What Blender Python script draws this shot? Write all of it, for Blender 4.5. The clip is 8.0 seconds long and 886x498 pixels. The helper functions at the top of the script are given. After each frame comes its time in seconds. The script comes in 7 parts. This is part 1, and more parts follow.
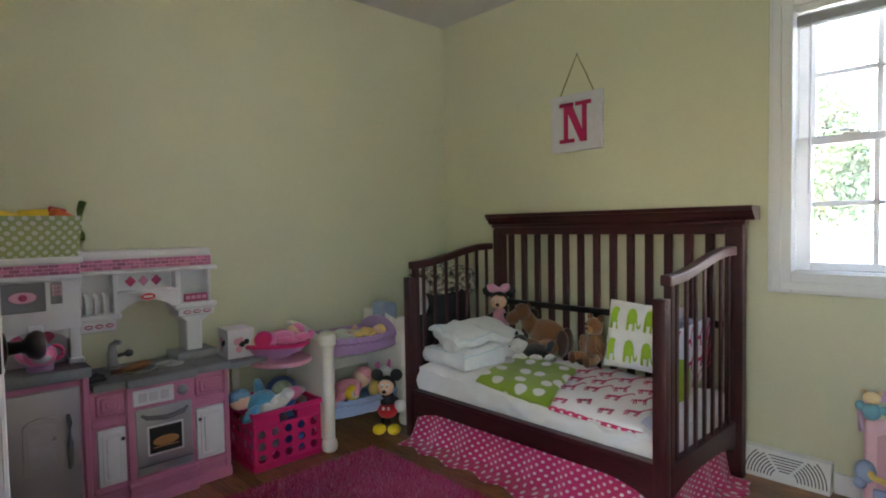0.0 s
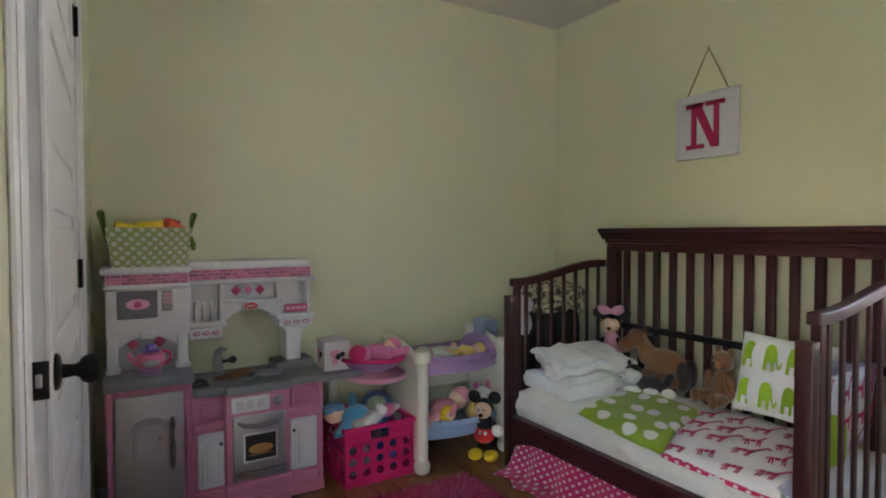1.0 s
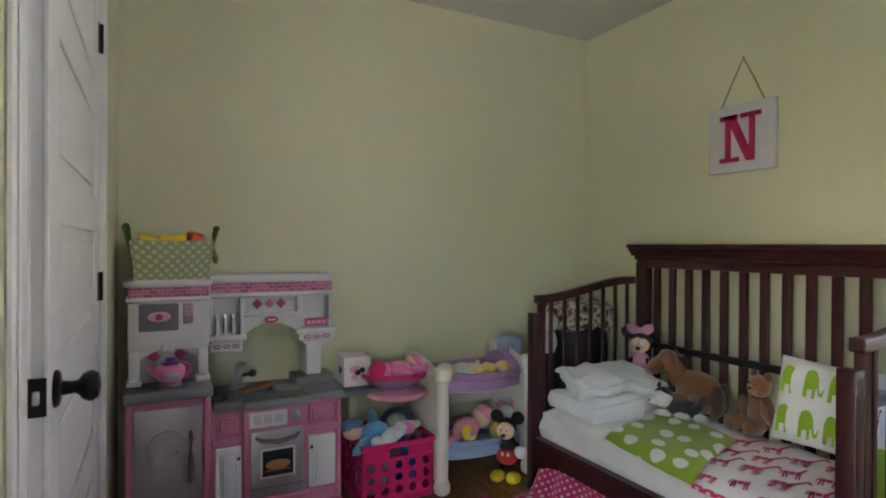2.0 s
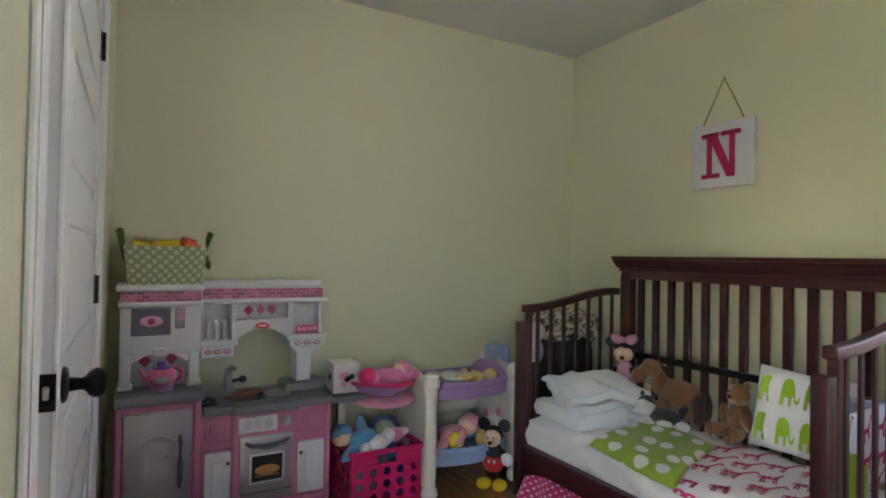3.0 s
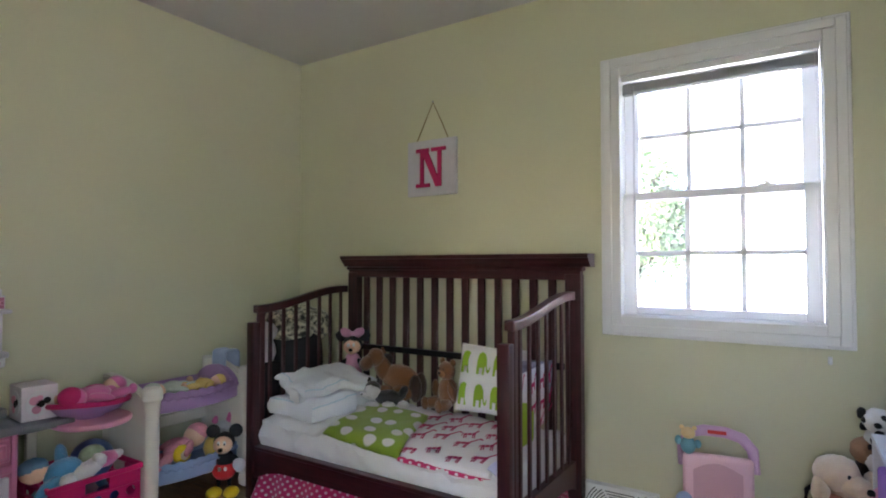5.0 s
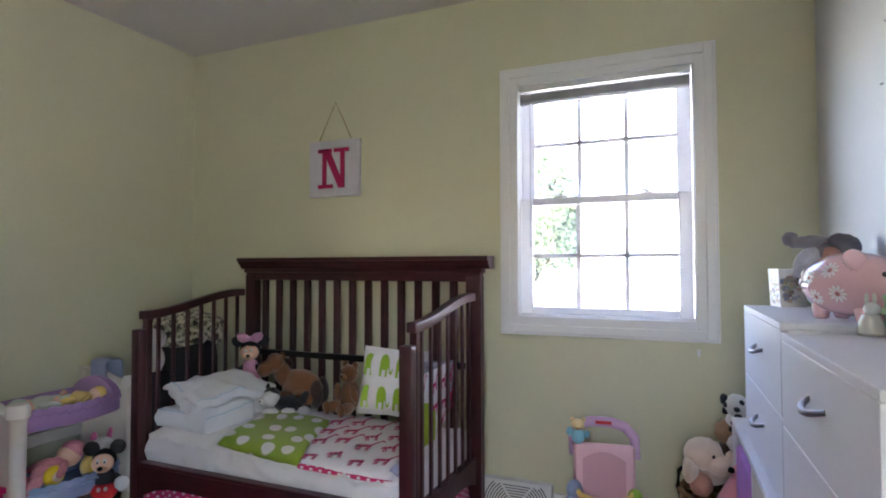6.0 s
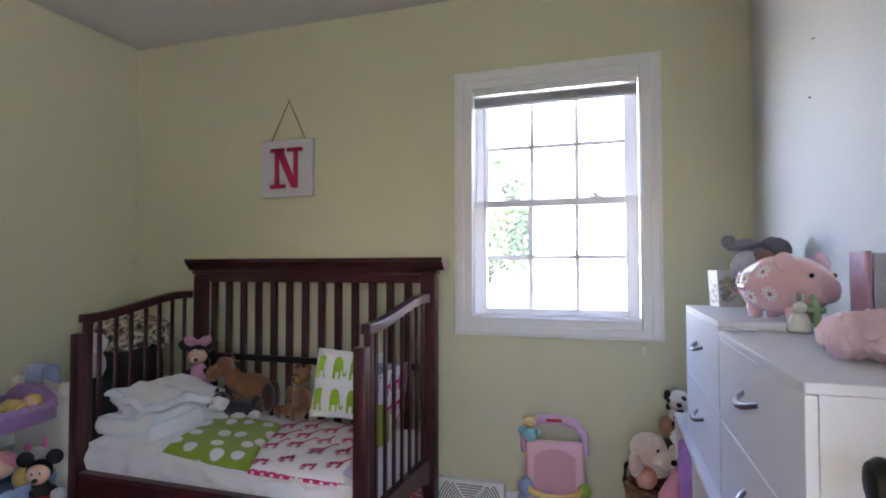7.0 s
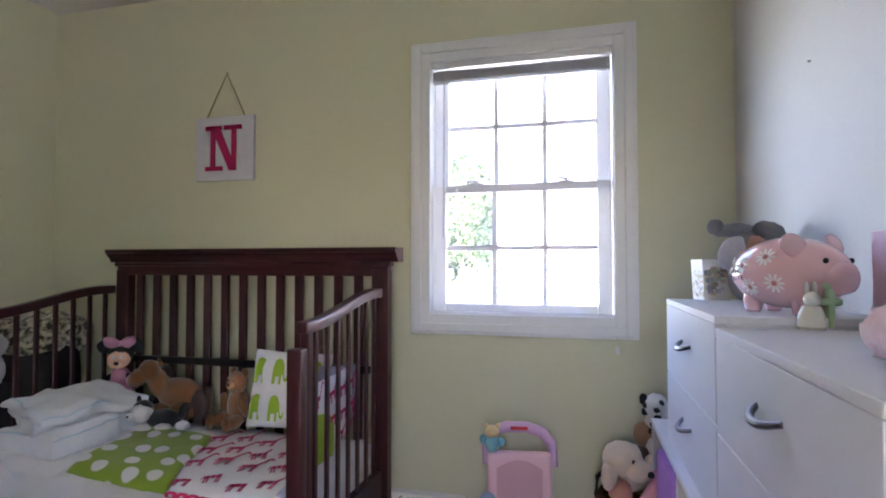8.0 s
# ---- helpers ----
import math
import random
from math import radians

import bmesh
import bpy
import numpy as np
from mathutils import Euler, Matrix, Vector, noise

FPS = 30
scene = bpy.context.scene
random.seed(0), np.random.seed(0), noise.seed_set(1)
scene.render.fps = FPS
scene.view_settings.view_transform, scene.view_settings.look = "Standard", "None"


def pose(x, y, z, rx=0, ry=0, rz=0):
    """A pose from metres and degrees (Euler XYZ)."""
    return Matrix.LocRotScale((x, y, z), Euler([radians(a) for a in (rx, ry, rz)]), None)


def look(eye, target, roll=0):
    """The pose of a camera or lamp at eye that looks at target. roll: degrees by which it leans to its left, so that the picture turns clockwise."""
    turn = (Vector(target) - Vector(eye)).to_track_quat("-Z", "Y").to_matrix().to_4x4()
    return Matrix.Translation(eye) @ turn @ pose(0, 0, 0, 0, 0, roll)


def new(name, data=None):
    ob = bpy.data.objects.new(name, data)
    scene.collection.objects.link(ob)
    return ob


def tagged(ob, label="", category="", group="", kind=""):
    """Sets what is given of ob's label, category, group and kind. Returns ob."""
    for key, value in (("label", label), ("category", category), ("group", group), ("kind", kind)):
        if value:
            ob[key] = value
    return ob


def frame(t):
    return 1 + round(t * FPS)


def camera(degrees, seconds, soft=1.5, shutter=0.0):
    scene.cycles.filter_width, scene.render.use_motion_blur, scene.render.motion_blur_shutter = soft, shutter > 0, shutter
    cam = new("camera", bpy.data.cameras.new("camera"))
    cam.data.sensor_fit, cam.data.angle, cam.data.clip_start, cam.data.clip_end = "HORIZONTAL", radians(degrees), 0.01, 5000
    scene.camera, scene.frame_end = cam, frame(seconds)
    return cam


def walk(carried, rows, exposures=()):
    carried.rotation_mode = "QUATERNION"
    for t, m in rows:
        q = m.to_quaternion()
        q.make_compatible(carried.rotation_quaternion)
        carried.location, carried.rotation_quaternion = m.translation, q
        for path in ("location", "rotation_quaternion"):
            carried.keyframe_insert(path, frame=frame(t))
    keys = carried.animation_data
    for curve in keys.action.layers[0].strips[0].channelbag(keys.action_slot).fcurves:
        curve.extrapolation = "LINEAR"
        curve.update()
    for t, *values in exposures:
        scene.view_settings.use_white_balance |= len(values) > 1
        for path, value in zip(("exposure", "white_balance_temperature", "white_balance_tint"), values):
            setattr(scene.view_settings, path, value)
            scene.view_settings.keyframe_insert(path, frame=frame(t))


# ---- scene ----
cam = camera(77.1, 8.0, soft=1.9)
PATH = [
    (0, (0.242, 0.119, 1.105), (1.62, 1.566, 1.022), -1.0),
    (0.5, (0.352, 0.146, 1.116), (1.554, 1.743, 1.046), -0.5),
    (1, (0.434, 0.18, 1.144), (1.461, 1.895, 1.087), -0.1),
    (1.5, (0.503, 0.203, 1.154), (1.43, 1.975, 1.129), 0.4),
    (3, (0.452, 0.164, 1.141), (1.425, 1.91, 1.173), 1.1),
    (3.5, (0.414, 0.145, 1.127), (1.582, 1.768, 1.169), 0.8),
    (4, (0.387, 0.129, 1.123), (1.748, 1.594, 1.172), 0.5),
    (4.5, (0.355, 0.119, 1.117), (1.893, 1.396, 1.174), 0.3),
    (5, (0.34, 0.103, 1.116), (2.018, 1.189, 1.174), 0.0),
    (6.5, (0.324, 0.088, 1.124), (2.2, 0.777, 1.188), -0.1),
    (7, (0.318, 0.086, 1.122), (2.215, 0.717, 1.188), -0.1),
    (7.5, (0.367, 0.092, 1.122), (2.28, 0.672, 1.187), -0.1),
    (8, (0.581, 0.119, 1.092), (2.512, 0.635, 1.152), -0.0),
]
walk(cam, [(t, look(eye, target, roll)) for t, eye, target, roll in PATH], exposures=[(0.0, 4.75, 6650, 14), (3.5, 4.82, 6500, 15), (5.0, 4.7, 6380, 19), (6.5, 4.64, 6220, 25), (8.0, 4.62, 6200, 26)])

# ---- world and sun ----
world = bpy.data.worlds.new("world")
scene.world = world
world.use_nodes = True
wn = world.node_tree.nodes
sky = wn.new("ShaderNodeTexSky")
sky.sky_type = 'NISHITA'
sky.sun_disc = False
sky.sun_elevation = radians(52)
sky.sun_rotation = radians(256)
wn["Background"].inputs["Strength"].default_value = 0.15
world.node_tree.links.new(sky.outputs[0], wn["Background"].inputs["Color"])
sun_data = bpy.data.lights.new("sun", 'SUN')
sun_data.energy, sun_data.angle, sun_data.color = 4.0, radians(0.6), (1.0, 0.95, 0.88)
sun = new("sun", sun_data)
sun.matrix_world = look((0, 0, 20), (10.0, 2.5, 6.8))

# ---- materials ----
def srgb(r, g, b):
    return tuple((c / 255 / 12.92) if c / 255 <= 0.04045 else ((c / 255 + 0.055) / 1.055) ** 2.4 for c in (r, g, b))


def mat(name, color, rough=0.5, vary=0.08, scale=6.0, bump=0.0, bump_scale=120.0, metal=0.0, sheen=0.0, coat=0.0, each=0.0):
    """A surface with a base colour, soft stains at two scales and a fine relief."""
    m = bpy.data.materials.new(name)
    m.use_nodes = True
    n, l = m.node_tree.nodes, m.node_tree.links
    b = n["Principled BSDF"]
    b.inputs["Roughness"].default_value = rough
    b.inputs["Metallic"].default_value = metal
    b.inputs["Sheen Weight"].default_value = sheen
    b.inputs["Coat Weight"].default_value = coat
    co = n.new("ShaderNodeTexCoord")
    big = n.new("ShaderNodeTexNoise")
    big.inputs["Scale"].default_value = scale
    big.inputs["Detail"].default_value = 6
    l.new(co.outputs["Object"], big.inputs["Vector"])
    mix = n.new("ShaderNodeMix")
    mix.data_type = 'RGBA'
    mix.inputs["A"].default_value = (*[c * (1 - vary) for c in color], 1)
    mix.inputs["B"].default_value = (*[min(1, c * (1 + vary)) for c in color], 1)
    l.new(big.outputs[0], mix.inputs["Factor"])
    out = mix.outputs["Result"]
    if each:
        info, hsv = n.new("ShaderNodeObjectInfo"), n.new("ShaderNodeHueSaturation")
        rng = n.new("ShaderNodeMapRange")
        rng.inputs["To Min"].default_value, rng.inputs["To Max"].default_value = 1 - each, 1 + each
        l.new(info.outputs["Random"], rng.inputs["Value"])
        l.new(rng.outputs[0], hsv.inputs["Value"])
        l.new(out, hsv.inputs["Color"])
        out = hsv.outputs[0]
    l.new(out, b.inputs["Base Color"])
    rr = n.new("ShaderNodeMapRange")
    rr.inputs["To Min"].default_value, rr.inputs["To Max"].default_value = max(0.02, rough - 0.07), min(1, rough + 0.07)
    l.new(big.outputs[0], rr.inputs["Value"])
    l.new(rr.outputs[0], b.inputs["Roughness"])
    if bump:
        fine, bp = n.new("ShaderNodeTexNoise"), n.new("ShaderNodeBump")
        fine.inputs["Scale"].default_value = bump_scale
        fine.inputs["Detail"].default_value = 4
        l.new(co.outputs["Object"], fine.inputs["Vector"])
        bp.inputs["Strength"].default_value = bump
        bp.inputs["Distance"].default_value = 0.004
        l.new(fine.outputs[0], bp.inputs["Height"])
        l.new(bp.outputs[0], b.inputs["Normal"])
    return m


def wood(name, dark, light, along=(1, 12, 12), rough=0.35, each=0.0, coat=0.0):
    """Grain drawn out along one axis."""
    m = mat(name, light, rough, coat=coat, each=each)
    n, l = m.node_tree.nodes, m.node_tree.links
    mp, grain = n.new("ShaderNodeMapping"), n.new("ShaderNodeTexNoise")
    mp.inputs["Scale"].default_value = along
    grain.inputs["Scale"].default_value = 7
    grain.inputs["Detail"].default_value = 9
    grain.inputs["Distortion"].default_value = 0.6
    mix = next(x for x in n if x.bl_idname == "ShaderNodeMix")
    co = next(x for x in n if x.bl_idname == "ShaderNodeTexCoord")
    l.new(co.outputs["Object"], mp.inputs["Vector"])
    l.new(mp.outputs[0], grain.inputs["Vector"])
    ramp = n.new("ShaderNodeMapRange")
    ramp.inputs["From Min"].default_value, ramp.inputs["From Max"].default_value = 0.3, 0.7
    l.new(grain.outputs[0], ramp.inputs["Value"])
    l.new(ramp.outputs[0], mix.inputs["Factor"])
    mix.inputs["A"].default_value, mix.inputs["B"].default_value = (*dark, 1), (*light, 1)
    return m


def dotted(name, ground, dot, size, radius, rough=0.9, turn=45, bump=0.15, uneven=0.0):
    """Cloth with printed dots in rows; size: metres from dot to dot, laid by the UV map in metres."""
    m = mat(name, ground, rough, 0.08, 14, bump, 260, sheen=0.3)
    n, l = m.node_tree.nodes, m.node_tree.links
    b = n["Principled BSDF"]
    base = b.inputs["Base Color"].links[0].from_socket
    uv, mp, vo = n.new("ShaderNodeUVMap"), n.new("ShaderNodeMapping"), n.new("ShaderNodeTexVoronoi")
    mp.inputs["Rotation"].default_value = (0, 0, radians(turn))
    vo.voronoi_dimensions = '2D'
    vo.inputs["Scale"].default_value = 1 / size
    vo.inputs["Randomness"].default_value = uneven
    l.new(uv.outputs[0], mp.inputs["Vector"])
    l.new(mp.outputs[0], vo.inputs["Vector"])
    step = n.new("ShaderNodeMapRange")
    step.inputs["From Min"].default_value, step.inputs["From Max"].default_value = radius, radius + 0.05
    step.inputs["To Min"].default_value, step.inputs["To Max"].default_value = 1, 0
    l.new(vo.outputs["Distance"], step.inputs["Value"])
    mix = n.new("ShaderNodeMix")
    mix.data_type = 'RGBA'
    l.new(step.outputs[0], mix.inputs["Factor"])
    l.new(base, mix.inputs["A"])
    mix.inputs["B"].default_value = (*dot, 1)
    l.new(mix.outputs["Result"], b.inputs["Base Color"])
    return m


WALL = mat("wall_paint", (0.64, 0.63, 0.445), 0.75, 0.03, 2.5, 0.12, 180)
# South wall: the wash of bluish daylight is put into this grey.
WALLS = mat("daylit_grey_wall", (0.64, 0.64, 0.62), 0.75, 0.03, 2.5, 0.12, 180)
CEIL = mat("ceiling_paint", (0.66, 0.65, 0.62), 0.9, 0.03, 3, 0.2, 150)
TRIM = mat("white_trim_paint", (0.78, 0.78, 0.78), 0.38, 0.03, 8, 0.04, 60)
DOORP = mat("white_door_paint", (0.76, 0.76, 0.76), 0.42, 0.03, 6, 0.06, 90)
BLACK = mat("dark_bronze_metal", (0.012, 0.011, 0.011), 0.35, 0.2, 30, metal=0.6)
CHERRY = wood("dark_cherry_wood", (0.03, 0.0065, 0.008), (0.066, 0.013, 0.014), (14, 14, 1.2), 0.36, coat=0.06)
CHERRY_Y = wood("dark_cherry_wood_long", (0.03, 0.0065, 0.008), (0.066, 0.013, 0.014), (14, 1.2, 14), 0.34, coat=0.1)
OAK = wood("oak_floorboard", (0.16, 0.065, 0.022), (0.34, 0.16, 0.055), (14, 1.3, 14), 0.3, each=0.22, coat=0.2)
GAP = mat("floor_gap", (0.03, 0.015, 0.008), 0.9)
LAMIN = mat("white_laminate", (0.74, 0.74, 0.77), 0.4, 0.02, 5, 0.02, 60)
STEEL = mat("brushed_nickel", (0.45, 0.45, 0.46), 0.3, 0.08, 60, metal=1.0)
SHEET = mat("white_cotton_sheet", (0.74, 0.73, 0.72), 0.92, 0.04, 9, 0.35, 50, sheen=0.2)
DARKBAR = mat("dark_steel_bar", (0.01, 0.01, 0.011), 0.45, 0.2, 20, metal=0.4)

# ---- mesh helpers ----
def bm_new():
    return bmesh.new()


def box(bm, x0, y0, z0, x1, y1, z1, bevel=0.0, seg=1, m=None):
    """A block between two corners, with rounded edges; m: a pose for it."""
    t = Matrix.Translation(((x0 + x1) / 2, (y0 + y1) / 2, (z0 + z1) / 2)) @ Matrix.Diagonal((abs(x1 - x0), abs(y1 - y0), abs(z1 - z0), 1))
    vs = bmesh.ops.create_cube(bm, size=1.0, matrix=(m @ t if m else t))["verts"]
    if bevel:
        es = list({e for v in vs for e in v.link_edges})
        bmesh.ops.bevel(bm, geom=es, offset=bevel, segments=seg, profile=0.5, affect='EDGES', clamp_overlap=True)
    return bm


def ball(bm, c, r, seg=20, rings=12, m=None):
    """An ellipsoid."""
    r = (r, r, r) if isinstance(r, (int, float)) else r
    t = Matrix.Translation(c) @ (m if m else Matrix()) @ Matrix.Diagonal((*r, 1))
    bmesh.ops.create_uvsphere(bm, u_segments=seg, v_segments=rings, radius=1.0, matrix=t)
    return bm


def rod(bm, a, b, r, r2=None, seg=12):
    """A round bar from a to b."""
    a, b = Vector(a), Vector(b)
    d = b - a
    t = Matrix.Translation((a + b) / 2) @ d.to_track_quat("Z", "Y").to_matrix().to_4x4()
    bmesh.ops.create_cone(bm, cap_ends=True, segments=seg, radius1=r, radius2=r if r2 is None else r2, depth=d.length, matrix=t)
    return bm


def tube(bm, pts, r, seg=8, flat=1.0):
    """A bar that follows points; flat: its thickness across against its width."""
    pts = [Vector(p) for p in pts]
    rings = []
    for i, p in enumerate(pts):
        d = (pts[min(i + 1, len(pts) - 1)] - pts[max(i - 1, 0)]).normalized()
        q = d.to_track_quat("Z", "Y").to_matrix()
        ri = r[i] if isinstance(r, (list, tuple)) else r
        rings.append([bm.verts.new(p + q @ Vector((ri * math.cos(k / seg * math.tau), ri * flat * math.sin(k / seg * math.tau), 0))) for k in range(seg)])
    for a, b in zip(rings, rings[1:]):
        for k in range(seg):
            bm.faces.new((a[k], a[(k + 1) % seg], b[(k + 1) % seg], b[k]))
    bm.faces.new(list(reversed(rings[0])))
    bm.faces.new(rings[-1])
    return bm


def lathe(bm, profile, c=(0, 0, 0), seg=24, m=None, close=True):
    """A turned form from (radius, height) pairs."""
    m = m or Matrix()
    rings = [[bm.verts.new(m @ Vector((c[0] + r * math.cos(k / seg * math.tau), c[1] + r * math.sin(k / seg * math.tau), c[2] + z))) for k in range(seg)] for r, z in profile]
    for a, b in zip(rings, rings[1:]):
        for k in range(seg):
            bm.faces.new((a[k], a[(k + 1) % seg], b[(k + 1) % seg], b[k]))
    if close:
        bm.faces.new(list(reversed(rings[0])))
        bm.faces.new(rings[-1])
    return bm


def prism(bm, poly, lo, hi, axis="y", m=None):
    """A flat outline drawn out between lo and hi along an axis; the outline lies in the other two, in order."""
    put = {"x": lambda a, b, t: (t, a, b), "y": lambda a, b, t: (a, t, b), "z": lambda a, b, t: (a, b, t)}[axis]
    m = m or Matrix()
    A = [bm.verts.new(m @ Vector(put(a, b, lo))) for a, b in poly]
    B = [bm.verts.new(m @ Vector(put(a, b, hi))) for a, b in poly]
    bm.faces.new(A)
    bm.faces.new(list(reversed(B)))
    for k in range(len(poly)):
        bm.faces.new((A[k], B[k], B[(k + 1) % len(poly)], A[(k + 1) % len(poly)]))
    bmesh.ops.recalc_face_normals(bm, faces=bm.faces)
    return bm


def cloth(bm, nu, nv, where, size=(1, 1)):
    """A sheet of nu x nv cells; where(u, v) gives the place; the UV map is in metres."""
    uv = bm.loops.layers.uv.verify()
    g = [[bm.verts.new(where(i / nu, j / nv)) for j in range(nv + 1)] for i in range(nu + 1)]
    for i in range(nu):
        for j in range(nv):
            f = bm.faces.new((g[i][j], g[i + 1][j], g[i + 1][j + 1], g[i][j + 1]))
            for lp, (a, b) in zip(f.loops, ((i, j), (i + 1, j), (i + 1, j + 1), (i, j + 1))):
                lp[uv].uv = (a / nu * size[0], b / nv * size[1])
    return bm


def data_of(name, bm, mats, smooth=True):
    me = bpy.data.meshes.new(name)
    bmesh.ops.recalc_face_normals(bm, faces=bm.faces)
    bm.to_mesh(me)
    bm.free()
    for x in (mats if isinstance(mats, (list, tuple)) else [mats]):
        me.materials.append(x)
    if smooth:
        me.polygons.foreach_set("use_smooth", [True] * len(me.polygons))
        me.set_sharp_from_angle(angle=radians(38))
    return me


def part(name, bm, material, parent, label="", smooth=True):
    """One mesh object under a thing or a part."""
    ob = new(name, data_of(name, bm, material, smooth))
    ob.parent = parent
    if parent is not None:
        ob.matrix_parent_inverse = Matrix()
    return tagged(ob, label)


def thing(name, label, category, group="", at=Matrix(), kind=""):
    """An Empty at the thing's base that carries its parts."""
    ob = new(name)
    ob.empty_display_size = 0.05
    ob.matrix_basis = at
    return tagged(ob, label, category, group, kind)


def solid(name, bm, material, label, category, group="", at=Matrix(), kind="", smooth=True):
    """A thing of one mesh."""
    ob = new(name, data_of(name, bm, material, smooth))
    ob.matrix_basis = at
    return tagged(ob, label, category, group, kind)


def paint(bm, index, start):
    """Gives the faces made since start a material slot."""
    for f in list(bm.faces)[start:]:
        f.material_index = index


# ---- structure ----
E_, N_, TOP = 2.9, 2.88, 2.44
WEST = pose(0.252, 0, 0, 0, 0, -2.35)     # the west wall's own frame: y along it
SOUTH = pose(1.169, -0.132, 0, 0, 0, 1.5)  # the south side's frame: x along it, y = 0 at the chest's front
SV = -0.326

bm = bm_new()
box(bm, -1.9, -1.2, -0.06, E_ + 0.14, N_ + 0.14, -0.012)
floor = solid("floor", bm, GAP, "hardwood floor of warm brown narrow oak boards", "floor", kind="structure")

# Pale floor out of view, added to bounce sunlight through the doorway.
bm = bm_new()
box(bm, -1.78, -1.08, -0.0119, 0.13, N_, 0.002)
solid("hall_bounce_floor", bm, mat("beige_bounce", (0.58, 0.53, 0.46), 0.95, 0.12, 12, 0.6, 200, sheen=0.3), "unseen pale beige hall floor, added to bounce sunlight", "carpet", kind="structure")

bm = bm_new()
box(bm, -1.9, -1.2, TOP, E_ + 0.14, N_ + 0.14, TOP + 0.12)
solid("ceiling", bm, CEIL, "plain flat greyish white painted ceiling", "ceiling", kind="structure")

bm = bm_new()
box(bm, -1.9, N_, 0, E_ + 0.14, N_ + 0.14, TOP)
solid("wall_north", bm, WALL, "smooth pale yellow-green painted wall", "wall", kind="structure")

# the east wall with the window's opening
WY0, WY1, WZ0, WZ1 = 0.012, 0.815, 0.872, 2.008
bm = bm_new()
box(bm, E_, -1.2, 0, E_ + 0.14, WY0, TOP)
box(bm, E_, WY1, 0, E_ + 0.14, N_, TOP)
box(bm, E_, WY0, 0, E_ + 0.14, WY1, WZ0)
box(bm, E_, WY0, WZ1, E_ + 0.14, WY1, TOP)
bmesh.ops.remove_doubles(bm, verts=bm.verts, dist=1e-5)
solid("wall_east", bm, WALL, "smooth pale yellow-green painted wall with a window", "wall", kind="structure")

bm = bm_new()
box(bm, -0.95, SV - 0.14, 0, 1.9, SV, TOP)
solid("wall_south", bm, WALLS, "smooth wall behind the white chest, daylight's wash coloured in as pale grey", "wall", at=SOUTH, kind="structure")

# the west wall with the way in and the closet door's opening
EN0, EN1, CL0, CL1, DH = -0.26, 0.66, 1.315, 2.262, 2.04
bm = bm_new()
box(bm, -0.12, -0.75, 0, 0, EN0, TOP)
box(bm, -0.12, EN1, 0, 0, CL0 - 0.02, TOP)
box(bm, -0.12, CL1 + 0.02, 0, 0, 2.9, TOP)
box(bm, -0.12, EN0, DH + 0.02, 0, EN1, TOP)
box(bm, -0.12, CL0 - 0.02, DH + 0.02, 0, CL1 + 0.02, TOP)
solid("wall_west", bm, WALL, "smooth pale yellow-green wall with two doorways", "wall", at=WEST, kind="structure")

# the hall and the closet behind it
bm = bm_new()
HW0, HW1, HZ0, HZ1 = -1.7, 0.05, 0.2, 1.85   # unseen south opening, added to let light into the hall
# Unseen west opening, added to brighten the east wall.
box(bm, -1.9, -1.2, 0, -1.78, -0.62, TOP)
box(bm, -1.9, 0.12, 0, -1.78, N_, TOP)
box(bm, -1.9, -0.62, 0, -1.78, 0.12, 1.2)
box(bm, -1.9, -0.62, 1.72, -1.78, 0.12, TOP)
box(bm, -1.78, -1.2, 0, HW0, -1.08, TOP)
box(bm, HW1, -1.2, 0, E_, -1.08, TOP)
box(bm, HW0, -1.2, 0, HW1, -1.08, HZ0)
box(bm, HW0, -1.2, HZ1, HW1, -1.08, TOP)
# Unseen roof slab and far wall, added to block the low sky.
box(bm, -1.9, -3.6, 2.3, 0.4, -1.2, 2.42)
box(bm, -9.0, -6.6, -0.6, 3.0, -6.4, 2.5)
solid("hall_walls_and_blockers", bm, WALL, "unseen hall walls with added openings, roof slab and far wall shaping the light", "wall", kind="structure")
bm = bm_new()
box(bm, -0.75, 1.15, 0, 0.16, 1.2, TOP)
box(bm, -0.8, 1.2, 0, -0.75, N_, TOP)
solid("wall_closet", bm, TRIM, "plain white wall inside the closet", "wall", kind="structure")


def moulding(bm, a, b, c, d, w):
    """A stepped frame in the plane of y and z between outer corners (a, b) and (c, d), proud towards -x."""
    for (o, t) in ((0.0, 0.018), (0.012, 0.024), (w * 0.62, 0.015)):
        i0, i1 = o, (w if o == 0 else (w * 0.55 if o < 0.02 else w * 0.92))
        for q in ((a + i0, b + i0, a + i1, d - i0), (c - i1, b + i0, c - i0, d - i0), (a + i1, b + i0, c - i1, b + i1), (a + i1, d - i1, c - i1, d - i0)):
            box(bm, E_ - t, q[0], q[1], E_ - 0.0005 if o == 0 else E_ - 0.014, q[2], q[3], 0.003)


# ---- window ----
win = thing("window_1", "white double-hung window with muntin bars and bright daylight", "window", kind="structure")
bm = bm_new()
moulding(bm, -0.06, 0.80, 0.88, 2.064, 0.088)
part("casing", bm, TRIM, win, "wide white moulded casing")
bm = bm_new()
t = 0.022
for q in ((WY0, WZ0, WY0 + t, WZ1), (WY1 - t, WZ0, WY1, WZ1), (WY0 + t, WZ1 - t, WY1 - t, WZ1), (WY0 + t, WZ0, WY1 - t, WZ0 + t)):
    box(bm, E_ + 0.002, q[0], q[1], E_ + 0.13, q[2], q[3], 0.003)
part("jamb", bm, TRIM, win)


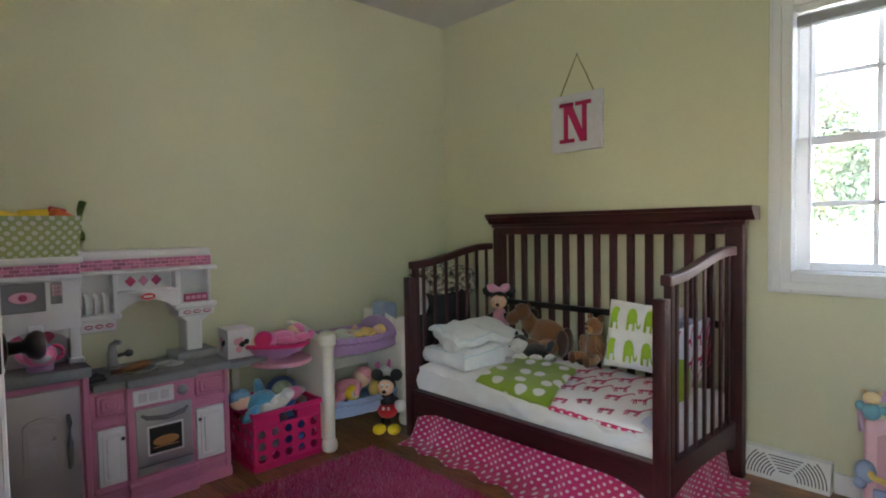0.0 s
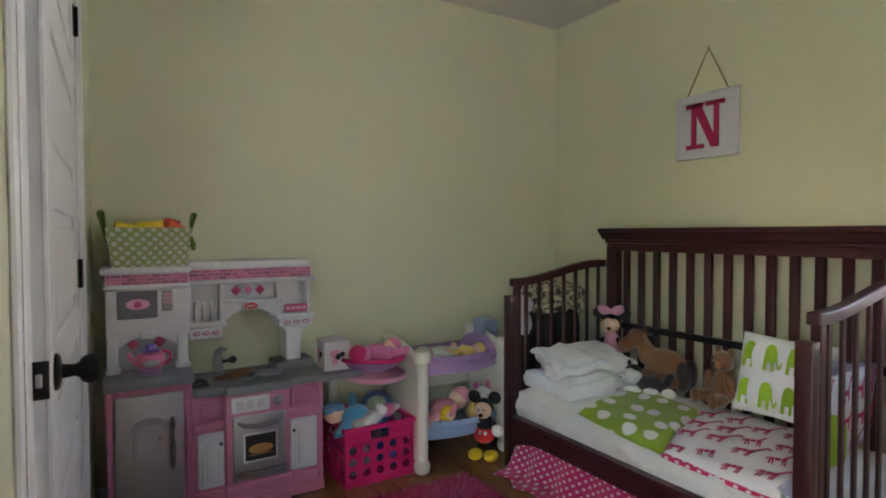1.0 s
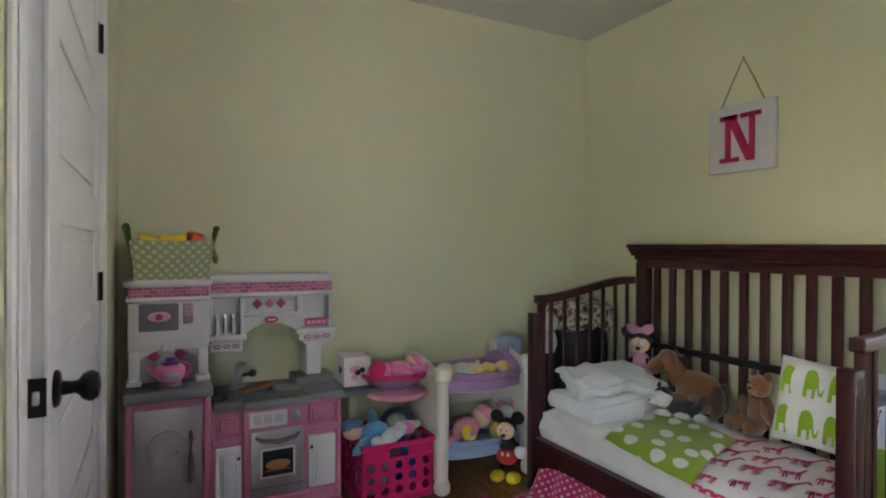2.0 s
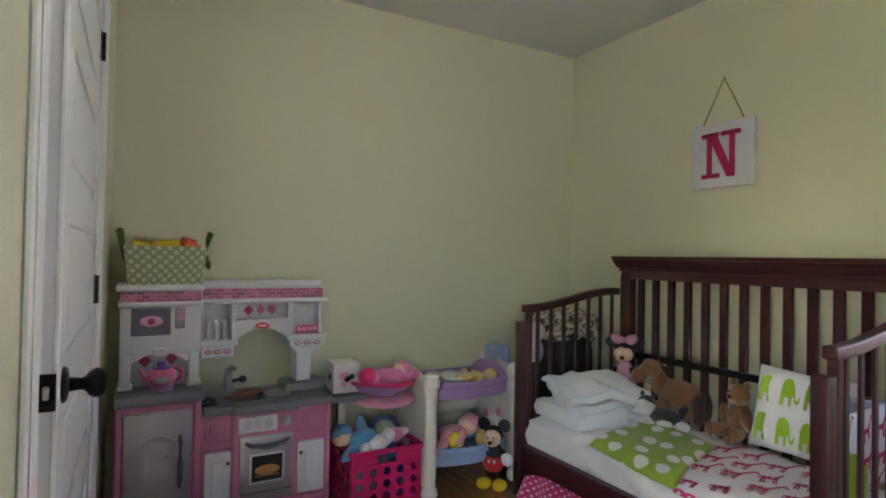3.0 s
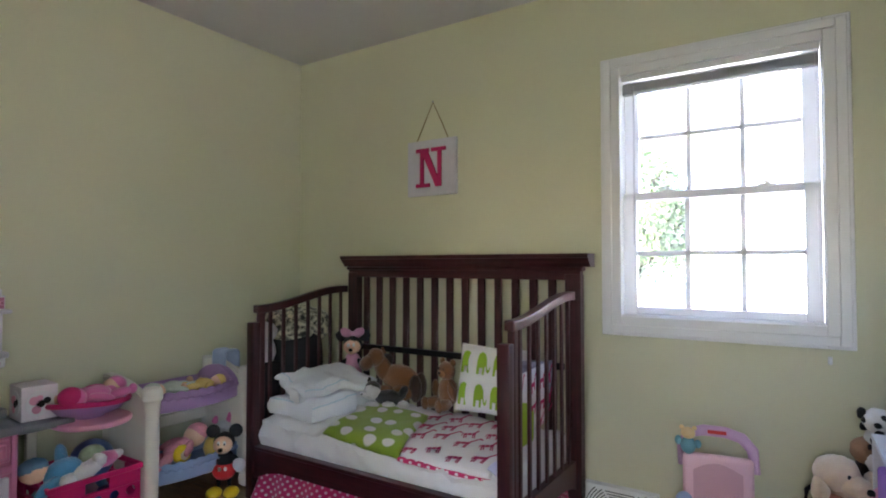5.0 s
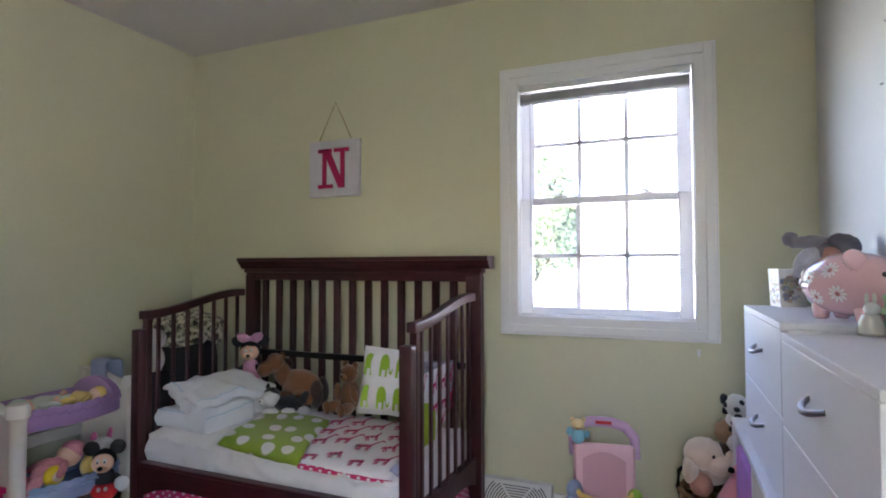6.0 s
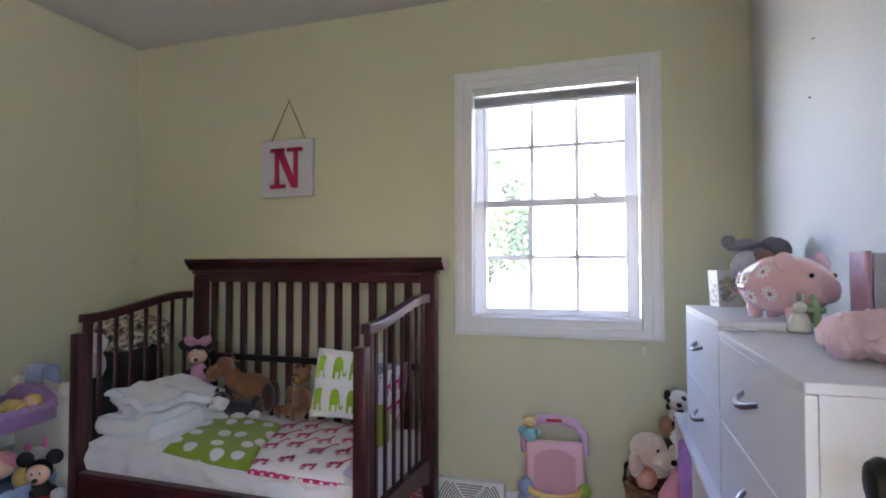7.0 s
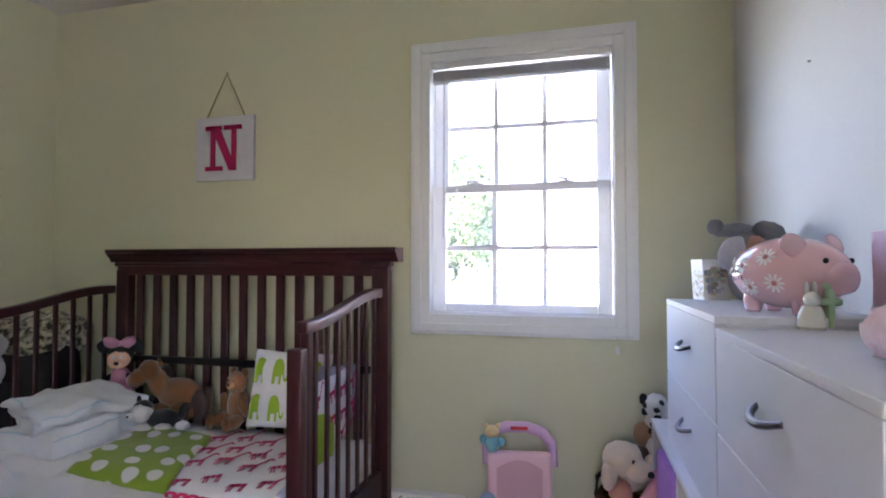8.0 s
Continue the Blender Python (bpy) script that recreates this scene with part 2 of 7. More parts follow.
def sash(name, x, y0, z0, y1, z1, stile, rail0, rail1, rows):
    """A sash with its rails, muntins and panes."""
    bm = bm_new()
    for q in ((y0, z0, y0 + stile, z1), (y1 - stile, z0, y1, z1), (y0 + stile, z0, y1 - stile, z0 + rail0), (y0 + stile, z1 - rail1, y1 - stile, z1)):
        box(bm, x, q[0], q[1], x + 0.032, q[2], q[3], 0.004)
    s = part(name, bm, VINYL, win)
    gy0, gy1, gz0, gz1 = y0 + stile, y1 - stile, z0 + rail0, z1 - rail1
    for k in (1, 2):
        bm = bm_new()
        yc = gy0 + (gy1 - gy0) * k / 3
        box(bm, x + 0.008, yc - 0.0105, gz0 - 0.001, x + 0.024, yc + 0.0105, gz1 + 0.001, 0.003)
        part("muntin", bm, VINYL, s)
    bm = bm_new()
    zc = (gz0 + gz1) / 2
    box(bm, x + 0.0085, gy0 - 0.001, zc - 0.0105, x + 0.0235, gy1 + 0.001, zc + 0.0105, 0.003)
    part("muntin", bm, VINYL, s)
    for i in range(3):
        for j in range(2):
            bm = bm_new()
            box(bm, x + 0.014, gy0 + (gy1 - gy0) * i / 3, gz0 + (gz1 - gz0) * j / 2, x + 0.017, gy0 + (gy1 - gy0) * (i + 1) / 3, gz0 + (gz1 - gz0) * (j + 1) / 2)
            p = part("pane", bm, GLASS, s, smooth=False)
            p.visible_shadow = False
    return s


def translucent(m, share):
    """Mixes in a translucent share, which brightens a backlit part."""
    n, l = m.node_tree.nodes, m.node_tree.links
    tr, mx = n.new("ShaderNodeBsdfTranslucent"), n.new("ShaderNodeMixShader")
    tr.inputs["Color"].default_value = (0.8, 0.8, 0.82, 1)
    mx.inputs["Fac"].default_value = share
    l.new(n["Principled BSDF"].outputs[0], mx.inputs[1])
    l.new(tr.outputs[0], mx.inputs[2])
    l.new(mx.outputs[0], n["Material Output"].inputs["Surface"])
    return m


# The share puts the window's glare into sash and muntins.
VINYL = translucent(mat("white_vinyl_grille", (0.8, 0.8, 0.8), 0.4, 0.03, 8), 0.22)
GLASS = bpy.data.materials.new("window_glass")
GLASS.use_nodes = True
gb = GLASS.node_tree.nodes["Principled BSDF"]
gb.inputs["Transmission Weight"].default_value, gb.inputs["Roughness"].default_value, gb.inputs["IOR"].default_value = 1.0, 0.0, 1.02
# A small translucent share lays the daylight's glare over the panes.
glare = GLASS.node_tree.nodes.new("ShaderNodeBsdfTranslucent")
glare.inputs["Color"].default_value = (0.8, 0.8, 0.85, 1)
glare_mix = GLASS.node_tree.nodes.new("ShaderNodeMixShader")
glare_mix.inputs["Fac"].default_value = 0.022
GLASS.node_tree.links.new(gb.outputs[0], glare_mix.inputs[1])
GLASS.node_tree.links.new(glare.outputs[0], glare_mix.inputs[2])
GLASS.node_tree.links.new(glare_mix.outputs[0], GLASS.node_tree.nodes["Material Output"].inputs["Surface"])
sash("lower_sash", E_ + 0.03, 0.036, WZ0 + 0.022, 0.791, 1.442, 0.058, 0.034, 0.034, 2)
sash("upper_sash", E_ + 0.066, 0.036, 1.41, 0.791, WZ1 - 0.024, 0.062, 0.036, 0.03, 2)
for yc in (0.22, 0.60):
    bm = bm_new()
    box(bm, E_ + 0.032, yc - 0.03, 1.441, E_ + 0.06, yc + 0.03, 1.449, 0.002)
    rod(bm, (E_ + 0.046, yc, 1.448), (E_ + 0.046, yc, 1.461), 0.011)
    tube(bm, [(E_ + 0.046, yc - 0.005, 1.457), (E_ + 0.036, yc + 0.02, 1.459), (E_ + 0.03, yc + 0.04, 1.457)], 0.005)
    part("sash_lock", bm, TRIM, win)
BLIND = translucent(mat("grey_blind_slats", (0.5, 0.49, 0.51), 0.5, 0.06, 20), 0.3)
blind = thing("window_blind", "raised grey mini blind stacked under its white headrail", "blind")
bm = bm_new()
box(bm, E_ + 0.002, WY0 + 0.026, 1.952, E_ + 0.03, WY1 - 0.026, 1.98, 0.003)
part("headrail", bm, TRIM, blind)
for k in range(11):
    bm = bm_new()
    z = 1.902 + k * 0.0034
    box(bm, E_ + 0.003, WY0 + 0.03, z, E_ + 0.028, WY1 - 0.03, z + 0.0022)
    part("slat", bm, BLIND, blind)
bm = bm_new()
box(bm, E_ + 0.003, WY0 + 0.03, 1.888, E_ + 0.027, WY1 - 0.03, 1.901, 0.003)
part("bottom_rail", bm, BLIND, blind)
bm = bm_new()
rod(bm, (E_ + 0.004, 0.735, 1.93), (E_ - 0.002, 0.735, 1.21), 0.0042, seg=8)
part("wand", bm, BLIND, blind, "thin grey tilt wand")
bm = bm_new()
rod(bm, (E_ - 0.004, 0.052, 1.94), (E_ - 0.004, 0.052, 1.0), 0.0012, seg=6)
part("cord", bm, TRIM, blind)
bm = bm_new()
box(bm, E_ - 0.012, 0.015, 0.742, E_, 0.03, 0.772, 0.003)
tube(bm, [(E_ - 0.01, 0.0225, 0.75), (E_ - 0.022, 0.0225, 0.745), (E_ - 0.024, 0.0225, 0.756)], 0.003)
solid("wall_hook", bm, TRIM, "small white plastic cord hook on the wall", "hook")

# ---- baseboards ----
def baseboard(name, a, b, at=Matrix()):
    bm = bm_new()
    x0, y0, x1, y1 = *a, *b
    box(bm, x0, y0, 0, x1, y1, 0.085, 0.003)
    solid(name, bm, TRIM, "white painted baseboard along the wall", "baseboard", at=at, kind="structure")


baseboard("baseboard_north", (0.34, N_ - 0.014), (E_ - 0.001, N_ - 0.001))
baseboard("baseboard_east", (E_ - 0.014, -0.40), (E_ - 0.001, 0.636))
baseboard("baseboard_east_far", (E_ - 0.014, 0.968), (E_ - 0.001, N_ - 0.016))
baseboard("baseboard_south", (-0.1, SV + 0.001), (1.7, SV + 0.014), SOUTH)
baseboard("baseboard_west", (0.001, EN1 + 0.02), (0.014, CL0 - 0.09), WEST)
baseboard("baseboard_west_far", (0.001, CL1 + 0.09), (0.014, 2.84), WEST)

# ---- doors ----
bm = bm_new()
for y0, y1, z0, z1 in ((CL0 - 0.085, CL0 - 0.012, 0, DH + 0.012), (CL1 + 0.012, CL1 + 0.085, 0, DH + 0.012), (CL0 - 0.085, CL1 + 0.085, DH + 0.012, DH + 0.085)):
    box(bm, 0.0005, y0, z0, 0.014, y1, z1, 0.004)
    if z0 == 0:
        box(bm, 0.013, y0 + 0.012, z0, 0.019, y1 - 0.02, z1, 0.003)
for y0, y1 in ((CL0 - 0.019, CL0), (CL1, CL1 + 0.019)):
    box(bm, -0.119, y0, 0, 0.001, y1, DH + 0.018, 0.002)
solid("trim", bm, TRIM, "white moulded casing round the closet door", "trim", at=WEST, kind="structure")


def panel_door(name, label, at, hinge_label, knob_sides, W):
    """A leaf with raised panels; x = 0 at the hinge, the leaf along -y, its faces at x = 0 and -0.035."""
    d = thing(name, label, "door", at=at, kind="structure")
    H, T = 2.03, 0.035
    ya, yb = -W + 0.115, -0.115
    rows = ((0.20, 0.495), (0.595, 0.84), (0.94, 1.19), (1.29, 1.535), (1.635, 1.88))
    bm = bm_new()
    box(bm, -T + 0.008, -W + 0.003, 0.012, -0.008, -0.003, H)
    for s0, s1 in ((-0.009, 0.0), (-T, -T + 0.009)):
        box(bm, s0, -W, 0.01, s1, ya, H, 0.002)
        box(bm, s0, yb, 0.01, s1, 0, H, 0.002)
        z = 0.01
        for r0, r1 in list(rows) + [(H, H)]:
            box(bm, s0 + 0.0002, ya - 0.001, z, s1 - 0.0002, yb + 0.001, r0, 0.002)
            z = r1
    leaf = part("leaf", bm, DOORP, d)
    for r0, r1 in rows:
        for s in (-0.0085, -T + 0.0015):
            bm = bm_new()
            box(bm, s, ya + 0.03, r0 + 0.03, s + 0.007, yb - 0.03, r1 - 0.03, 0.006)
            part("panel", bm, DOORP, leaf)
    for z in (0.22, 1.02, 1.80):
        bm = bm_new()
        rod(bm, (0.007, 0.004, z - 0.045), (0.007, 0.004, z + 0.045), 0.0065)
        box(bm, 0.0, -0.02, z - 0.045, 0.0025, 0.003, z + 0.045)
        part("hinge", bm, BLACK, d, hinge_label)
    bm = bm_new()
    box(bm, -T / 2 - 0.0145, -W - 0.0018, 0.865, -T / 2 + 0.0145, -W + 0.001, 0.93, 0.002)
    plate = part("latch_plate", bm, BLACK, d)
    bm = bm_new()
    box(bm, -T / 2 - 0.005, -W - 0.008, 0.886, -T / 2 + 0.005, -W - 0.001, 0.909, 0.002)
    part("latch_bolt", bm, STEEL, plate)
    for s in knob_sides:
        bm = bm_new()
        x0 = 0.0 if s > 0 else -T
        m = Matrix.Translation((x0, -W + 0.062, 0.897)) @ pose(0, 0, 0, 0, 90 * s, 0)
        lathe(bm, [(0.033, 0), (0.033, 0.004), (0.029, 0.008), (0.013, 0.011), (0.011, 0.03), (0.014, 0.036), (0.023, 0.042), (0.0275, 0.052), (0.0275, 0.058), (0.022, 0.066), (0.010, 0.069)], m=m)
        part("knob", bm, BLACK, d, "dark bronze round door knob")
    return d


panel_door("door_1", "white panelled closet door standing slightly ajar", WEST @ pose(0.002, CL1 - 0.008, 0, 0, 0, 2.3), "black hinge", (1, -1), 0.93)
panel_door("door_2", "white panelled bedroom door opened against the chest", WEST @ pose(0.02, EN0 + 0.05, 0, 0, 0, 92), "black hinge", (1,), 0.81)

# ---- floor register on the east wall ----
reg = thing("baseboard_register", "white metal baseboard heating register with fan-shaped slots", "vent")
y0, y1 = 0.64, 0.965
bm = bm_new()
prism(bm, [(E_ - 0.002, 0), (E_ - 0.058, 0.0), (E_ - 0.058, 0.012), (E_ - 0.03, 0.118), (E_ - 0.002, 0.124)], y0, y1, "y")
part("housing", bm, TRIM, reg)
SLOT = mat("register_slot", (0.05, 0.05, 0.05), 0.8)
def on_reg(y, z):
    return (E_ - 0.0585 + (z - 0.012) * 0.264, y, z)
ym = (y0 + y1) / 2
for side in (-1, 1):
    for k in range(9):
        bm = bm_new()
        r = 0.035 + k * 0.0115
        pts = []
        for a in range(0, 91, 9):
            yy, zz = ym + side * (0.012 + r * math.sin(radians(a)) * 1.1), 0.018 + r * math.cos(radians(a)) * 1.0
            if zz < 0.108 and zz < 0.015 + abs(yy - ym) * 1.15:
                pts.append(on_reg(yy, zz))
        if len(pts) > 2:
            tube(bm, pts, 0.0024, 5)
            part("slot", bm, SLOT, reg)
        else:
            bm.free()
for k in range(6):
    z = 0.045 + k * 0.011
    w = (z - 0.02) * 0.8
    bm = bm_new()
    tube(bm, [on_reg(ym - w, z), on_reg(ym + w, z)], 0.0022, 5)
    part("slot", bm, SLOT, reg)

# ---- crib turned into a day bed ----
crib = thing("toddler_bed", "dark cherry wooden convertible crib used as a toddler bed", "bed")
CY0, CY1, CF, CB = 0.945, 2.37, 2.095, 2.80   # ends, front and back of the bed
for y in (CY0 + 0.02, CY1 - 0.055):
    bm = bm_new()
    box(bm, CF, y + (0.009 if y > 1.5 else 0.0), 0, CF + 0.042, y + (0.057 if y > 1.5 else 0.05), 0.838, 0.004, 2)
    part("front_leg", bm, CHERRY, crib)
HY0, HY1 = 0.937, 2.323   # ends of the headboard
for y0, y1 in ((HY0, 1.01), (2.255, HY1)):
    bm = bm_new()
    box(bm, CB - 0.045, y0, 0, CB + 0.005, y1, 1.075, 0.003)
    part("back_post", bm, CHERRY, crib)
# headboard
bm = bm_new()
box(bm, CB - 0.04, HY0 + 0.002, 1.048, CB, HY1 - 0.002, 1.112, 0.002)
box(bm, CB - 0.052, HY0 - 0.008, 1.088, CB + 0.008, HY1 + 0.008, 1.108, 0.005)
part("top_rail", bm, CHERRY_Y, crib)
bm = bm_new()
prof = [(CB + 0.012, 1.108), (CB - 0.055, 1.108), (CB - 0.058, 1.118), (CB - 0.066, 1.128), (CB - 0.078, 1.138), (CB - 0.082, 1.148), (CB - 0.09, 1.150), (CB - 0.09, 1.168), (CB + 0.012, 1.168)]
prism(bm, prof, 0.889, 2.345, "y")
part("crown", bm, CHERRY_Y, crib, "dark crown moulding along the top")
n = 13
for k in range(n):
    yc = 1.078 + 0.0934 * k
    bm = bm_new()
    box(bm, CB - 0.032, yc - 0.0195, 0.25, CB - 0.014, yc + 0.0195, 1.05, 0.004)
    part("slat", bm, CHERRY, crib)
bm = bm_new()
box(bm, CB - 0.04, CY0 + 0.067, 0.17, CB - 0.005, CY1 - 0.067, 0.255, 0.004)
part("back_bottom_rail", bm, CHERRY_Y, crib)
bm = bm_new()
box(bm, CB - 0.058, CY0 + 0.07, 0.642, CB - 0.034, CY1 - 0.07, 0.672, 0.002)
for yc in (1.45, 1.55, 2.05):
    box(bm, CB - 0.0595, yc - 0.012, 0.652, CB - 0.0575, yc + 0.012, 0.658)
part("mattress_bar", bm, DARKBAR, crib, "dark metal bar behind the slats")


def arm_z(x):
    """The height of the curved arm at x."""
    u = min(1, max(0, (x - (CF + 0.05)) / 0.56))
    s = u * u * (3 - 2 * u)
    return 0.902 + 0.078 * s


for y in (CY0 + 0.018, CY1 - 0.045):
    a = part("arm_rail", prism(bm_new(), [(x, arm_z(x) + 0.018) for x in np.linspace(CF + 0.026, CB - 0.045, 18)] + [(x, arm_z(x) - 0.02) for x in np.linspace(CB - 0.045, CF + 0.026, 18)], y - 0.004, y + 0.036, "y"), CHERRY, crib)
    bv = a.modifiers.new("round", 'BEVEL')
    bv.width, bv.segments, bv.limit_method = 0.005, 2, 'ANGLE'
    bm = bm_new()
    box(bm, CF + 0.0425, y + 0.001, 0.16, CF + 0.074, y + 0.031, 0.893, 0.003)
    part("arm_post", bm, CHERRY, crib)
    for k in range(7):
        x = CF + 0.074 + (CB - 0.045 - CF - 0.074) * (k + 0.5) / 7
        bm = bm_new()
        box(bm, x - 0.011, y + 0.01, 0.235, x + 0.011, y + 0.022, arm_z(x) - 0.014, 0.003)
        part("side_slat", bm, CHERRY, crib)
    bm = bm_new()
    xs = np.linspace(CF + 0.05, CB - 0.045, 16)
    low = lambda x: 0.165 - 0.045 * (abs(2 * (x - CF - 0.05) / (CB - CF - 0.095) - 1) ** 3)
    prism(bm, [(x, 0.245) for x in xs] + [(x, low(x)) for x in reversed(xs)], y, y + 0.032, "y")
    part("side_bottom_rail", bm, CHERRY, crib)
bm = bm_new()
ys = np.linspace(CY0 + 0.055, CY1 - 0.055, 30)
def rail_low(y):
    e = min(y - CY0 - 0.055, CY1 - 0.055 - y)
    return 0.165 if e > 0.22 else 0.165 - 0.06 * (1 - e / 0.22) ** 2
prism(bm, [(y, 0.25) for y in ys] + [(y, rail_low(y) - 0.006) for y in reversed(ys)], CF + 0.006, CF + 0.038, "x")
box(bm, CF + 0.002, CY0 + 0.0555, 0.238, CF + 0.042, CY1 - 0.0555, 0.254, 0.003)
part("front_rail", bm, CHERRY_Y, crib)
bm = bm_new()
box(bm, CF + 0.045, CY0 + 0.06, 0.20, CB - 0.045, CY1 - 0.06, 0.226)
part("mattress_board", bm, CHERRY_Y, crib)

# mattress with its fitted sheet
MX0, MX1, MY0, MY1, MZ = CF + 0.052, CB - 0.06, CY0 + 0.058, CY1 - 0.054, 0.405
def sag(x, y):
    """How far the bedding sinks towards the front of the bed and its south end."""
    f = min(1, max(0, (MX1 - x) / (MX1 - MX0)))
    return 0.064 * min(1, max(0, (2.3 - y) / 1.2)) ** 0.7 * f


def puff(u, v):
    x, y = MX0 + (MX1 - MX0) * u, MY0 + (MY1 - MY0) * v
    e = min(u * 0.65, (1 - u) * 0.65, v * 1.31, (1 - v) * 1.31)
    z = MZ - 0.036 * math.exp(-e / 0.045) + 0.007 * noise.noise((x * 6, y * 6, 0)) + 0.003 * noise.noise((x * 15, y * 13, 2)) + 0.018 * noise.noise((x * 5, y * 20, 3)) * math.exp(-e / 0.14) - 0.016 * abs(noise.noise((x * 9 + y * 5, y * 4 - x * 6, 8)))
    return (x, y, z - sag(x, y))
bm = bm_new()
cloth(bm, 60, 120, puff, (0.65, 1.31))
r = bmesh.ops.extrude_edge_only(bm, edges=[e for e in bm.edges if e.is_boundary])
for v in [g for g in r["geom"] if isinstance(g, bmesh.types.BMVert)]:
    v.co.z = 0.228
mattress = thing("mattress", "crib mattress under a rumpled white fitted sheet", "mattress")
bmesh.ops.subdivide_edges(bm, edges=[e for e in bm.edges if abs(e.verts[0].co.z - e.verts[1].co.z) > 0.05], cuts=5)
for v in bm.verts:
    if 0.232 < v.co.z < 0.338:
        b = 0.012 * math.sin((v.co.z - 0.228) / 0.11 * math.pi) + 0.013 * noise.noise((v.co.y * 11, 3, v.co.z * 22)) + 0.006 * noise.noise((v.co.y * 30, 1, v.co.z * 12))
        v.co.x += b * (-1 if v.co.x < (MX0 + MX1) / 2 else 0) * (abs(v.co.x - MX0) < 0.01)
part("fitted_sheet", bm, SHEET, mattress, "rumpled white fitted sheet")
bm = bm_new()
box(bm, MX0 + 0.01, MY0 + 0.01, 0.2265, MX1 - 0.01, MY1 - 0.01, 0.33, 0.02, 2)
part("core", bm, SHEET, mattress)

# gathered skirt under the bed
PINKDOT = dotted("pink_dotted_cotton", srgb(186, 36, 100), (0.66, 0.58, 0.62), 0.034, 0.2)
def skirt(name, a, b, out, low, flare, seed):
    a, b, out = Vector(a), Vector(b), Vector(out)
    L = (b - a).length
    def where(u, v):
        p = a.lerp(b, u)
        w = 0.016 * math.sin(u * L * 34 + seed + 0.8 * math.sin(u * 9)) + 0.02 * noise.noise((u * L * 5, seed, v))
        d = flare * v ** 1.7 + w * v
        if v > 0.86:
            d += (v - 0.86) * 0.55
        z = a.z + (low - a.z) * min(1, v / 0.9)
        return (p + out * d + Vector((0, 0, z - a.z + (0.004 + 0.003 * math.sin(u * 40)) * (v > 0.86))))[:]
    bm = bm_new()
    cloth(bm, 110, 18, where, (L, 0.36))
    ob = solid(name, bm, PINKDOT, "bright pink bed skirt with small white dots, trailing on the floor", "bed skirt", "bed skirt panels")
    so = ob.modifiers.new("thick", 'SOLIDIFY')
    so.thickness = 0.002
    return ob
skirt("bed_skirt", (CF + 0.05, CY1 - 0.075, 0.22), (CF + 0.05, CY0 + 0.075, 0.22), (-1, 0, 0), 0.004, 0.09, 1.0)
skirt("bed_skirt", (CF + 0.07, CY0 + 0.055, 0.17), (CB - 0.06, CY0 + 0.055, 0.17), (0, -1, 0), 0.004, 0.05, 4.0)

# ---- white drawer chests on a low shelf unit ----
def bow_handle(bm, x, z, w=0.11, y=0.0):
    tube(bm, [(x + w * a, y + 0.022 * (1 - (2 * abs(a)) ** 2.6), z - 0.012 * (1 - (2 * a) ** 2)) for a in np.linspace(-0.5, 0.5, 15)], [0.005 + 0.0014 * math.cos(math.pi * a) for a in np.linspace(-0.5, 0.5, 15)], 8)


def drawer_unit(name, u0, u1, z0, z1, label):
    at = SOUTH @ pose(u0, 0, z0)
    th = thing(name, label, "drawer chest", "white drawer chests", at=at)
    w, h, d, t = u1 - u0, z1 - z0, SV + 0.012, 0.016
    bm = bm_new()
    box(bm, t, d, 0, w - t, -0.017, t, 0.001)
    part("bottom", bm, LAMIN, th)
    for a in (0, w - t):
        part("side_panel", box(bm_new(), a, d, 0, a + t, -0.017, h - t, 0.001), LAMIN, th)
    part("back", box(bm_new(), t, d, t, w - t, d + 0.006, h - t), LAMIN, th)
    bm = bm_new()
    box(bm, 0, d, h - t, w, 0.0, h, 0.0015)
    part("top", bm, LAMIN, th)
    zs = [0.002, (h - t) / 2 - 0.0012, (h - t) / 2 + 0.0012, h - t - 0.0012]
    for a, b in ((zs[0], zs[1]), (zs[2], zs[3])):
        bm = bm_new()
        box(bm, 0.001, -0.0165, a, w - 0.001, -0.0005, b, 0.0012)
        f = part("drawer_front", bm, LAMIN, th)
        bm = bm_new()
        bow_handle(bm, w * 0.5, (a + b) / 2 + 0.02, y=-0.001)
        part("handle", bm, NICKEL, f, "curved brushed nickel handle")
    return th


NICKEL = mat("dark_nickel", (0.24, 0.24, 0.27), 0.34, 0.08, 60, metal=0.9)
LOWZ = 0.575
drawer_unit("drawer_chest", 0.0, 0.616, LOWZ, 0.970, "white laminate two-drawer chest with curved metal handles")
drawer_unit("drawer_chest", 0.622, 1.225, LOWZ, 0.992, "white laminate two-drawer chest, slightly taller, beside the window wall")
low = thing("shelf_unit", "low open white laminate shelf unit under the drawer chests", "shelf", at=SOUTH)
bm = bm_new()
box(bm, 0.0, SV + 0.012, LOWZ - 0.018, 1.44, 0.022, LOWZ - 0.001, 0.0015)
part("top", bm, LAMIN, low)
for u in (0.0, 0.47, 0.95, 1.424):
    bm = bm_new()
    box(bm, u, SV + 0.012, 0.0, u + 0.016, 0.02, LOWZ - 0.0185, 0.001)
    part("upright", bm, LAMIN, low)
for u in (0.016, 0.486, 0.966):
    bm = bm_new()
    box(bm, u, SV + 0.014, 0.05, u + 0.454 + (0.004 if u > 0.9 else 0), 0.018, 0.066, 0.001)
    part("shelf", bm, LAMIN, low)
bm = bm_new()
box(bm, 0.016, SV + 0.012, 0.066, 1.424, SV + 0.016, LOWZ - 0.018)
part("back", bm, LAMIN, low)

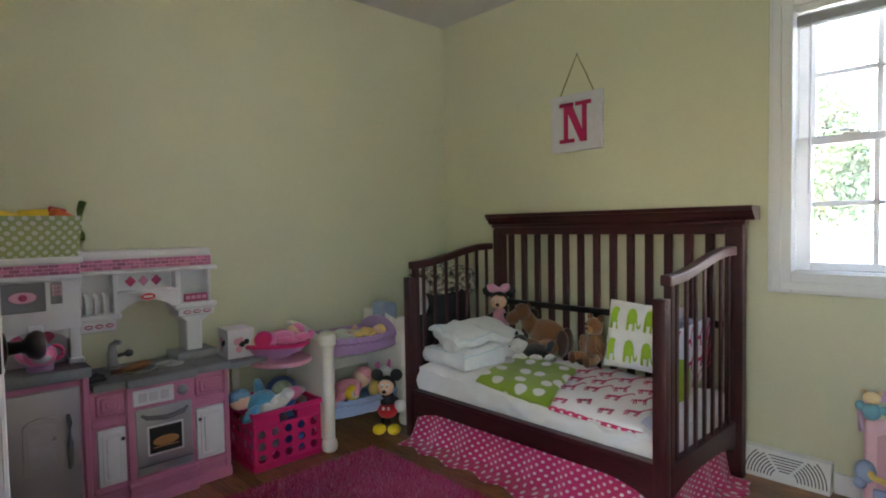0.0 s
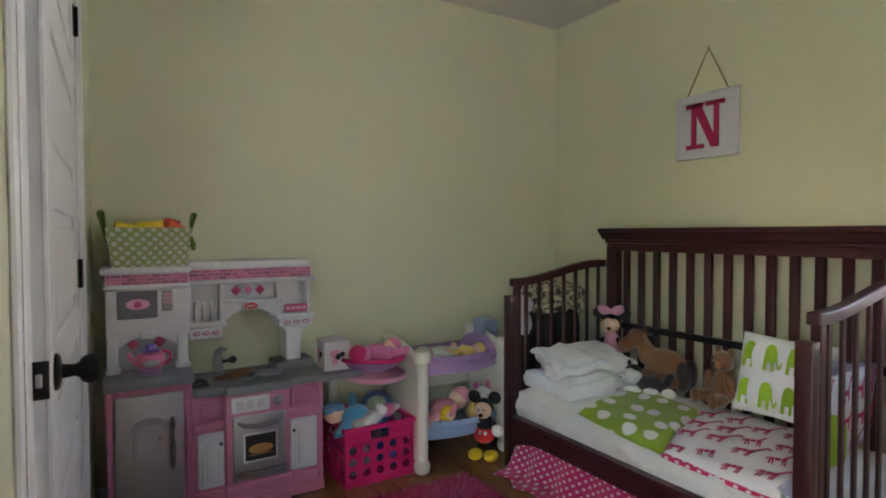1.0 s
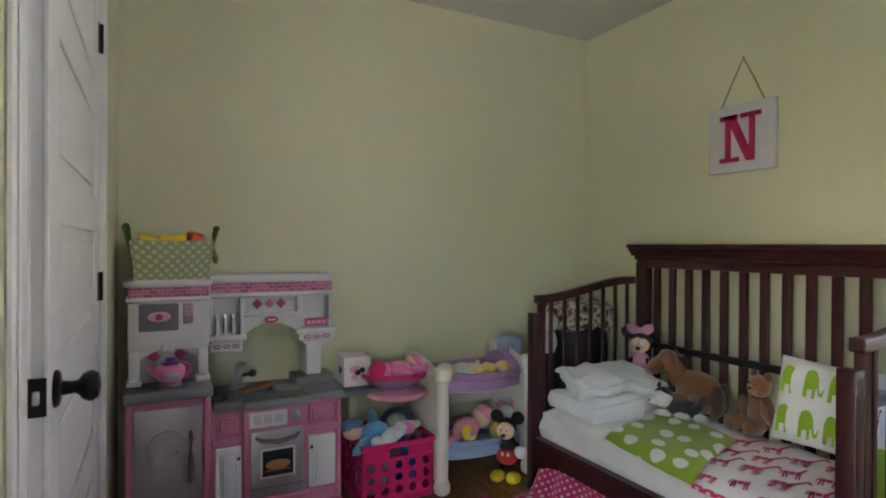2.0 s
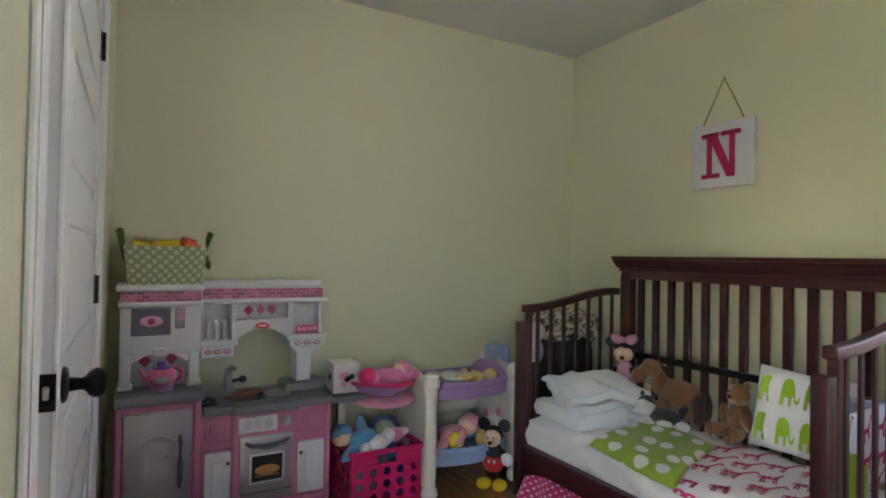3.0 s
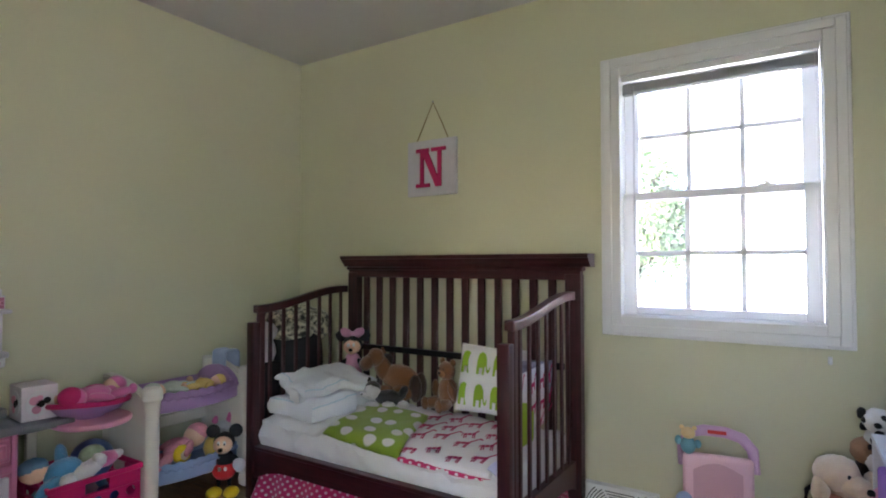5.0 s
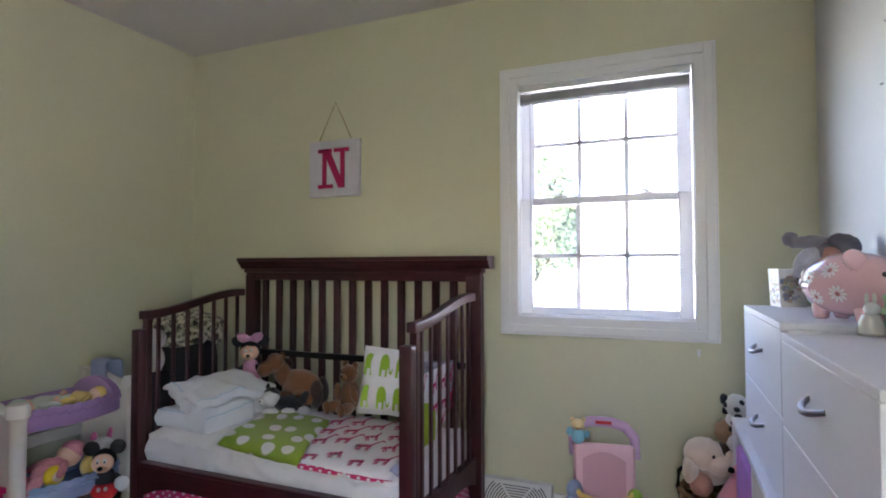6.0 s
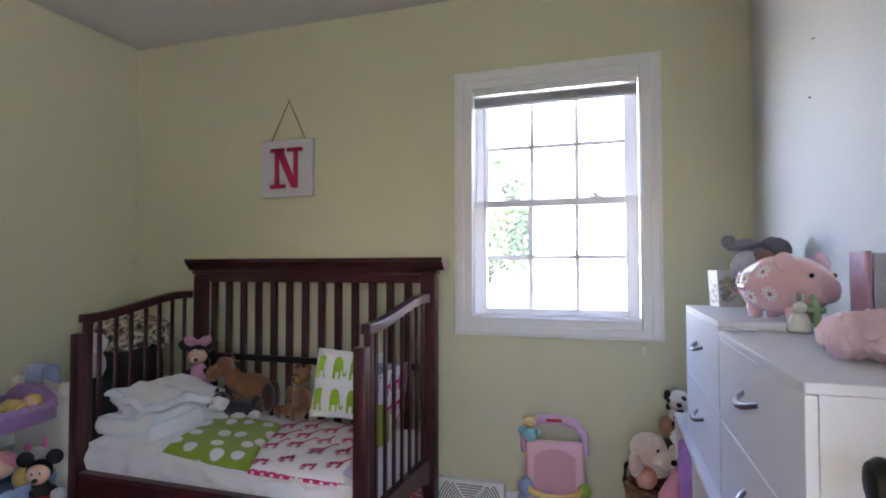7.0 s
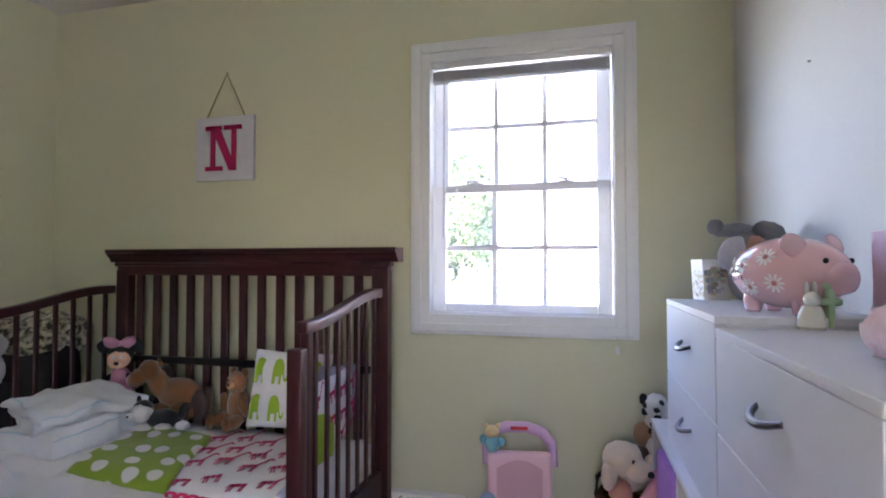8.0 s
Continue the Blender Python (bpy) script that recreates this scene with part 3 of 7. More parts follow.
# ---- more materials ----
PLW = mat("white_toy_plastic", (0.70, 0.69, 0.70), 0.42, 0.03, 9, 0.03, 90)
PLP = mat("pink_toy_plastic", srgb(198, 122, 152), 0.45, 0.04, 9, 0.03, 90)
PLG = mat("grey_speckled_counter", srgb(124, 126, 128), 0.5, 0.22, 160, 0.03, 90)
FOIL = mat("brushed_silver_finish", srgb(170, 166, 168), 0.34, 0.1, 6, 0.03, 90, metal=0.7)
PLS = mat("silver_grey_plastic", srgb(158, 156, 158), 0.3, 0.07, 10, 0.02, 90, metal=0.1)
PLD = mat("dark_grey_plastic", srgb(58, 60, 64), 0.4, 0.06, 20)
ROSE = mat("rose_sticker", srgb(190, 70, 115), 0.4, 0.35, 40)
ROSE2 = mat("pale_rose_sticker", srgb(225, 165, 190), 0.4, 0.1, 30)
TAN = mat("tan_toy_food", srgb(176, 126, 72), 0.6, 0.2, 30, 0.2, 80)
HOT = mat("hot_pink_plastic", srgb(204, 34, 104), 0.42, 0.05, 12, 0.02, 80)
LILAC = mat("lilac_plastic", srgb(168, 132, 176), 0.42, 0.05, 10)
PALEB = mat("pale_blue_plastic", srgb(150, 168, 200), 0.45, 0.05, 10)
PALEP = mat("pale_pink_plastic", srgb(226, 156, 178), 0.42, 0.04, 10)
YEL = mat("yellow_plastic", srgb(238, 205, 40), 0.42, 0.05, 12)
RED = mat("red_plastic", srgb(205, 45, 50), 0.42, 0.05, 12)
ORA = mat("orange_plastic", srgb(232, 105, 50), 0.45, 0.05, 12)
BLK = mat("black_soft", (0.012, 0.012, 0.014), 0.7, 0.2, 20, 0.2, 150)
SKIN = mat("doll_vinyl", srgb(232, 190, 160), 0.5, 0.05, 12)
BLUEP = mat("blue_plush", srgb(80, 150, 190), 0.95, 0.12, 40, 0.6, 220, sheen=0.6)
PINKP = mat("pink_plush", srgb(226, 120, 170), 0.95, 0.12, 40, 0.6, 220, sheen=0.6)
WHITEP = mat("white_plush", (0.72, 0.70, 0.68), 0.95, 0.08, 40, 0.7, 200, sheen=0.6)
CREAM = mat("cream_plush", srgb(222, 200, 178), 0.95, 0.1, 40, 0.8, 180, sheen=0.6)
BROWN = mat("brown_plush", srgb(126, 84, 50), 0.95, 0.22, 30, 0.9, 190, sheen=0.5)
DBROWN = mat("dark_brown_plush", srgb(62, 42, 34), 0.95, 0.2, 30, 0.9, 190, sheen=0.4)
NAVY = mat("dark_blue_plastic", srgb(48, 70, 130), 0.4, 0.15, 25)
GREENP = mat("lime_green_plastic", srgb(150, 190, 70), 0.45, 0.08, 12)
GREYP = mat("grey_plush", srgb(120, 118, 122), 0.95, 0.2, 30, 0.8, 190, sheen=0.5)

# ---- toy kitchen ----
KX, KM, KR, KB = 0.402, 0.708, 1.245, 2.862   # left end, where the tower meets the counter, right end, back
kit = thing("toy_kitchen", "pink, white and grey plastic toy kitchen with refrigerator, oven and sink", "toy kitchen")
FY = 2.575    # front of the cabinets
bm = bm_new()
box(bm, KX + 0.012, FY, 0.0, KM - 0.012, KB, 0.56, 0.008, 2)
box(bm, KM - 0.03, FY - 0.012, 0.0, KM - 0.004, KB, 0.555, 0.006)
box(bm, KX + 0.006, FY - 0.008, 0.0, KX + 0.03, FY + 0.05, 0.555, 0.006)
part("tower_base", bm, PLP, kit, "pink refrigerator cabinet")
fr = part("refrigerator_door", box(bm_new(), KX + 0.032, FY - 0.016, 0.012, KM - 0.036, FY + 0.004, 0.528, 0.008, 2), FOIL, kit, "silver refrigerator door")
bm = bm_new()
poly = [(0.493, 0.235), (0.607, 0.235), (0.607, 0.41), (0.59, 0.43), (0.55, 0.442), (0.51, 0.43), (0.493, 0.41)]
prism(bm, poly, FY - 0.024, FY - 0.015, "y")
part("dispenser_frame", bm, FOIL, fr)
bm = bm_new()
poly = [(0.508, 0.262), (0.592, 0.262), (0.592, 0.402), (0.572, 0.414), (0.528, 0.414), (0.508, 0.402)]
prism(bm, poly, FY - 0.0265, FY - 0.0235, "y")
part("dispenser_recess", bm, mat("recess_grey", srgb(176, 172, 174), 0.3, 0.25, 14, metal=0.35), fr)
bm = bm_new()
tube(bm, [(0.632, FY - 0.016, 0.43), (0.632, FY - 0.034, 0.41), (0.632, FY - 0.036, 0.33), (0.632, FY - 0.034, 0.25), (0.632, FY - 0.016, 0.23)], [0.006, 0.009, 0.01, 0.009, 0.006])
part("handle", bm, mat("smoke_grey_plastic", srgb(104, 104, 108), 0.35, 0.06, 15), fr)
bm = bm_new()
box(bm, KX, FY - 0.035, 0.556, KM + 0.004, KB, 0.6, 0.01, 2)
part("tower_counter", bm, PLG, kit, "grey counter over the refrigerator")
# the lower cabinets
part("lower_cabinet", box(bm_new(), KM - 0.004, FY + 0.004, 0.045, KR - 0.012, KB, 0.487, 0.006, 2), PLP, kit, "pink lower cabinet")
part("plinth", box(box(bm_new(), KM, FY - 0.008, 0.0, KR - 0.002, KB, 0.05, 0.006), KM, FY - 0.004, 0.083, KR - 0.004, KB, 0.105, 0.006), PLP, kit)
part("oven_body", box(bm_new(), 0.826, FY - 0.02, 0.0, 1.084, KB, 0.487, 0.008, 2), PLP, kit)
part("oven_plinth", box(box(bm_new(), 0.82, FY - 0.034, 0.0, 1.09, KB, 0.046, 0.006), 0.82, FY - 0.028, 0.08, 1.09, KB, 0.11, 0.006), PLP, kit)
part("end_post", box(bm_new(), KR - 0.03, FY - 0.002, 0.0, KR - 0.006, KB, 0.487, 0.005), PLP, kit)
part("drawer_rail", box(bm_new(), KM - 0.002, FY - 0.001, 0.345, KR - 0.008, FY + 0.02, 0.38, 0.004), PLP, kit)
for x0, x1 in ((0.722, 0.818), (1.094, 1.214)):
    bm = bm_new()
    box(bm, x0, FY - 0.007, 0.39, x1, FY + 0.01, 0.474, 0.005)
    box(bm, x0 + 0.014, FY - 0.015, 0.404, x1 - 0.014, FY - 0.004, 0.46, 0.005)
    box(bm, x0 + 0.03, FY - 0.019, 0.418, x1 - 0.03, FY - 0.012, 0.446, 0.004)
    part("drawer_front", bm, PLP, kit)
for x0, x1, kx in ((0.722, 0.82, 0.808), (1.092, 1.21, 1.104)):
    bm = bm_new()
    box(bm, x0, FY - 0.012, 0.115, x1, FY + 0.012, 0.336, 0.006, 2)
    c = part("cabinet_door", bm, PLW, kit, "white raised-panel cabinet door")
    bm = bm_new()
    box(bm, x0 + 0.014, FY - 0.018, 0.13, x1 - 0.014, FY - 0.011, 0.322, 0.005)
    box(bm, x0 + 0.028, FY - 0.026, 0.146, x1 - 0.028, FY - 0.016, 0.306, 0.009, 2)
    part("panel", bm, PLW, c)
    bm = bm_new()
    ball(bm, (kx, FY - 0.02, 0.292), 0.0075, 12, 8)
    part("knob", bm, PLD, c)
OY = FY - 0.021
bm = bm_new()
box(bm, 0.846, OY - 0.006, 0.405, 1.0, OY + 0.002, 0.47, 0.003)
pn = part("control_panel", bm, PLW, kit)
bm = bm_new()
for x in (0.866, 0.906, 0.95):
    box(bm, x, OY - 0.0085, 0.42, x + 0.03, OY - 0.005, 0.455, 0.002)
part("control_buttons", bm, mat("pale_grey_plastic", srgb(196, 194, 196), 0.4, 0.1, 40), pn)
bm = bm_new()
lathe(bm, [(0.022, 0), (0.02, 0.008), (0.012, 0.012), (0.011, 0.02), (0.004, 0.021)], m=Matrix.Translation((1.035, OY, 0.438)) @ pose(0, 0, 0, 90))
box(bm, 1.018, OY - 0.024, 0.434, 1.052, OY - 0.01, 0.442, 0.002)
part("knob", bm, PLS, kit, "silver oven knob")
ov = part("oven_door", box(bm_new(), 0.852, OY - 0.012, 0.122, 1.068, OY + 0.006, 0.392, 0.006, 2), FOIL, kit, "silver oven door with a window")
bm = bm_new()
box(bm, 0.89, OY - 0.0145, 0.196, 1.03, OY - 0.011, 0.318, 0.003)
part("window_frame", bm, PLW, ov)
bm = bm_new()
box(bm, 0.898, OY - 0.0165, 0.205, 1.022, OY - 0.014, 0.31, 0.001)
part("window", bm, BLK, ov, "dark oven window")
bm = bm_new()
ball(bm, (0.96, OY - 0.016, 0.25), (0.052, 0.003, 0.021), 20, 8)
box(bm, 0.91, OY - 0.0185, 0.226, 1.01, OY - 0.016, 0.229)
part("printed_loaf", bm, TAN, ov, "printed brown loaf behind the oven glass")
bm = bm_new()
tube(bm, [(0.872, OY - 0.012, 0.368), (0.89, OY - 0.026, 0.357), (0.96, OY - 0.032, 0.347), (1.03, OY - 0.026, 0.357), (1.048, OY - 0.012, 0.368)], [0.006, 0.009, 0.011, 0.009, 0.006])
part("handle", bm, mat("smoke_grey_plastic", srgb(112, 108, 110), 0.35, 0.06, 15), ov)
bm = bm_new()
box(bm, 0.854, OY - 0.0135, 0.158, 1.066, OY - 0.0115, 0.161)
part("seam", bm, PLD, ov)
# counter with basin
bm = bm_new()
box(bm, KM + 0.004, FY - 0.025, 0.488, 0.83, KB, 0.522, 0.008, 2)
box(bm, 1.08, FY - 0.025, 0.488, KR, KB, 0.522, 0.008, 2)
box(bm, 0.822, FY - 0.055, 0.486, 1.09, 2.625, 0.524, 0.01, 2)
box(bm, 0.822, 2.775, 0.486, 1.09, KB, 0.524, 0.008)
box(bm, 0.822, 2.62, 0.486, 0.845, 2.78, 0.524, 0.004)
box(bm, 0.965, 2.62, 0.486, 1.09, 2.78, 0.5235, 0.004)
box(bm, 0.84, 2.62, 0.487, 0.97, 2.78, 0.495)
box(bm, 1.07, 2.71, 0.52, KR + 0.006, KB, 0.558, 0.008, 2)
part("counter", bm, PLG, kit, "grey speckled counter with a sink basin")
bm = bm_new()
tube(bm, [(0.905 + 0.068 * math.cos(a / 24 * math.tau), 2.70 + 0.08 * math.sin(a / 24 * math.tau), 0.525) for a in range(25)], 0.006)
part("sink_rim", bm, PLG, kit)
bm = bm_new()
for r in (0.018, 0.03, 0.042, 0.054):
    tube(bm, [(1.03 + r * math.cos(a / 24 * math.tau), 2.69 + r * math.sin(a / 24 * math.tau), 0.526) for a in range(25)], 0.0035, 6)
part("burner", bm, PLS, kit, "ringed silver burner")
bm = bm_new()
box(bm, 0.70, 2.585, 0.522, 0.77, 2.645, 0.538, 0.006)
tube(bm, [(0.71, 2.6, 0.54), (0.735, 2.6, 0.552), (0.76, 2.6, 0.54)], 0.008)
part("soap_dish", bm, PLD, kit)
bm = bm_new()
lathe(bm, [(0.036, 0.52), (0.034, 0.53), (0.021, 0.536), (0.02, 0.57), (0.022, 0.59), (0.015, 0.602)], (0.835, 2.79, 0), 16)
tube(bm, [(0.835, 2.79, 0.595), (0.837, 2.788, 0.622), (0.848, 2.775, 0.636), (0.862, 2.76, 0.634)], [0.018, 0.016, 0.013, 0.009])
fa = part("faucet", bm, PLS, kit, "silver toy faucet")
bm = bm_new()
rod(bm, (0.85, 2.785, 0.575), (0.88, 2.775, 0.582), 0.008)
ball(bm, (0.893, 2.77, 0.584), (0.018, 0.018, 0.016), 14, 10)
part("tap_knob", bm, PLD, fa)
# the upper part of the tower
UY = 2.645
bm = bm_new()
box(bm, KX + 0.012, UY + 0.09, 0.60, KM - 0.01, KB, 0.94, 0.004)
box(bm, KX + 0.012, UY, 0.735, KM - 0.004, KB, 0.94, 0.006, 2)
for x0, x1 in ((KX + 0.014, KX + 0.052), (KM - 0.046, KM - 0.008)):
    box(bm, x0, UY + 0.004, 0.6, x1, UY + 0.06, 0.75, 0.006, 2)
    box(bm, x0 - 0.008, UY - 0.004, 0.6, x1 + 0.008, UY + 0.07, 0.622, 0.005)
n = 14
arch = [(KX + 0.05, 0.745)] + [(KX + 0.05 + 0.208 * k / n, 0.695 + 0.045 * math.sin(math.pi * k / n) ** 0.7) for k in range(n + 1)] + [(KM - 0.046, 0.745)]
prism(bm, arch, UY + 0.005, UY + 0.03, "y")
box(bm, 0.53, UY - 0.008, 0.728, 0.58, UY + 0.02, 0.762, 0.004)
box(bm, KX + 0.004, UY - 0.02, 0.926, KM + 0.0, KB, 0.944, 0.005)
box(bm, KX + 0.012, UY - 0.012, 0.94, KM - 0.004, KB, 0.992, 0.003)
box(bm, KX - 0.004, UY - 0.032, 0.988, KM + 0.004, KB, 1.012, 0.007, 2)
tw = part("tower_top", bm, PLW, kit, "white upper tower with an arched niche")
bm = bm_new()
box(bm, KX + 0.052, UY + 0.05, 0.602, KM - 0.046, UY + 0.0895, 0.735)
part("niche_back", bm, mat("niche_grey", srgb(184, 182, 188), 0.5, 0.05, 10), tw)
bm = bm_new()
box(bm, 0.452, UY - 0.004, 0.812, 0.592, UY + 0.002, 0.92, 0.003)
mw = part("microwave_door", bm, mat("microwave_grey", srgb(112, 112, 118), 0.35, 0.08, 12), tw, "grey toy microwave door")
bm = bm_new()
ball(bm, (0.522, UY - 0.004, 0.868), (0.042, 0.003, 0.021), 20, 8)
part("printed_oval", bm, ROSE2, mw)
bm = bm_new()
ball(bm, (0.522, UY - 0.0075, 0.868), (0.014, 0.0015, 0.013), 14, 6)
part("printed_mark", bm, ROSE, mw)
bm = bm_new()
box(bm, 0.607, UY - 0.004, 0.836, 0.645, UY + 0.002, 0.918, 0.003)
kp = part("keypad", bm, PLS, tw)
bm = bm_new()
for i in range(3):
    for j in range(3):
        box(bm, 0.612 + i * 0.011, UY - 0.0062, 0.868 + j * 0.015, 0.62 + i * 0.011, UY - 0.0035, 0.879 + j * 0.015)
part("keys", bm, ROSE2, kp)


def brick_band(x0, x1, z0, z1, y, parent):
    """A printed band of small rose bricks, each one slightly proud."""
    bm = bm_new()
    box(bm, x0, y - 0.0006, z0, x1, y + 0.003, z1)
    band = part("brick_band", bm, ROSE2, parent, "band of rose and white printed bricks")
    rows, bw = 3, 0.034
    h = (z1 - z0) / rows
    for r in range(rows):
        x = x0 + (0 if r % 2 else -bw / 2)
        while x < x1:
            a, b = max(x0 + 0.001, x + 0.0012), min(x1 - 0.001, x + bw - 0.0012)
            if b - a > 0.006:
                bm = bm_new()
                box(bm, a, y - 0.0016, z0 + r * h + 0.001, b, y - 0.0003, z0 + (r + 1) * h - 0.001)
                part("brick", bm, BRK, band, smooth=False)
            x += bw


BRK = mat("rose_brick_print", srgb(188, 112, 142), 0.45, 0.35, 60, each=0.35)
brick_band(KX + 0.014, KM - 0.006, 0.946, 0.986, UY - 0.0125, tw)
# the hood over the counter
HY = 2.735
bm = bm_new()
box(bm, KM - 0.002, HY - 0.03, 0.926, KR + 0.014, KB, 0.942, 0.005)
box(bm, KM + 0.002, HY - 0.008, 0.94, KR - 0.004, KB, 0.998, 0.003)
box(bm, KM + 0.002, HY - 0.034, 0.995, KR - 0.022, KB, 1.026, 0.007, 2)
hd = part("hood", bm, PLW, kit, "white hood with shelves over the counter")
for x0, x1 in ((KM, 0.722), (0.836, 0.856), (1.082, 1.104), (KR - 0.022, KR - 0.006)):
    part("divider", box(bm_new(), x0, HY + 0.004, 0.76, x1, KB, 0.93, 0.004), PLW, hd)
for x0, x1, y, z in ((0.72, 0.84, HY + 0.07, 0.76), (1.1, KR - 0.02, HY + 0.07, 0.76), (0.85, 1.09, HY + 0.06, 0.84)):
    part("back_panel", box(bm_new(), x0, y, z, x1, KB, 0.93), PLW, hd)
part("shelf", box(bm_new(), 0.85, HY, 0.838, 1.09, KB, 0.85, 0.003), PLW, hd)
part("bracket", box(box(bm_new(), KM - 0.002, HY - 0.008, 0.74, 0.862, KB, 0.765, 0.005), KM + 0.004, HY + 0.006, 0.69, 0.846, KB, 0.742, 0.005), PLW, hd)
bm = bm_new()
box(bm, 1.072, HY - 0.014, 0.752, KR + 0.012, KB, 0.776, 0.005)
box(bm, 1.088, HY - 0.002, 0.716, KR + 0.004, KB, 0.755, 0.005)
prism(bm, [(1.1, 0.72), (KR - 0.006, 0.72), (KR - 0.045, 0.69), (1.13, 0.69)], HY + 0.01, KB, "y")
part("bracket", bm, PLW, hd)
part("column", box(bm_new(), 1.126, HY + 0.016, 0.555, 1.196, KB, 0.7, 0.006), PLW, hd)
n = 14
arch = [(0.845, 0.842)] + [(0.845 + 0.245 * k / n, 0.738 + 0.072 * math.sin(math.pi * k / n) ** 0.6) for k in range(n + 1)] + [(1.09, 0.842)]
part("arch", prism(bm_new(), arch, HY + 0.005, HY + 0.035, "y"), PLW, hd)
brick_band(KM + 0.006, KR - 0.008, 0.946, 0.99, HY - 0.0085, hd)
for k in range(3):
    bm = bm_new()
    prism(bm, [(HY + 0.075, 0.765), (HY + 0.02, 0.765), (HY + 0.018, 0.80), (HY + 0.035, 0.835), (HY + 0.075, 0.85)], 0.74 + k * 0.033, 0.753 + k * 0.033, "x")
    part("plate_divider", bm, PLW, hd)
for k in range(3):
    bm = bm_new()
    x, z = 0.915 + k * 0.052, 0.888
    prism(bm, [(x - 0.022, z), (x, z - 0.024), (x + 0.022, z), (x, z + 0.024)], HY + 0.055, HY + 0.0605, "y")
    part("diamond", bm, ROSE if k != 1 else mat("mid_rose_sticker", srgb(214, 140, 172), 0.4, 0.2, 40), hd)
bm = bm_new()
ball(bm, (0.965, HY + 0.0, 0.824), (0.038, 0.012, 0.02), 24, 10)
bd = part("badge", bm, PLW, hd)
bm = bm_new()
prism(bm, [(0.965 + 0.029 * math.cos(a), 0.824 + 0.0145 * math.sin(a)) for a in np.linspace(0, math.tau, 20, endpoint=False)], HY - 0.0145, HY - 0.008, "y")
part("badge_oval", bm, RED, bd)
bm = bm_new()
box(bm, 0.948, HY - 0.016, 0.820, 0.982, HY - 0.0142, 0.828)
part("badge_bar", bm, PLW, bd)
bm = bm_new()
box(bm, 1.115, HY + 0.0005, 0.782, 1.222, HY + 0.006, 0.818, 0.002)
sh = part("spice_box", bm, ROSE, hd, "rose printed box front on the shelf")
for k in range(4):
    part("writing_bar", box(bm_new(), 1.123 + k * 0.024, HY - 0.0008, 0.792, 1.142 + k * 0.024, HY + 0.001, 0.808), ROSE2, sh, smooth=False)
for x0, x1, z, y in ((0.725, 0.838, 0.716, HY + 0.0055), (1.105, 1.235, 0.735, HY - 0.0025)):
    for k in range(3):
        bm = bm_new()
        w = (x1 - x0) / 3
        ball(bm, (x0 + w * (k + 0.5), y, z), (w * 0.42, 0.0025, 0.009), 14, 6)
        st = part("sticker", bm, ROSE, hd)
        bm = bm_new()
        ball(bm, (x0 + w * (k + 0.5), y - 0.0018, z), (w * 0.3, 0.0015, 0.004), 12, 6)
        part("sticker_label", bm, PLW, st)
for k, (x, z) in enumerate(((0.505, 0.705), (0.6, 0.708))):
    bm = bm_new()
    prism(bm, [(x - 0.024, z), (x, z - 0.026), (x + 0.024, z), (x, z + 0.026)], UY + 0.047, UY + 0.0505, "y")
    part("diamond", bm, ROSE, tw)
# grey side leaf of the counter
bm = bm_new()
box(bm, KR - 0.01, 2.60, 0.47, 1.445, KB, 0.50, 0.008, 2)
box(bm, KR - 0.02, 2.66, 0.40, KR + 0.02, KB, 0.475, 0.004)
part("side_leaf", bm, PLG, kit, "lower grey side leaf")

# wooden spoon-like food in the sink
bm = bm_new()
ball(bm, (0.895, 2.695, 0.535), (0.075, 0.032, 0.016), 24, 10, pose(0, 0, 0, 0, -8, 18))
rod(bm, (0.86, 2.68, 0.533), (0.80, 2.665, 0.532), 0.012, 0.006)
solid("toy_food", bm, mat("brown_toy_food", srgb(128, 88, 58), 0.6, 0.2, 30, 0.2, 80), "brown plastic toy food lying in the sink", "toy food")

# teapot on the counter
tx, ty = 0.562, 2.615
tp = thing("toy_teapot", "pink and purple plastic toy teapot with a hat lid", "toy teapot", at=Matrix.Translation((tx, ty, 0.6)) @ Matrix.Scale(0.86, 4) @ Matrix.Translation((-tx, -ty, -0.6)))
bm = bm_new()
lathe(bm, [(0.042, 0.625), (0.055, 0.64), (0.062, 0.665), (0.056, 0.69), (0.04, 0.70), (0.01, 0.702)], (tx, ty, 0))
tube(bm, [(tx - 0.05, ty, 0.65), (tx - 0.075, ty, 0.672), (tx - 0.088, ty, 0.7)], [0.018, 0.012, 0.009])
part("body", bm, mat("teapot_pink", srgb(226, 120, 160), 0.3, 0.05, 12), tp)
bm = bm_new()
lathe(bm, [(0.046, 0.601), (0.05, 0.606), (0.046, 0.612), (0.05, 0.618), (0.044, 0.626)], (tx, ty, 0))
part("base", bm, LILAC, tp, "ringed lilac base")
bm = bm_new()
tube(bm, [(tx + 0.052 + 0.032 * math.sin(a), ty, 0.668 + 0.03 * math.cos(a)) for a in np.linspace(-0.2, 3.4, 14)], 0.008)
part("handle", bm, mat("teapot_rose", srgb(205, 70, 120), 0.35, 0.05, 12), tp)
bm = bm_new()
lathe(bm, [(0.04, 0.7), (0.036, 0.707), (0.022, 0.71), (0.02, 0.732), (0.006, 0.736)], (tx, ty, 0))
part("lid", bm, mat("teapot_purple", srgb(110, 80, 170), 0.35, 0.05, 12), tp, "purple hat-shaped lid")
bm = bm_new()
ball(bm, (tx, ty - 0.052, 0.655), (0.035, 0.014, 0.02), 16, 8)
part("belly_window", bm, PLS, tp)

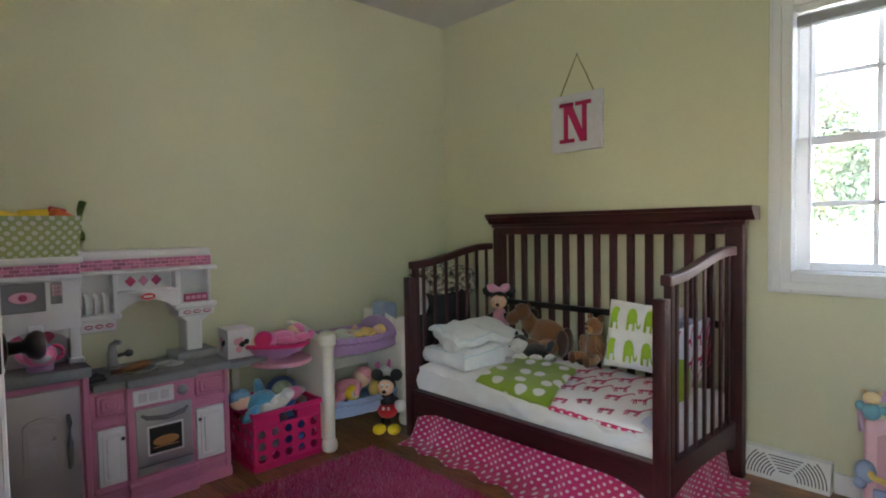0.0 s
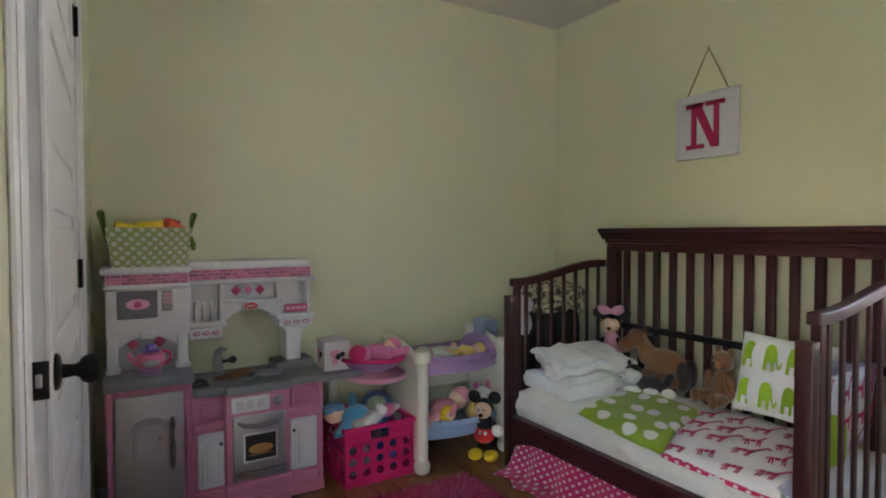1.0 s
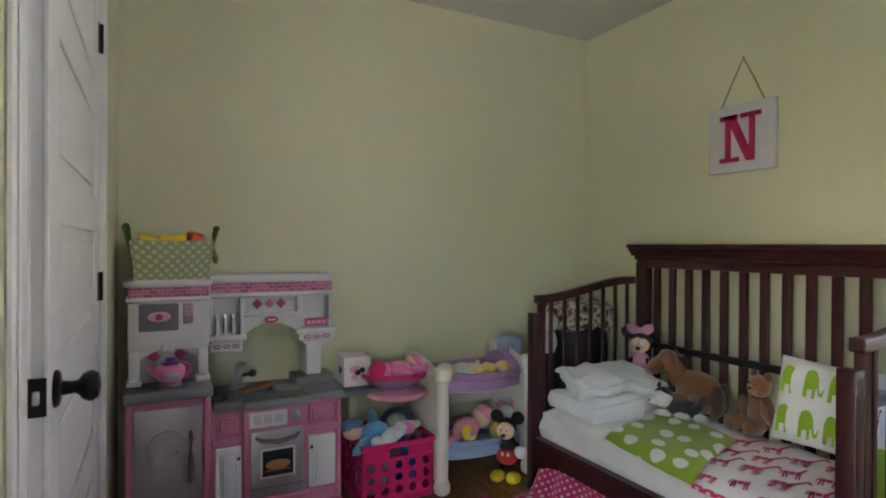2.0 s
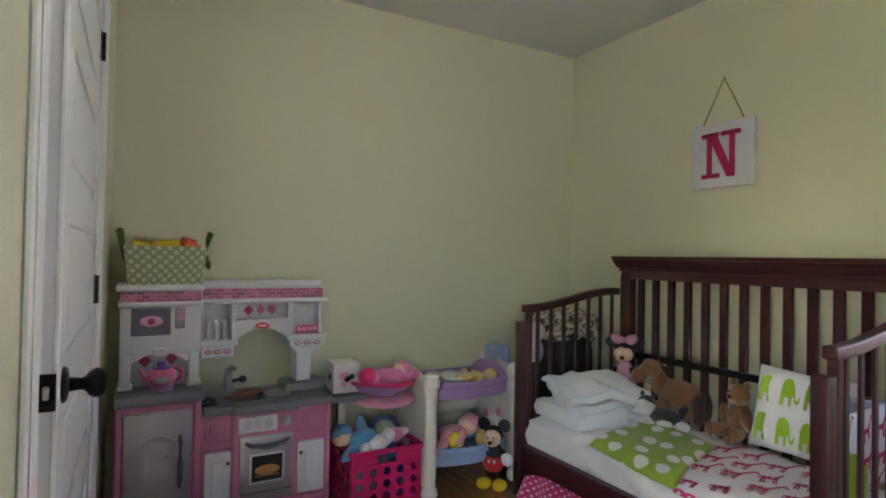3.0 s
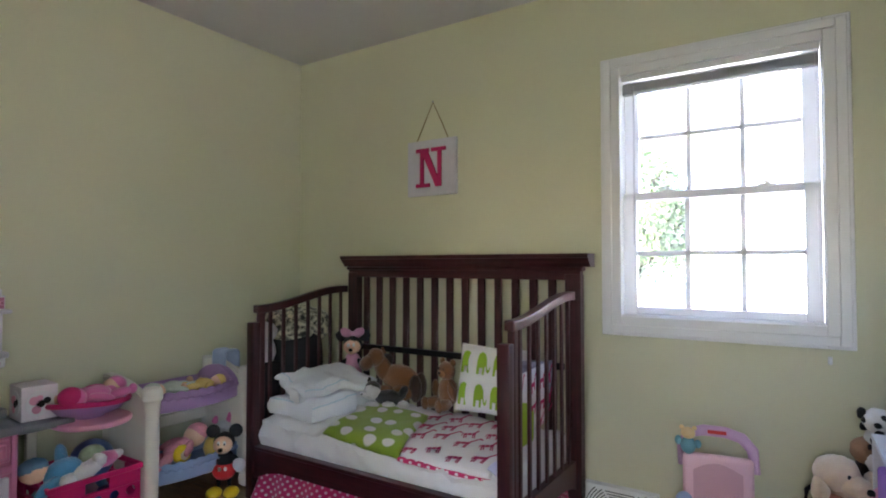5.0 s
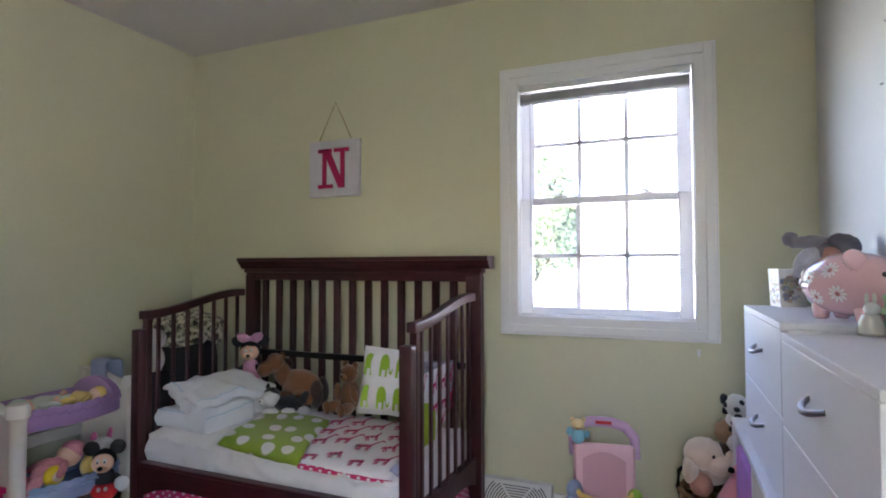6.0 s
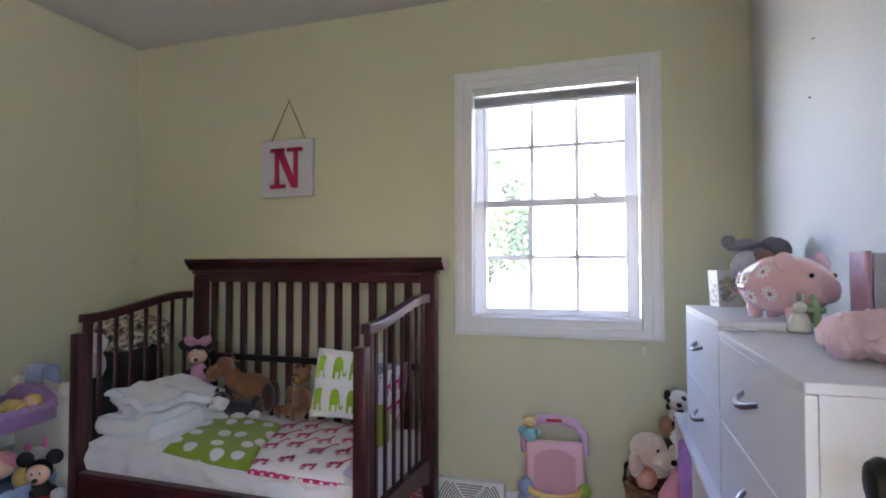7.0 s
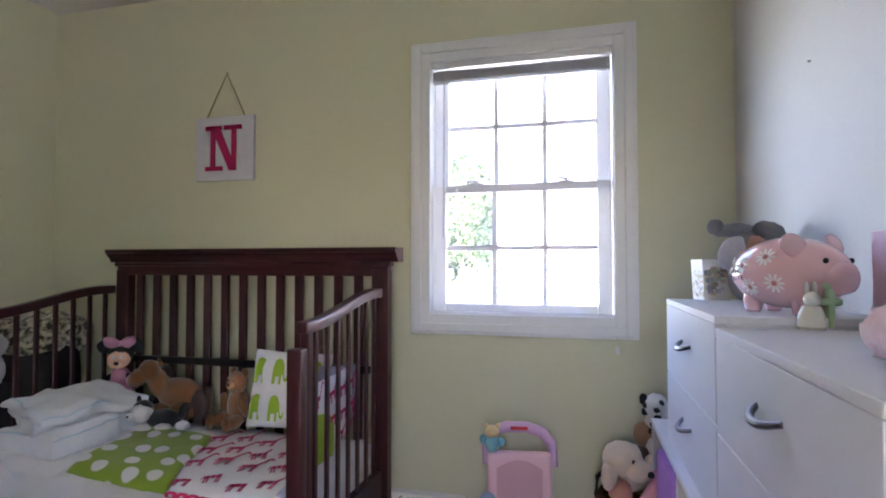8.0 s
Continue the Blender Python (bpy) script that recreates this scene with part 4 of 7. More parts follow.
# dotted tote on the tower
GREENDOT = dotted("green_dotted_canvas", srgb(152, 162, 108), (0.58, 0.58, 0.5), 0.025, 0.3, turn=45)
tote = thing("storage_tote", "green canvas tote with white dots, filled with toy blocks", "storage basket")
t0, t1 = (0.438, 0.702, 2.66, 2.83), (0.418, 0.722, 2.645, 2.845)
bm = bm_new()
uv = bm.loops.layers.uv.verify()
def wall4(bm, z0, z1, inset):
    c0 = [(t0[0] + inset, t0[2] + inset), (t0[1] - inset, t0[2] + inset), (t0[1] - inset, t0[3] - inset), (t0[0] + inset, t0[3] - inset)]
    c1 = [(t1[0] + inset, t1[2] + inset), (t1[1] - inset, t1[2] + inset), (t1[1] - inset, t1[3] - inset), (t1[0] + inset, t1[3] - inset)]
    for k in range(4):
        a, b, c, d = c0[k], c0[(k + 1) % 4], c1[(k + 1) % 4], c1[k]
        L = math.dist(a, b)
        f = bm.faces.new([bm.verts.new((*a, z0)), bm.verts.new((*b, z0)), bm.verts.new((*c, z1)), bm.verts.new((*d, z1))])
        for lp, q in zip(f.loops, ((0, 0), (L, 0), (L, 0.15), (0, 0.15))):
            lp[uv].uv = q
    return c0
c0 = wall4(bm, 1.013, 1.168, 0.0)
bm.faces.new([bm.verts.new((*p, 1.0145)) for p in c0])
bmesh.ops.remove_doubles(bm, verts=bm.verts, dist=1e-5)
ob = part("bag", bm, GREENDOT, tote, smooth=False)
so = ob.modifiers.new("thick", 'SOLIDIFY')
so.thickness = 0.006
OLIVE = mat("olive_webbing", srgb(98, 122, 52), 0.9, 0.12, 60, 0.4, 300)
bm = bm_new()
tube(bm, [(0.422, 2.72, 1.11), (0.41, 2.72, 1.16), (0.398, 2.725, 1.225), (0.404, 2.745, 1.235), (0.41, 2.77, 1.225), (0.42, 2.78, 1.14)], 0.009, 8, 0.35)
part("handle", bm, OLIVE, tote, "green webbing handle")
bm = bm_new()
tube(bm, [(0.718, 2.72, 1.11), (0.73, 2.72, 1.17), (0.744, 2.725, 1.225), (0.738, 2.745, 1.23), (0.733, 2.77, 1.20), (0.728, 2.77, 1.13), (0.742, 2.765, 1.1), (0.738, 2.755, 1.075), (0.728, 2.75, 1.1), (0.735, 2.75, 1.13)], 0.009, 8, 0.35)
part("handle", bm, OLIVE, tote, "green webbing handle hanging over the side")
def block(name, m, size, material, label):
    bm = bm_new()
    box(bm, -size[0] / 2, -size[1] / 2, -size[2] / 2, size[0] / 2, size[1] / 2, size[2] / 2, 0.004, 2)
    solid(name, bm, material, label, "toy block", "blocks in the tote", at=m)
block("toy_block", pose(0.49, 2.72, 1.155, 12, 10, 5), (0.09, 0.06, 0.06), YEL, "yellow toy block heaped in the dotted tote")
block("toy_block", pose(0.575, 2.71, 1.16, 5, -4, -6), (0.095, 0.05, 0.065), YEL, "bright yellow toy block heaped in the dotted tote")
block("toy_block", pose(0.655, 2.76, 1.18, 8, 16, -10), (0.06, 0.05, 0.045), RED, "red toy block heaped in the dotted tote")
block("toy_block", pose(0.66, 2.71, 1.165, 5, 24, 20), (0.07, 0.05, 0.045), ORA, "orange toy block heaped in the dotted tote")
block("toy_block", pose(0.56, 2.77, 1.10, 0, 0, 0), (0.26, 0.12, 0.1), YEL, "yellow toy block at the bottom of the tote")

# printed gift box beside it
gb_ = thing("gift_box", "white printed cardboard cube with a round pink picture", "box", at=pose(1.345, 2.73, 0.501, 0, 0, -4))
bm = bm_new()
box(bm, -0.062, -0.0695, 0, 0.062, 0.07, 0.135, 0.002)
part("carton", bm, mat("printed_carton", srgb(222, 214, 218), 0.5, 0.06, 60), gb_)
for m in (pose(0, -0.0705, 0.066), pose(-0.0625, 0, 0.066, 0, 0, -90)):
    bm = bm_new()
    prism(bm, [(0.05 * math.cos(a), 0.05 * math.sin(a)) for a in np.linspace(0, math.tau, 28, endpoint=False)], -0.001, 0.001, "y", m)
    r = part("round_label", bm, PLW, gb_)
    for x, z, s, mt in ((-0.02, 0.012, 0.017, PALEP), (-0.002, 0.02, 0.012, PALEP), (0.024, 0.008, 0.013, BLK), (0.002, -0.002, 0.015, BLK), (-0.012, -0.024, 0.016, PALEP)):
        bm = bm_new()
        prism(bm, [(x + s * math.cos(a), z + s * math.sin(a)) for a in np.linspace(0, math.tau, 16, endpoint=False)], -0.002, -0.0005, "y", m)
        part("printed_spot", bm, mt, r)

# ---- doll nursery station ----
nur = thing("doll_nursery", "white, pink and lilac plastic doll nursery play station", "toy furniture")
IVORY = mat("ivory_plastic", srgb(226, 220, 206), 0.45, 0.03, 8, 0.03, 80)
for px, py, h in ((1.69, 2.475, 0.585), (2.20, 2.50, 0.60)):
    bm = bm_new()
    lathe(bm, [(0.02, 0.0), (0.036, 0.012), (0.04, 0.035), (0.036, 0.058), (0.028, 0.066), (0.03, 0.2), (0.031, h - 0.1), (0.034, h - 0.06), (0.043, h - 0.05), (0.043, h - 0.015), (0.036, h), (0.01, h + 0.004)], (px, py, 0))
    part("post", bm, IVORY, nur)
    bm = bm_new()
    yb = KB - 0.01
    top = [(py + 0.02, h - 0.06)] + [(py + 0.02 + (yb - py - 0.02) * k / 10, h - 0.06 + 0.085 * (1 - (1 - k / 10) ** 2)) for k in range(1, 11)]
    prism(bm, [(py + 0.02, 0.06)] + top + [(yb, 0.0), (yb - 0.05, 0.0), (yb - 0.08, 0.05)], px - 0.02, px + 0.02, "x")
    part("side_panel", bm, IVORY, nur)
    bm = bm_new()
    lathe(bm, [(0.02, 0.0), (0.034, 0.01), (0.034, 0.05), (0.026, 0.06), (0.028, h + 0.0), (0.03, h + 0.015), (0.01, h + 0.02)], (px, yb - 0.03, 0))
    part("back_post", bm, IVORY, nur)
bm = bm_new()
box(bm, 1.71, KB - 0.05, 0.3, 2.18, KB - 0.03, 0.36, 0.005)
part("cross_bar", bm, IVORY, nur)


def cradle(name, z0, z1, bulge, material, scallop, label, x0=1.712, x1=2.178, yf=2.52, yb=2.83):
    """A tub with a bowed front and a scalloped rim."""
    n = 40
    def outline(s):
        pts = []
        for k in range(n + 1):
            u = k / n
            pts.append((x0 + (x1 - x0) * u, yf + 0.03 - bulge * math.sin(math.pi * u) ** 0.8 * s))
        return pts + [(x1, yb), (x0, yb)]
    bm = bm_new()
    lo, hi = outline(0.7), outline(1.0)
    A = [bm.verts.new((x, y, z0)) for x, y in lo]
    B = [bm.verts.new((x, y, z1 + (0.007 * abs(math.sin(k * math.pi / 4)) if k <= n and scallop else 0))) for k, (x, y) in enumerate(hi)]
    for k in range(len(A)):
        bm.faces.new((A[k], A[(k + 1) % len(A)], B[(k + 1) % len(A)], B[k]))
    bm.faces.new(A)
    ob = part(name, bm, material, nur, label)
    so = ob.modifiers.new("thick", 'SOLIDIFY')
    so.thickness = 0.008
    bm = bm_new()
    tube(bm, [(x, y - 0.003, z1 - 0.028 + (0.008 * abs(math.sin(k * math.pi / 3)) if scallop else 0)) for k, (x, y) in enumerate(hi[: n + 1])], 0.006, 8)
    part("rim", bm, material, ob)
    return ob


cradle("upper_cradle", 0.45, 0.535, 0.09, LILAC, True, "lilac upper cradle with a scalloped rim")
cradle("lower_cradle", 0.13, 0.215, 0.08, PALEB, True, "pale blue lower cradle")
bm = bm_new()
prism(bm, [(2.53 + 0.29 * k / 12, 0.535 + 0.066 * math.sin(math.pi * k / 12) ** 0.7) for k in range(13)] + [(2.82, 0.52), (2.53, 0.52)], 2.13, 2.165, "x")
part("cradle_hood", bm, LILAC, nur)
# high chair seat with its tray
bm = bm_new()
prism(bm, [(1.375 + 0.285 * u, 2.47 + 0.13 - 0.13 * math.sin(math.pi * u) ** 0.5) for u in np.linspace(0, 1, 24)] + [(1.66, 2.78), (1.375, 2.78)], 0.455, 0.478, "z")
ob = part("tray", bm, PALEP, nur, "pink high chair tray")
bv = ob.modifiers.new("round", 'BEVEL')
bv.width, bv.segments, bv.limit_method = 0.007, 2, 'ANGLE'
bm = bm_new()
lathe(bm, [(0.05, 0.478), (0.06, 0.488), (0.11, 0.505), (0.135, 0.535), (0.14, 0.545), (0.13, 0.545), (0.1, 0.515), (0.02, 0.51)], (0, 0, 0), 28, Matrix.Translation((1.515, 2.64, 0)) @ Matrix.Diagonal((1.08, 0.9, 1, 1)))
part("seat_tub", bm, LILAC, nur)
bm = bm_new()
tube(bm, [(1.515 + 0.15 * math.cos(a), 2.64 + 0.125 * math.sin(a), 0.548 + 0.006 * math.sin(2 * a)) for a in np.linspace(0, math.tau, 33)], 0.011, 8)
ball(bm, (1.515, 2.64, 0.535), (0.135, 0.11, 0.022))
part("seat_pad", bm, HOT, nur, "hot pink seat pad")
bm = bm_new()
box(bm, 1.36, 2.83, 0.0, 1.40, KB - 0.005, 0.47, 0.004)
box(bm, 1.36, 2.78, 0.43, 1.67, KB - 0.005, 0.456, 0.004)
part("seat_support", bm, IVORY, nur)
# folded cloth over the end panel
bm = bm_new()
def towel_at(u, v):
    x = 2.155 + 0.09 * v
    arc = (u - 0.5) * 0.26
    z = 0.673 - max(0, abs(arc) - 0.03) * 0.95 + 0.003 * math.sin(v * 9)
    return (2.2 + max(-0.045, min(0.045, arc)) , 2.62 + 0.11 * v, z)
cloth(bm, 24, 10, towel_at)
ob = solid("doll_blanket", bm, mat("grey_blue_cotton", srgb(150, 162, 188), 0.95, 0.08, 20, 0.4, 150, sheen=0.3), "grey-blue doll blanket folded over the nursery panel", "blanket")
so = ob.modifiers.new("thick", 'SOLIDIFY')
so.thickness = 0.006


def plush(name, label, category, blobs, at=Matrix(), group="", mats=None):
    """A soft toy as one plain mesh: (centre, radii, material index[, turn])."""
    bm = bm_new()
    for c, r, k, *turn in blobs:
        s = len(bm.faces)
        ball(bm, c, r, 26 if category == "soft toy" else 18, 16 if category == "soft toy" else 11, pose(0, 0, 0, *turn[0]) if turn else None)
        bm.faces.ensure_lookup_table()
        for f in bm.faces[s:]:
            f.material_index = k
    if category == "soft toy":
        bm.normal_update()
        for v in bm.verts:
            v.co += v.normal * (0.0035 * noise.noise(v.co * 70) + 0.0022 * noise.noise(v.co * 190))
    ob = solid(name, bm, mats, label, category, group, at)
    return ob


def baby(name, label, at, suit, skin=SKIN, s=1.0, hair=None):
    """A small lying doll: head, body, arms and legs along +x."""
    b = [((0, 0, 0.045), (0.045, 0.042, 0.042), 1), ((0.085, 0, 0.04), (0.06, 0.042, 0.036), 0),
         ((0.075, 0.055, 0.045), (0.045, 0.016, 0.016), 0, (0, 10, 35)), ((0.075, -0.055, 0.045), (0.045, 0.016, 0.016), 0, (0, 10, -35)),
         ((0.165, 0.028, 0.035), (0.05, 0.02, 0.02), 0, (0, 8, 10)), ((0.165, -0.028, 0.035), (0.05, 0.02, 0.02), 0, (0, -8, -10)),
         ((0.215, 0.036, 0.042), (0.018, 0.015, 0.022), 1), ((0.215, -0.036, 0.042), (0.018, 0.015, 0.022), 1), ((-0.012, 0, 0.052), (0.044, 0.043, 0.04), 2)]
    return plush(name, label, "doll", b, at @ Matrix.Scale(s, 4), "dolls in the nursery", [suit, skin, hair or suit])


STRIPE = mat("pink_striped_cotton", srgb(226, 150, 160), 0.95, 0.35, 80, 0.3, 200)
baby("baby_doll", "baby doll in a pink suit lying in the seat", pose(1.43, 2.59, 0.53, 6, -2, 6), PINKP, skin=PINKP, hair=HOT, s=1.05)
baby("baby_doll", "baby doll in hot pink lying across the seat", pose(1.62, 2.66, 0.535, 0, 2, 188), mat("rose_cotton", srgb(214, 84, 140), 0.95, 0.3, 50, 0.4, 200), hair=PINKP, s=1.0)
baby("baby_doll", "baby doll in pale clothes lying in the lilac cradle", pose(1.80, 2.64, 0.475, 0, -4, 8), mat("pale_mint_cotton", srgb(200, 205, 190), 0.95, 0.15, 40, 0.3, 200), s=1.05)
baby("baby_doll", "baby doll in yellow clothes lying in the lilac cradle", pose(2.10, 2.61, 0.485, 0, -4, 172), mat("yellow_cotton", srgb(230, 200, 120), 0.95, 0.12, 40, 0.3, 200), s=0.85)
baby("baby_doll", "baby doll in a pink striped suit in the blue cradle", pose(1.99, 2.60, 0.235, 0, 16, 186), STRIPE, s=1.2)
plush("plush_lion", "yellow and pink plush toy sitting in the blue cradle", "soft toy", [((0, 0, 0.06), (0.055, 0.045, 0.06), 0), ((0, -0.03, 0.05), (0.032, 0.02, 0.032), 1), ((0.03, 0.0, 0.14), (0.05, 0.042, 0.042), 2), ((0.07, 0.01, 0.19), (0.016, 0.01, 0.03), 3), ((-0.02, 0.0, 0.185), (0.016, 0.01, 0.02), 3), ((0.0, -0.035, 0.135), (0.022, 0.02, 0.016), 2)], pose(2.075, 2.60, 0.15, 0, 10, 0), "", [mat("yellow_plush", srgb(230, 200, 110), 0.95, 0.12, 40, 0.7, 200, sheen=0.5), YEL, WHITEP, PINKP])
plush("plush_ball", "round yellow plush face toy in the blue cradle", "soft toy", [((0, 0, 0.04), (0.042, 0.03, 0.042), 0), ((0, -0.024, 0.04), (0.022, 0.01, 0.022), 1)], pose(1.87, 2.535, 0.20), "", [YEL, CREAM])

# ---- pink crate of toys ----
crate = thing("plastic_crate", "hot pink plastic crate with round holes, full of soft toys", "crate", at=pose(1.31, 2.495, 0, 0, 0, 0))
CW, CD, CH = 0.352, 0.345, 0.272
def hole_plate(w, h, nx, nz, r, t=0.006):
    """A plate in x and z with rows of round holes."""
    bm = bm_new()
    dx, dz, n = w / nx, h / nz, 12
    for i in range(nx):
        for j in range(nz):
            cx, cz = dx * (i + 0.5), dz * (j + 0.5)
            inner = [(cx + r * math.cos(a), cz + r * math.sin(a)) for a in np.linspace(0, math.tau, n, endpoint=False) + math.pi / 4]
            outer = []
            for a in np.linspace(0, math.tau, n, endpoint=False) + math.pi / 4:
                k = 1 / max(abs(math.cos(a)), abs(math.sin(a)))
                outer.append((cx + dx / 2 * k * math.cos(a), cz + dz / 2 * k * math.sin(a)))
            A = [[bm.verts.new((x, y, z)) for x, z in ring] for y in (0, t) for ring in (inner, outer)]
            for k in range(n):
                q = (k + 1) % n
                bm.faces.new((A[0][k], A[0][q], A[1][q], A[1][k]))
                bm.faces.new((A[2][k], A[2][q], A[3][q], A[3][k]))
                bm.faces.new((A[0][k], A[0][q], A[2][q], A[2][k]))
    bmesh.ops.remove_doubles(bm, verts=bm.verts, dist=1e-4)
    return bm
for w, m, nx in ((CW - 0.02, pose(0.01, 0.006, 0.03), 5), (CW - 0.02, pose(0.01, CD - 0.012, 0.03), 5), (CD - 0.03, pose(0.012, 0.015, 0.03, 0, 0, 90), 5), (CD - 0.03, pose(CW - 0.006, 0.015, 0.03, 0, 0, 90), 5)):
    bm = hole_plate(w, 0.165, nx, 3, 0.0195)
    bm.transform(m)
    part("side", bm, HOT, crate)
bm = bm_new()
for z0, z1, o in ((0.0, 0.03, 0.003), (0.195, 0.205, 0.002), (CH - 0.022, CH, -0.006)):
    for q in ((o, o, CW - o, o + 0.014), (o, CD - o - 0.014, CW - o, CD - o), (o, o + 0.014, o + 0.014, CD - o - 0.014), (CW - o - 0.014, o + 0.014, CW - o, CD - o - 0.014)):
        box(bm, q[0], q[1], z0, q[2], q[3], z1, 0.003)
for x0, x1 in ((0.004, 0.13), (CW - 0.13, CW - 0.004)):
    box(bm, x0, 0.005, 0.204, x1, 0.012, CH - 0.02)
    box(bm, x0, CD - 0.012, 0.204, x1, CD - 0.005, CH - 0.02)
for y0, y1 in ((0.012, 0.12), (CD - 0.12, CD - 0.012)):
    box(bm, 0.005, y0, 0.204, 0.012, y1, CH - 0.02)
    box(bm, CW - 0.012, y0, 0.204, CW - 0.005, y1, CH - 0.02)
for cx in (0.003, CW - 0.015):
    for cy in (0.003, CD - 0.015):
        box(bm, cx, cy, 0.0, cx + 0.012, cy + 0.012, CH - 0.004, 0.003)
part("frame", bm, HOT, crate)
bm = bm_new()
box(bm, 0.012, 0.012, 0.006, CW - 0.012, CD - 0.012, 0.014)
part("bottom", bm, HOT, crate)
plush("plush_filling", "mixed plush toys packed low in the pink crate", "soft toy", [((0.08, 0.09, 0.09), (0.075, 0.08, 0.08), 0), ((0.26, 0.1, 0.09), (0.075, 0.085, 0.08), 1), ((0.1, 0.25, 0.1), (0.085, 0.075, 0.09), 2), ((0.26, 0.25, 0.1), (0.075, 0.08, 0.09), 3), ((0.17, 0.17, 0.12), (0.09, 0.09, 0.09), 2)], pose(1.31, 2.495, 0.012), "toys in the crate", [GREYP, NAVY, GREYP, BLUEP])
plush("plush_doll", "blue plush doll with round white feet lying in the crate", "soft toy", [((0, 0, 0), (0.062, 0.05, 0.05), 0), ((-0.075, 0.03, 0.03), (0.042, 0.04, 0.038), 1), ((-0.075, 0.035, 0.045), (0.045, 0.04, 0.03), 2), ((0.01, 0.03, 0.045), (0.02, 0.06, 0.02), 0, (35, 0, -20)), ((-0.07, -0.05, -0.01), (0.055, 0.022, 0.02), 0, (0, -15, 25)), ((0.055, -0.06, 0.0), (0.026, 0.022, 0.026), 3), ((0.095, -0.045, 0.012), (0.026, 0.022, 0.026), 3)], pose(1.405, 2.60, 0.285, 0, -8, 0) @ Matrix.Scale(1.15, 4), "toys in the crate", [BLUEP, SKIN, mat("blue_grey_plush", srgb(104, 140, 170), 0.95, 0.15, 40, 0.6, 220), WHITEP])
plush("toy_ball", "dark blue printed ball in the crate", "ball", [((0, 0, 0), 0.085, 0), ((-0.02, -0.045, 0.025), (0.055, 0.045, 0.05), 1), ((-0.01, -0.06, 0.012), (0.035, 0.035, 0.03), 2)], pose(1.545, 2.675, 0.285), "toys in the crate", [mat("printed_blue_vinyl", srgb(80, 104, 160), 0.35, 0.5, 30), mat("printed_pale_vinyl", srgb(160, 172, 140), 0.35, 0.6, 34), mat("printed_grey_vinyl", srgb(150, 156, 180), 0.35, 0.6, 40)])
plush("plush_rabbit", "white and pink plush rabbit on top of the crate", "soft toy", [((0, 0, 0), (0.075, 0.04, 0.032), 0, (0, -12, 10)), ((0.085, 0.01, 0.012), (0.05, 0.035, 0.03), 1), ((0.14, 0.03, 0.005), (0.05, 0.02, 0.02), 0, (0, 10, 25)), ((-0.075, -0.01, -0.005), (0.03, 0.028, 0.026), 0)], pose(1.465, 2.55, 0.285, 0, -6, 6), "toys in the crate", [WHITEP, PINKP])

# ---- standing toy figure by the bed ----
plush("toy_figure", "standing plastic toy figure with black ears, red shorts, yellow shoes", "toy figure", [
    ((-0.035, -0.015, 0.022), (0.032, 0.045, 0.022), 3), ((0.035, -0.015, 0.022), (0.032, 0.045, 0.022), 3),
    ((-0.022, 0.01, 0.065), (0.009, 0.009, 0.035), 0), ((0.022, 0.01, 0.065), (0.009, 0.009, 0.035), 0),
    ((0, 0.01, 0.106), (0.049, 0.038, 0.04), 2), ((0, 0.012, 0.155), (0.038, 0.03, 0.042), 0),
    ((-0.012, -0.024, 0.122), (0.007, 0.004, 0.009), 4), ((0.012, -0.024, 0.122), (0.007, 0.004, 0.009), 4),
    ((-0.055, 0.0, 0.15), (0.011, 0.011, 0.032), 0, (0, 40, 0)), ((0.055, 0.0, 0.15), (0.011, 0.011, 0.032), 0, (0, -40, 0)),
    ((-0.072, -0.014, 0.132), (0.025, 0.022, 0.027), 4), ((0.066, -0.02, 0.138), (0.026, 0.022, 0.027), 4),
    ((0, 0.005, 0.228), (0.043, 0.042, 0.042), 0), ((0, -0.02, 0.222), (0.039, 0.029, 0.037), 1), ((-0.012, -0.046, 0.236), (0.006, 0.004, 0.01), 4), ((0.012, -0.046, 0.236), (0.006, 0.004, 0.01), 4), ((-0.012, -0.0495, 0.233), (0.003, 0.002, 0.005), 0), ((0.012, -0.0495, 0.233), (0.003, 0.002, 0.005), 0), ((0, -0.045, 0.207), (0.02, 0.018, 0.014), 1), ((0, -0.064, 0.213), (0.01, 0.008, 0.008), 0),
    ((-0.046, 0.012, 0.272), (0.029, 0.009, 0.029), 0), ((0.046, 0.012, 0.272), (0.029, 0.009, 0.029), 0)],
    pose(2.045, 2.47, 0.0, 0, 0, -48) @ Matrix.Scale(1.14, 4), "", [BLK, SKIN, RED, YEL, WHITEP])

# ---- bedding and toys on the bed ----
LIME = dotted("lime_cotton_with_ovals", srgb(134, 160, 36), (0.76, 0.75, 0.72), 0.104, 0.26, turn=20, uneven=0.6, bump=0.05)
PRINT = mat("white_printed_cotton", (0.78, 0.76, 0.76), 0.92, 0.04, 12, 0.06, 160)
FUCH = mat("fuchsia_print", srgb(186, 40, 96), 0.9, 0.12, 60)
HEMDOT = dotted("fuchsia_hem_with_dots", srgb(206, 40, 104), (0.78, 0.72, 0.74), 0.026, 0.24)
LGRN = mat("lime_print", srgb(146, 180, 46), 0.9, 0.1, 60)


def fold_z(x, y):
    return MZ - sag(x, y) + 0.022 - 0.034 * math.exp(-max(0, x - MX0) / 0.05) + 0.007 * noise.noise((x * 9, y * 9, 5)) + 0.002 * noise.noise((x * 30, y * 25, 9))


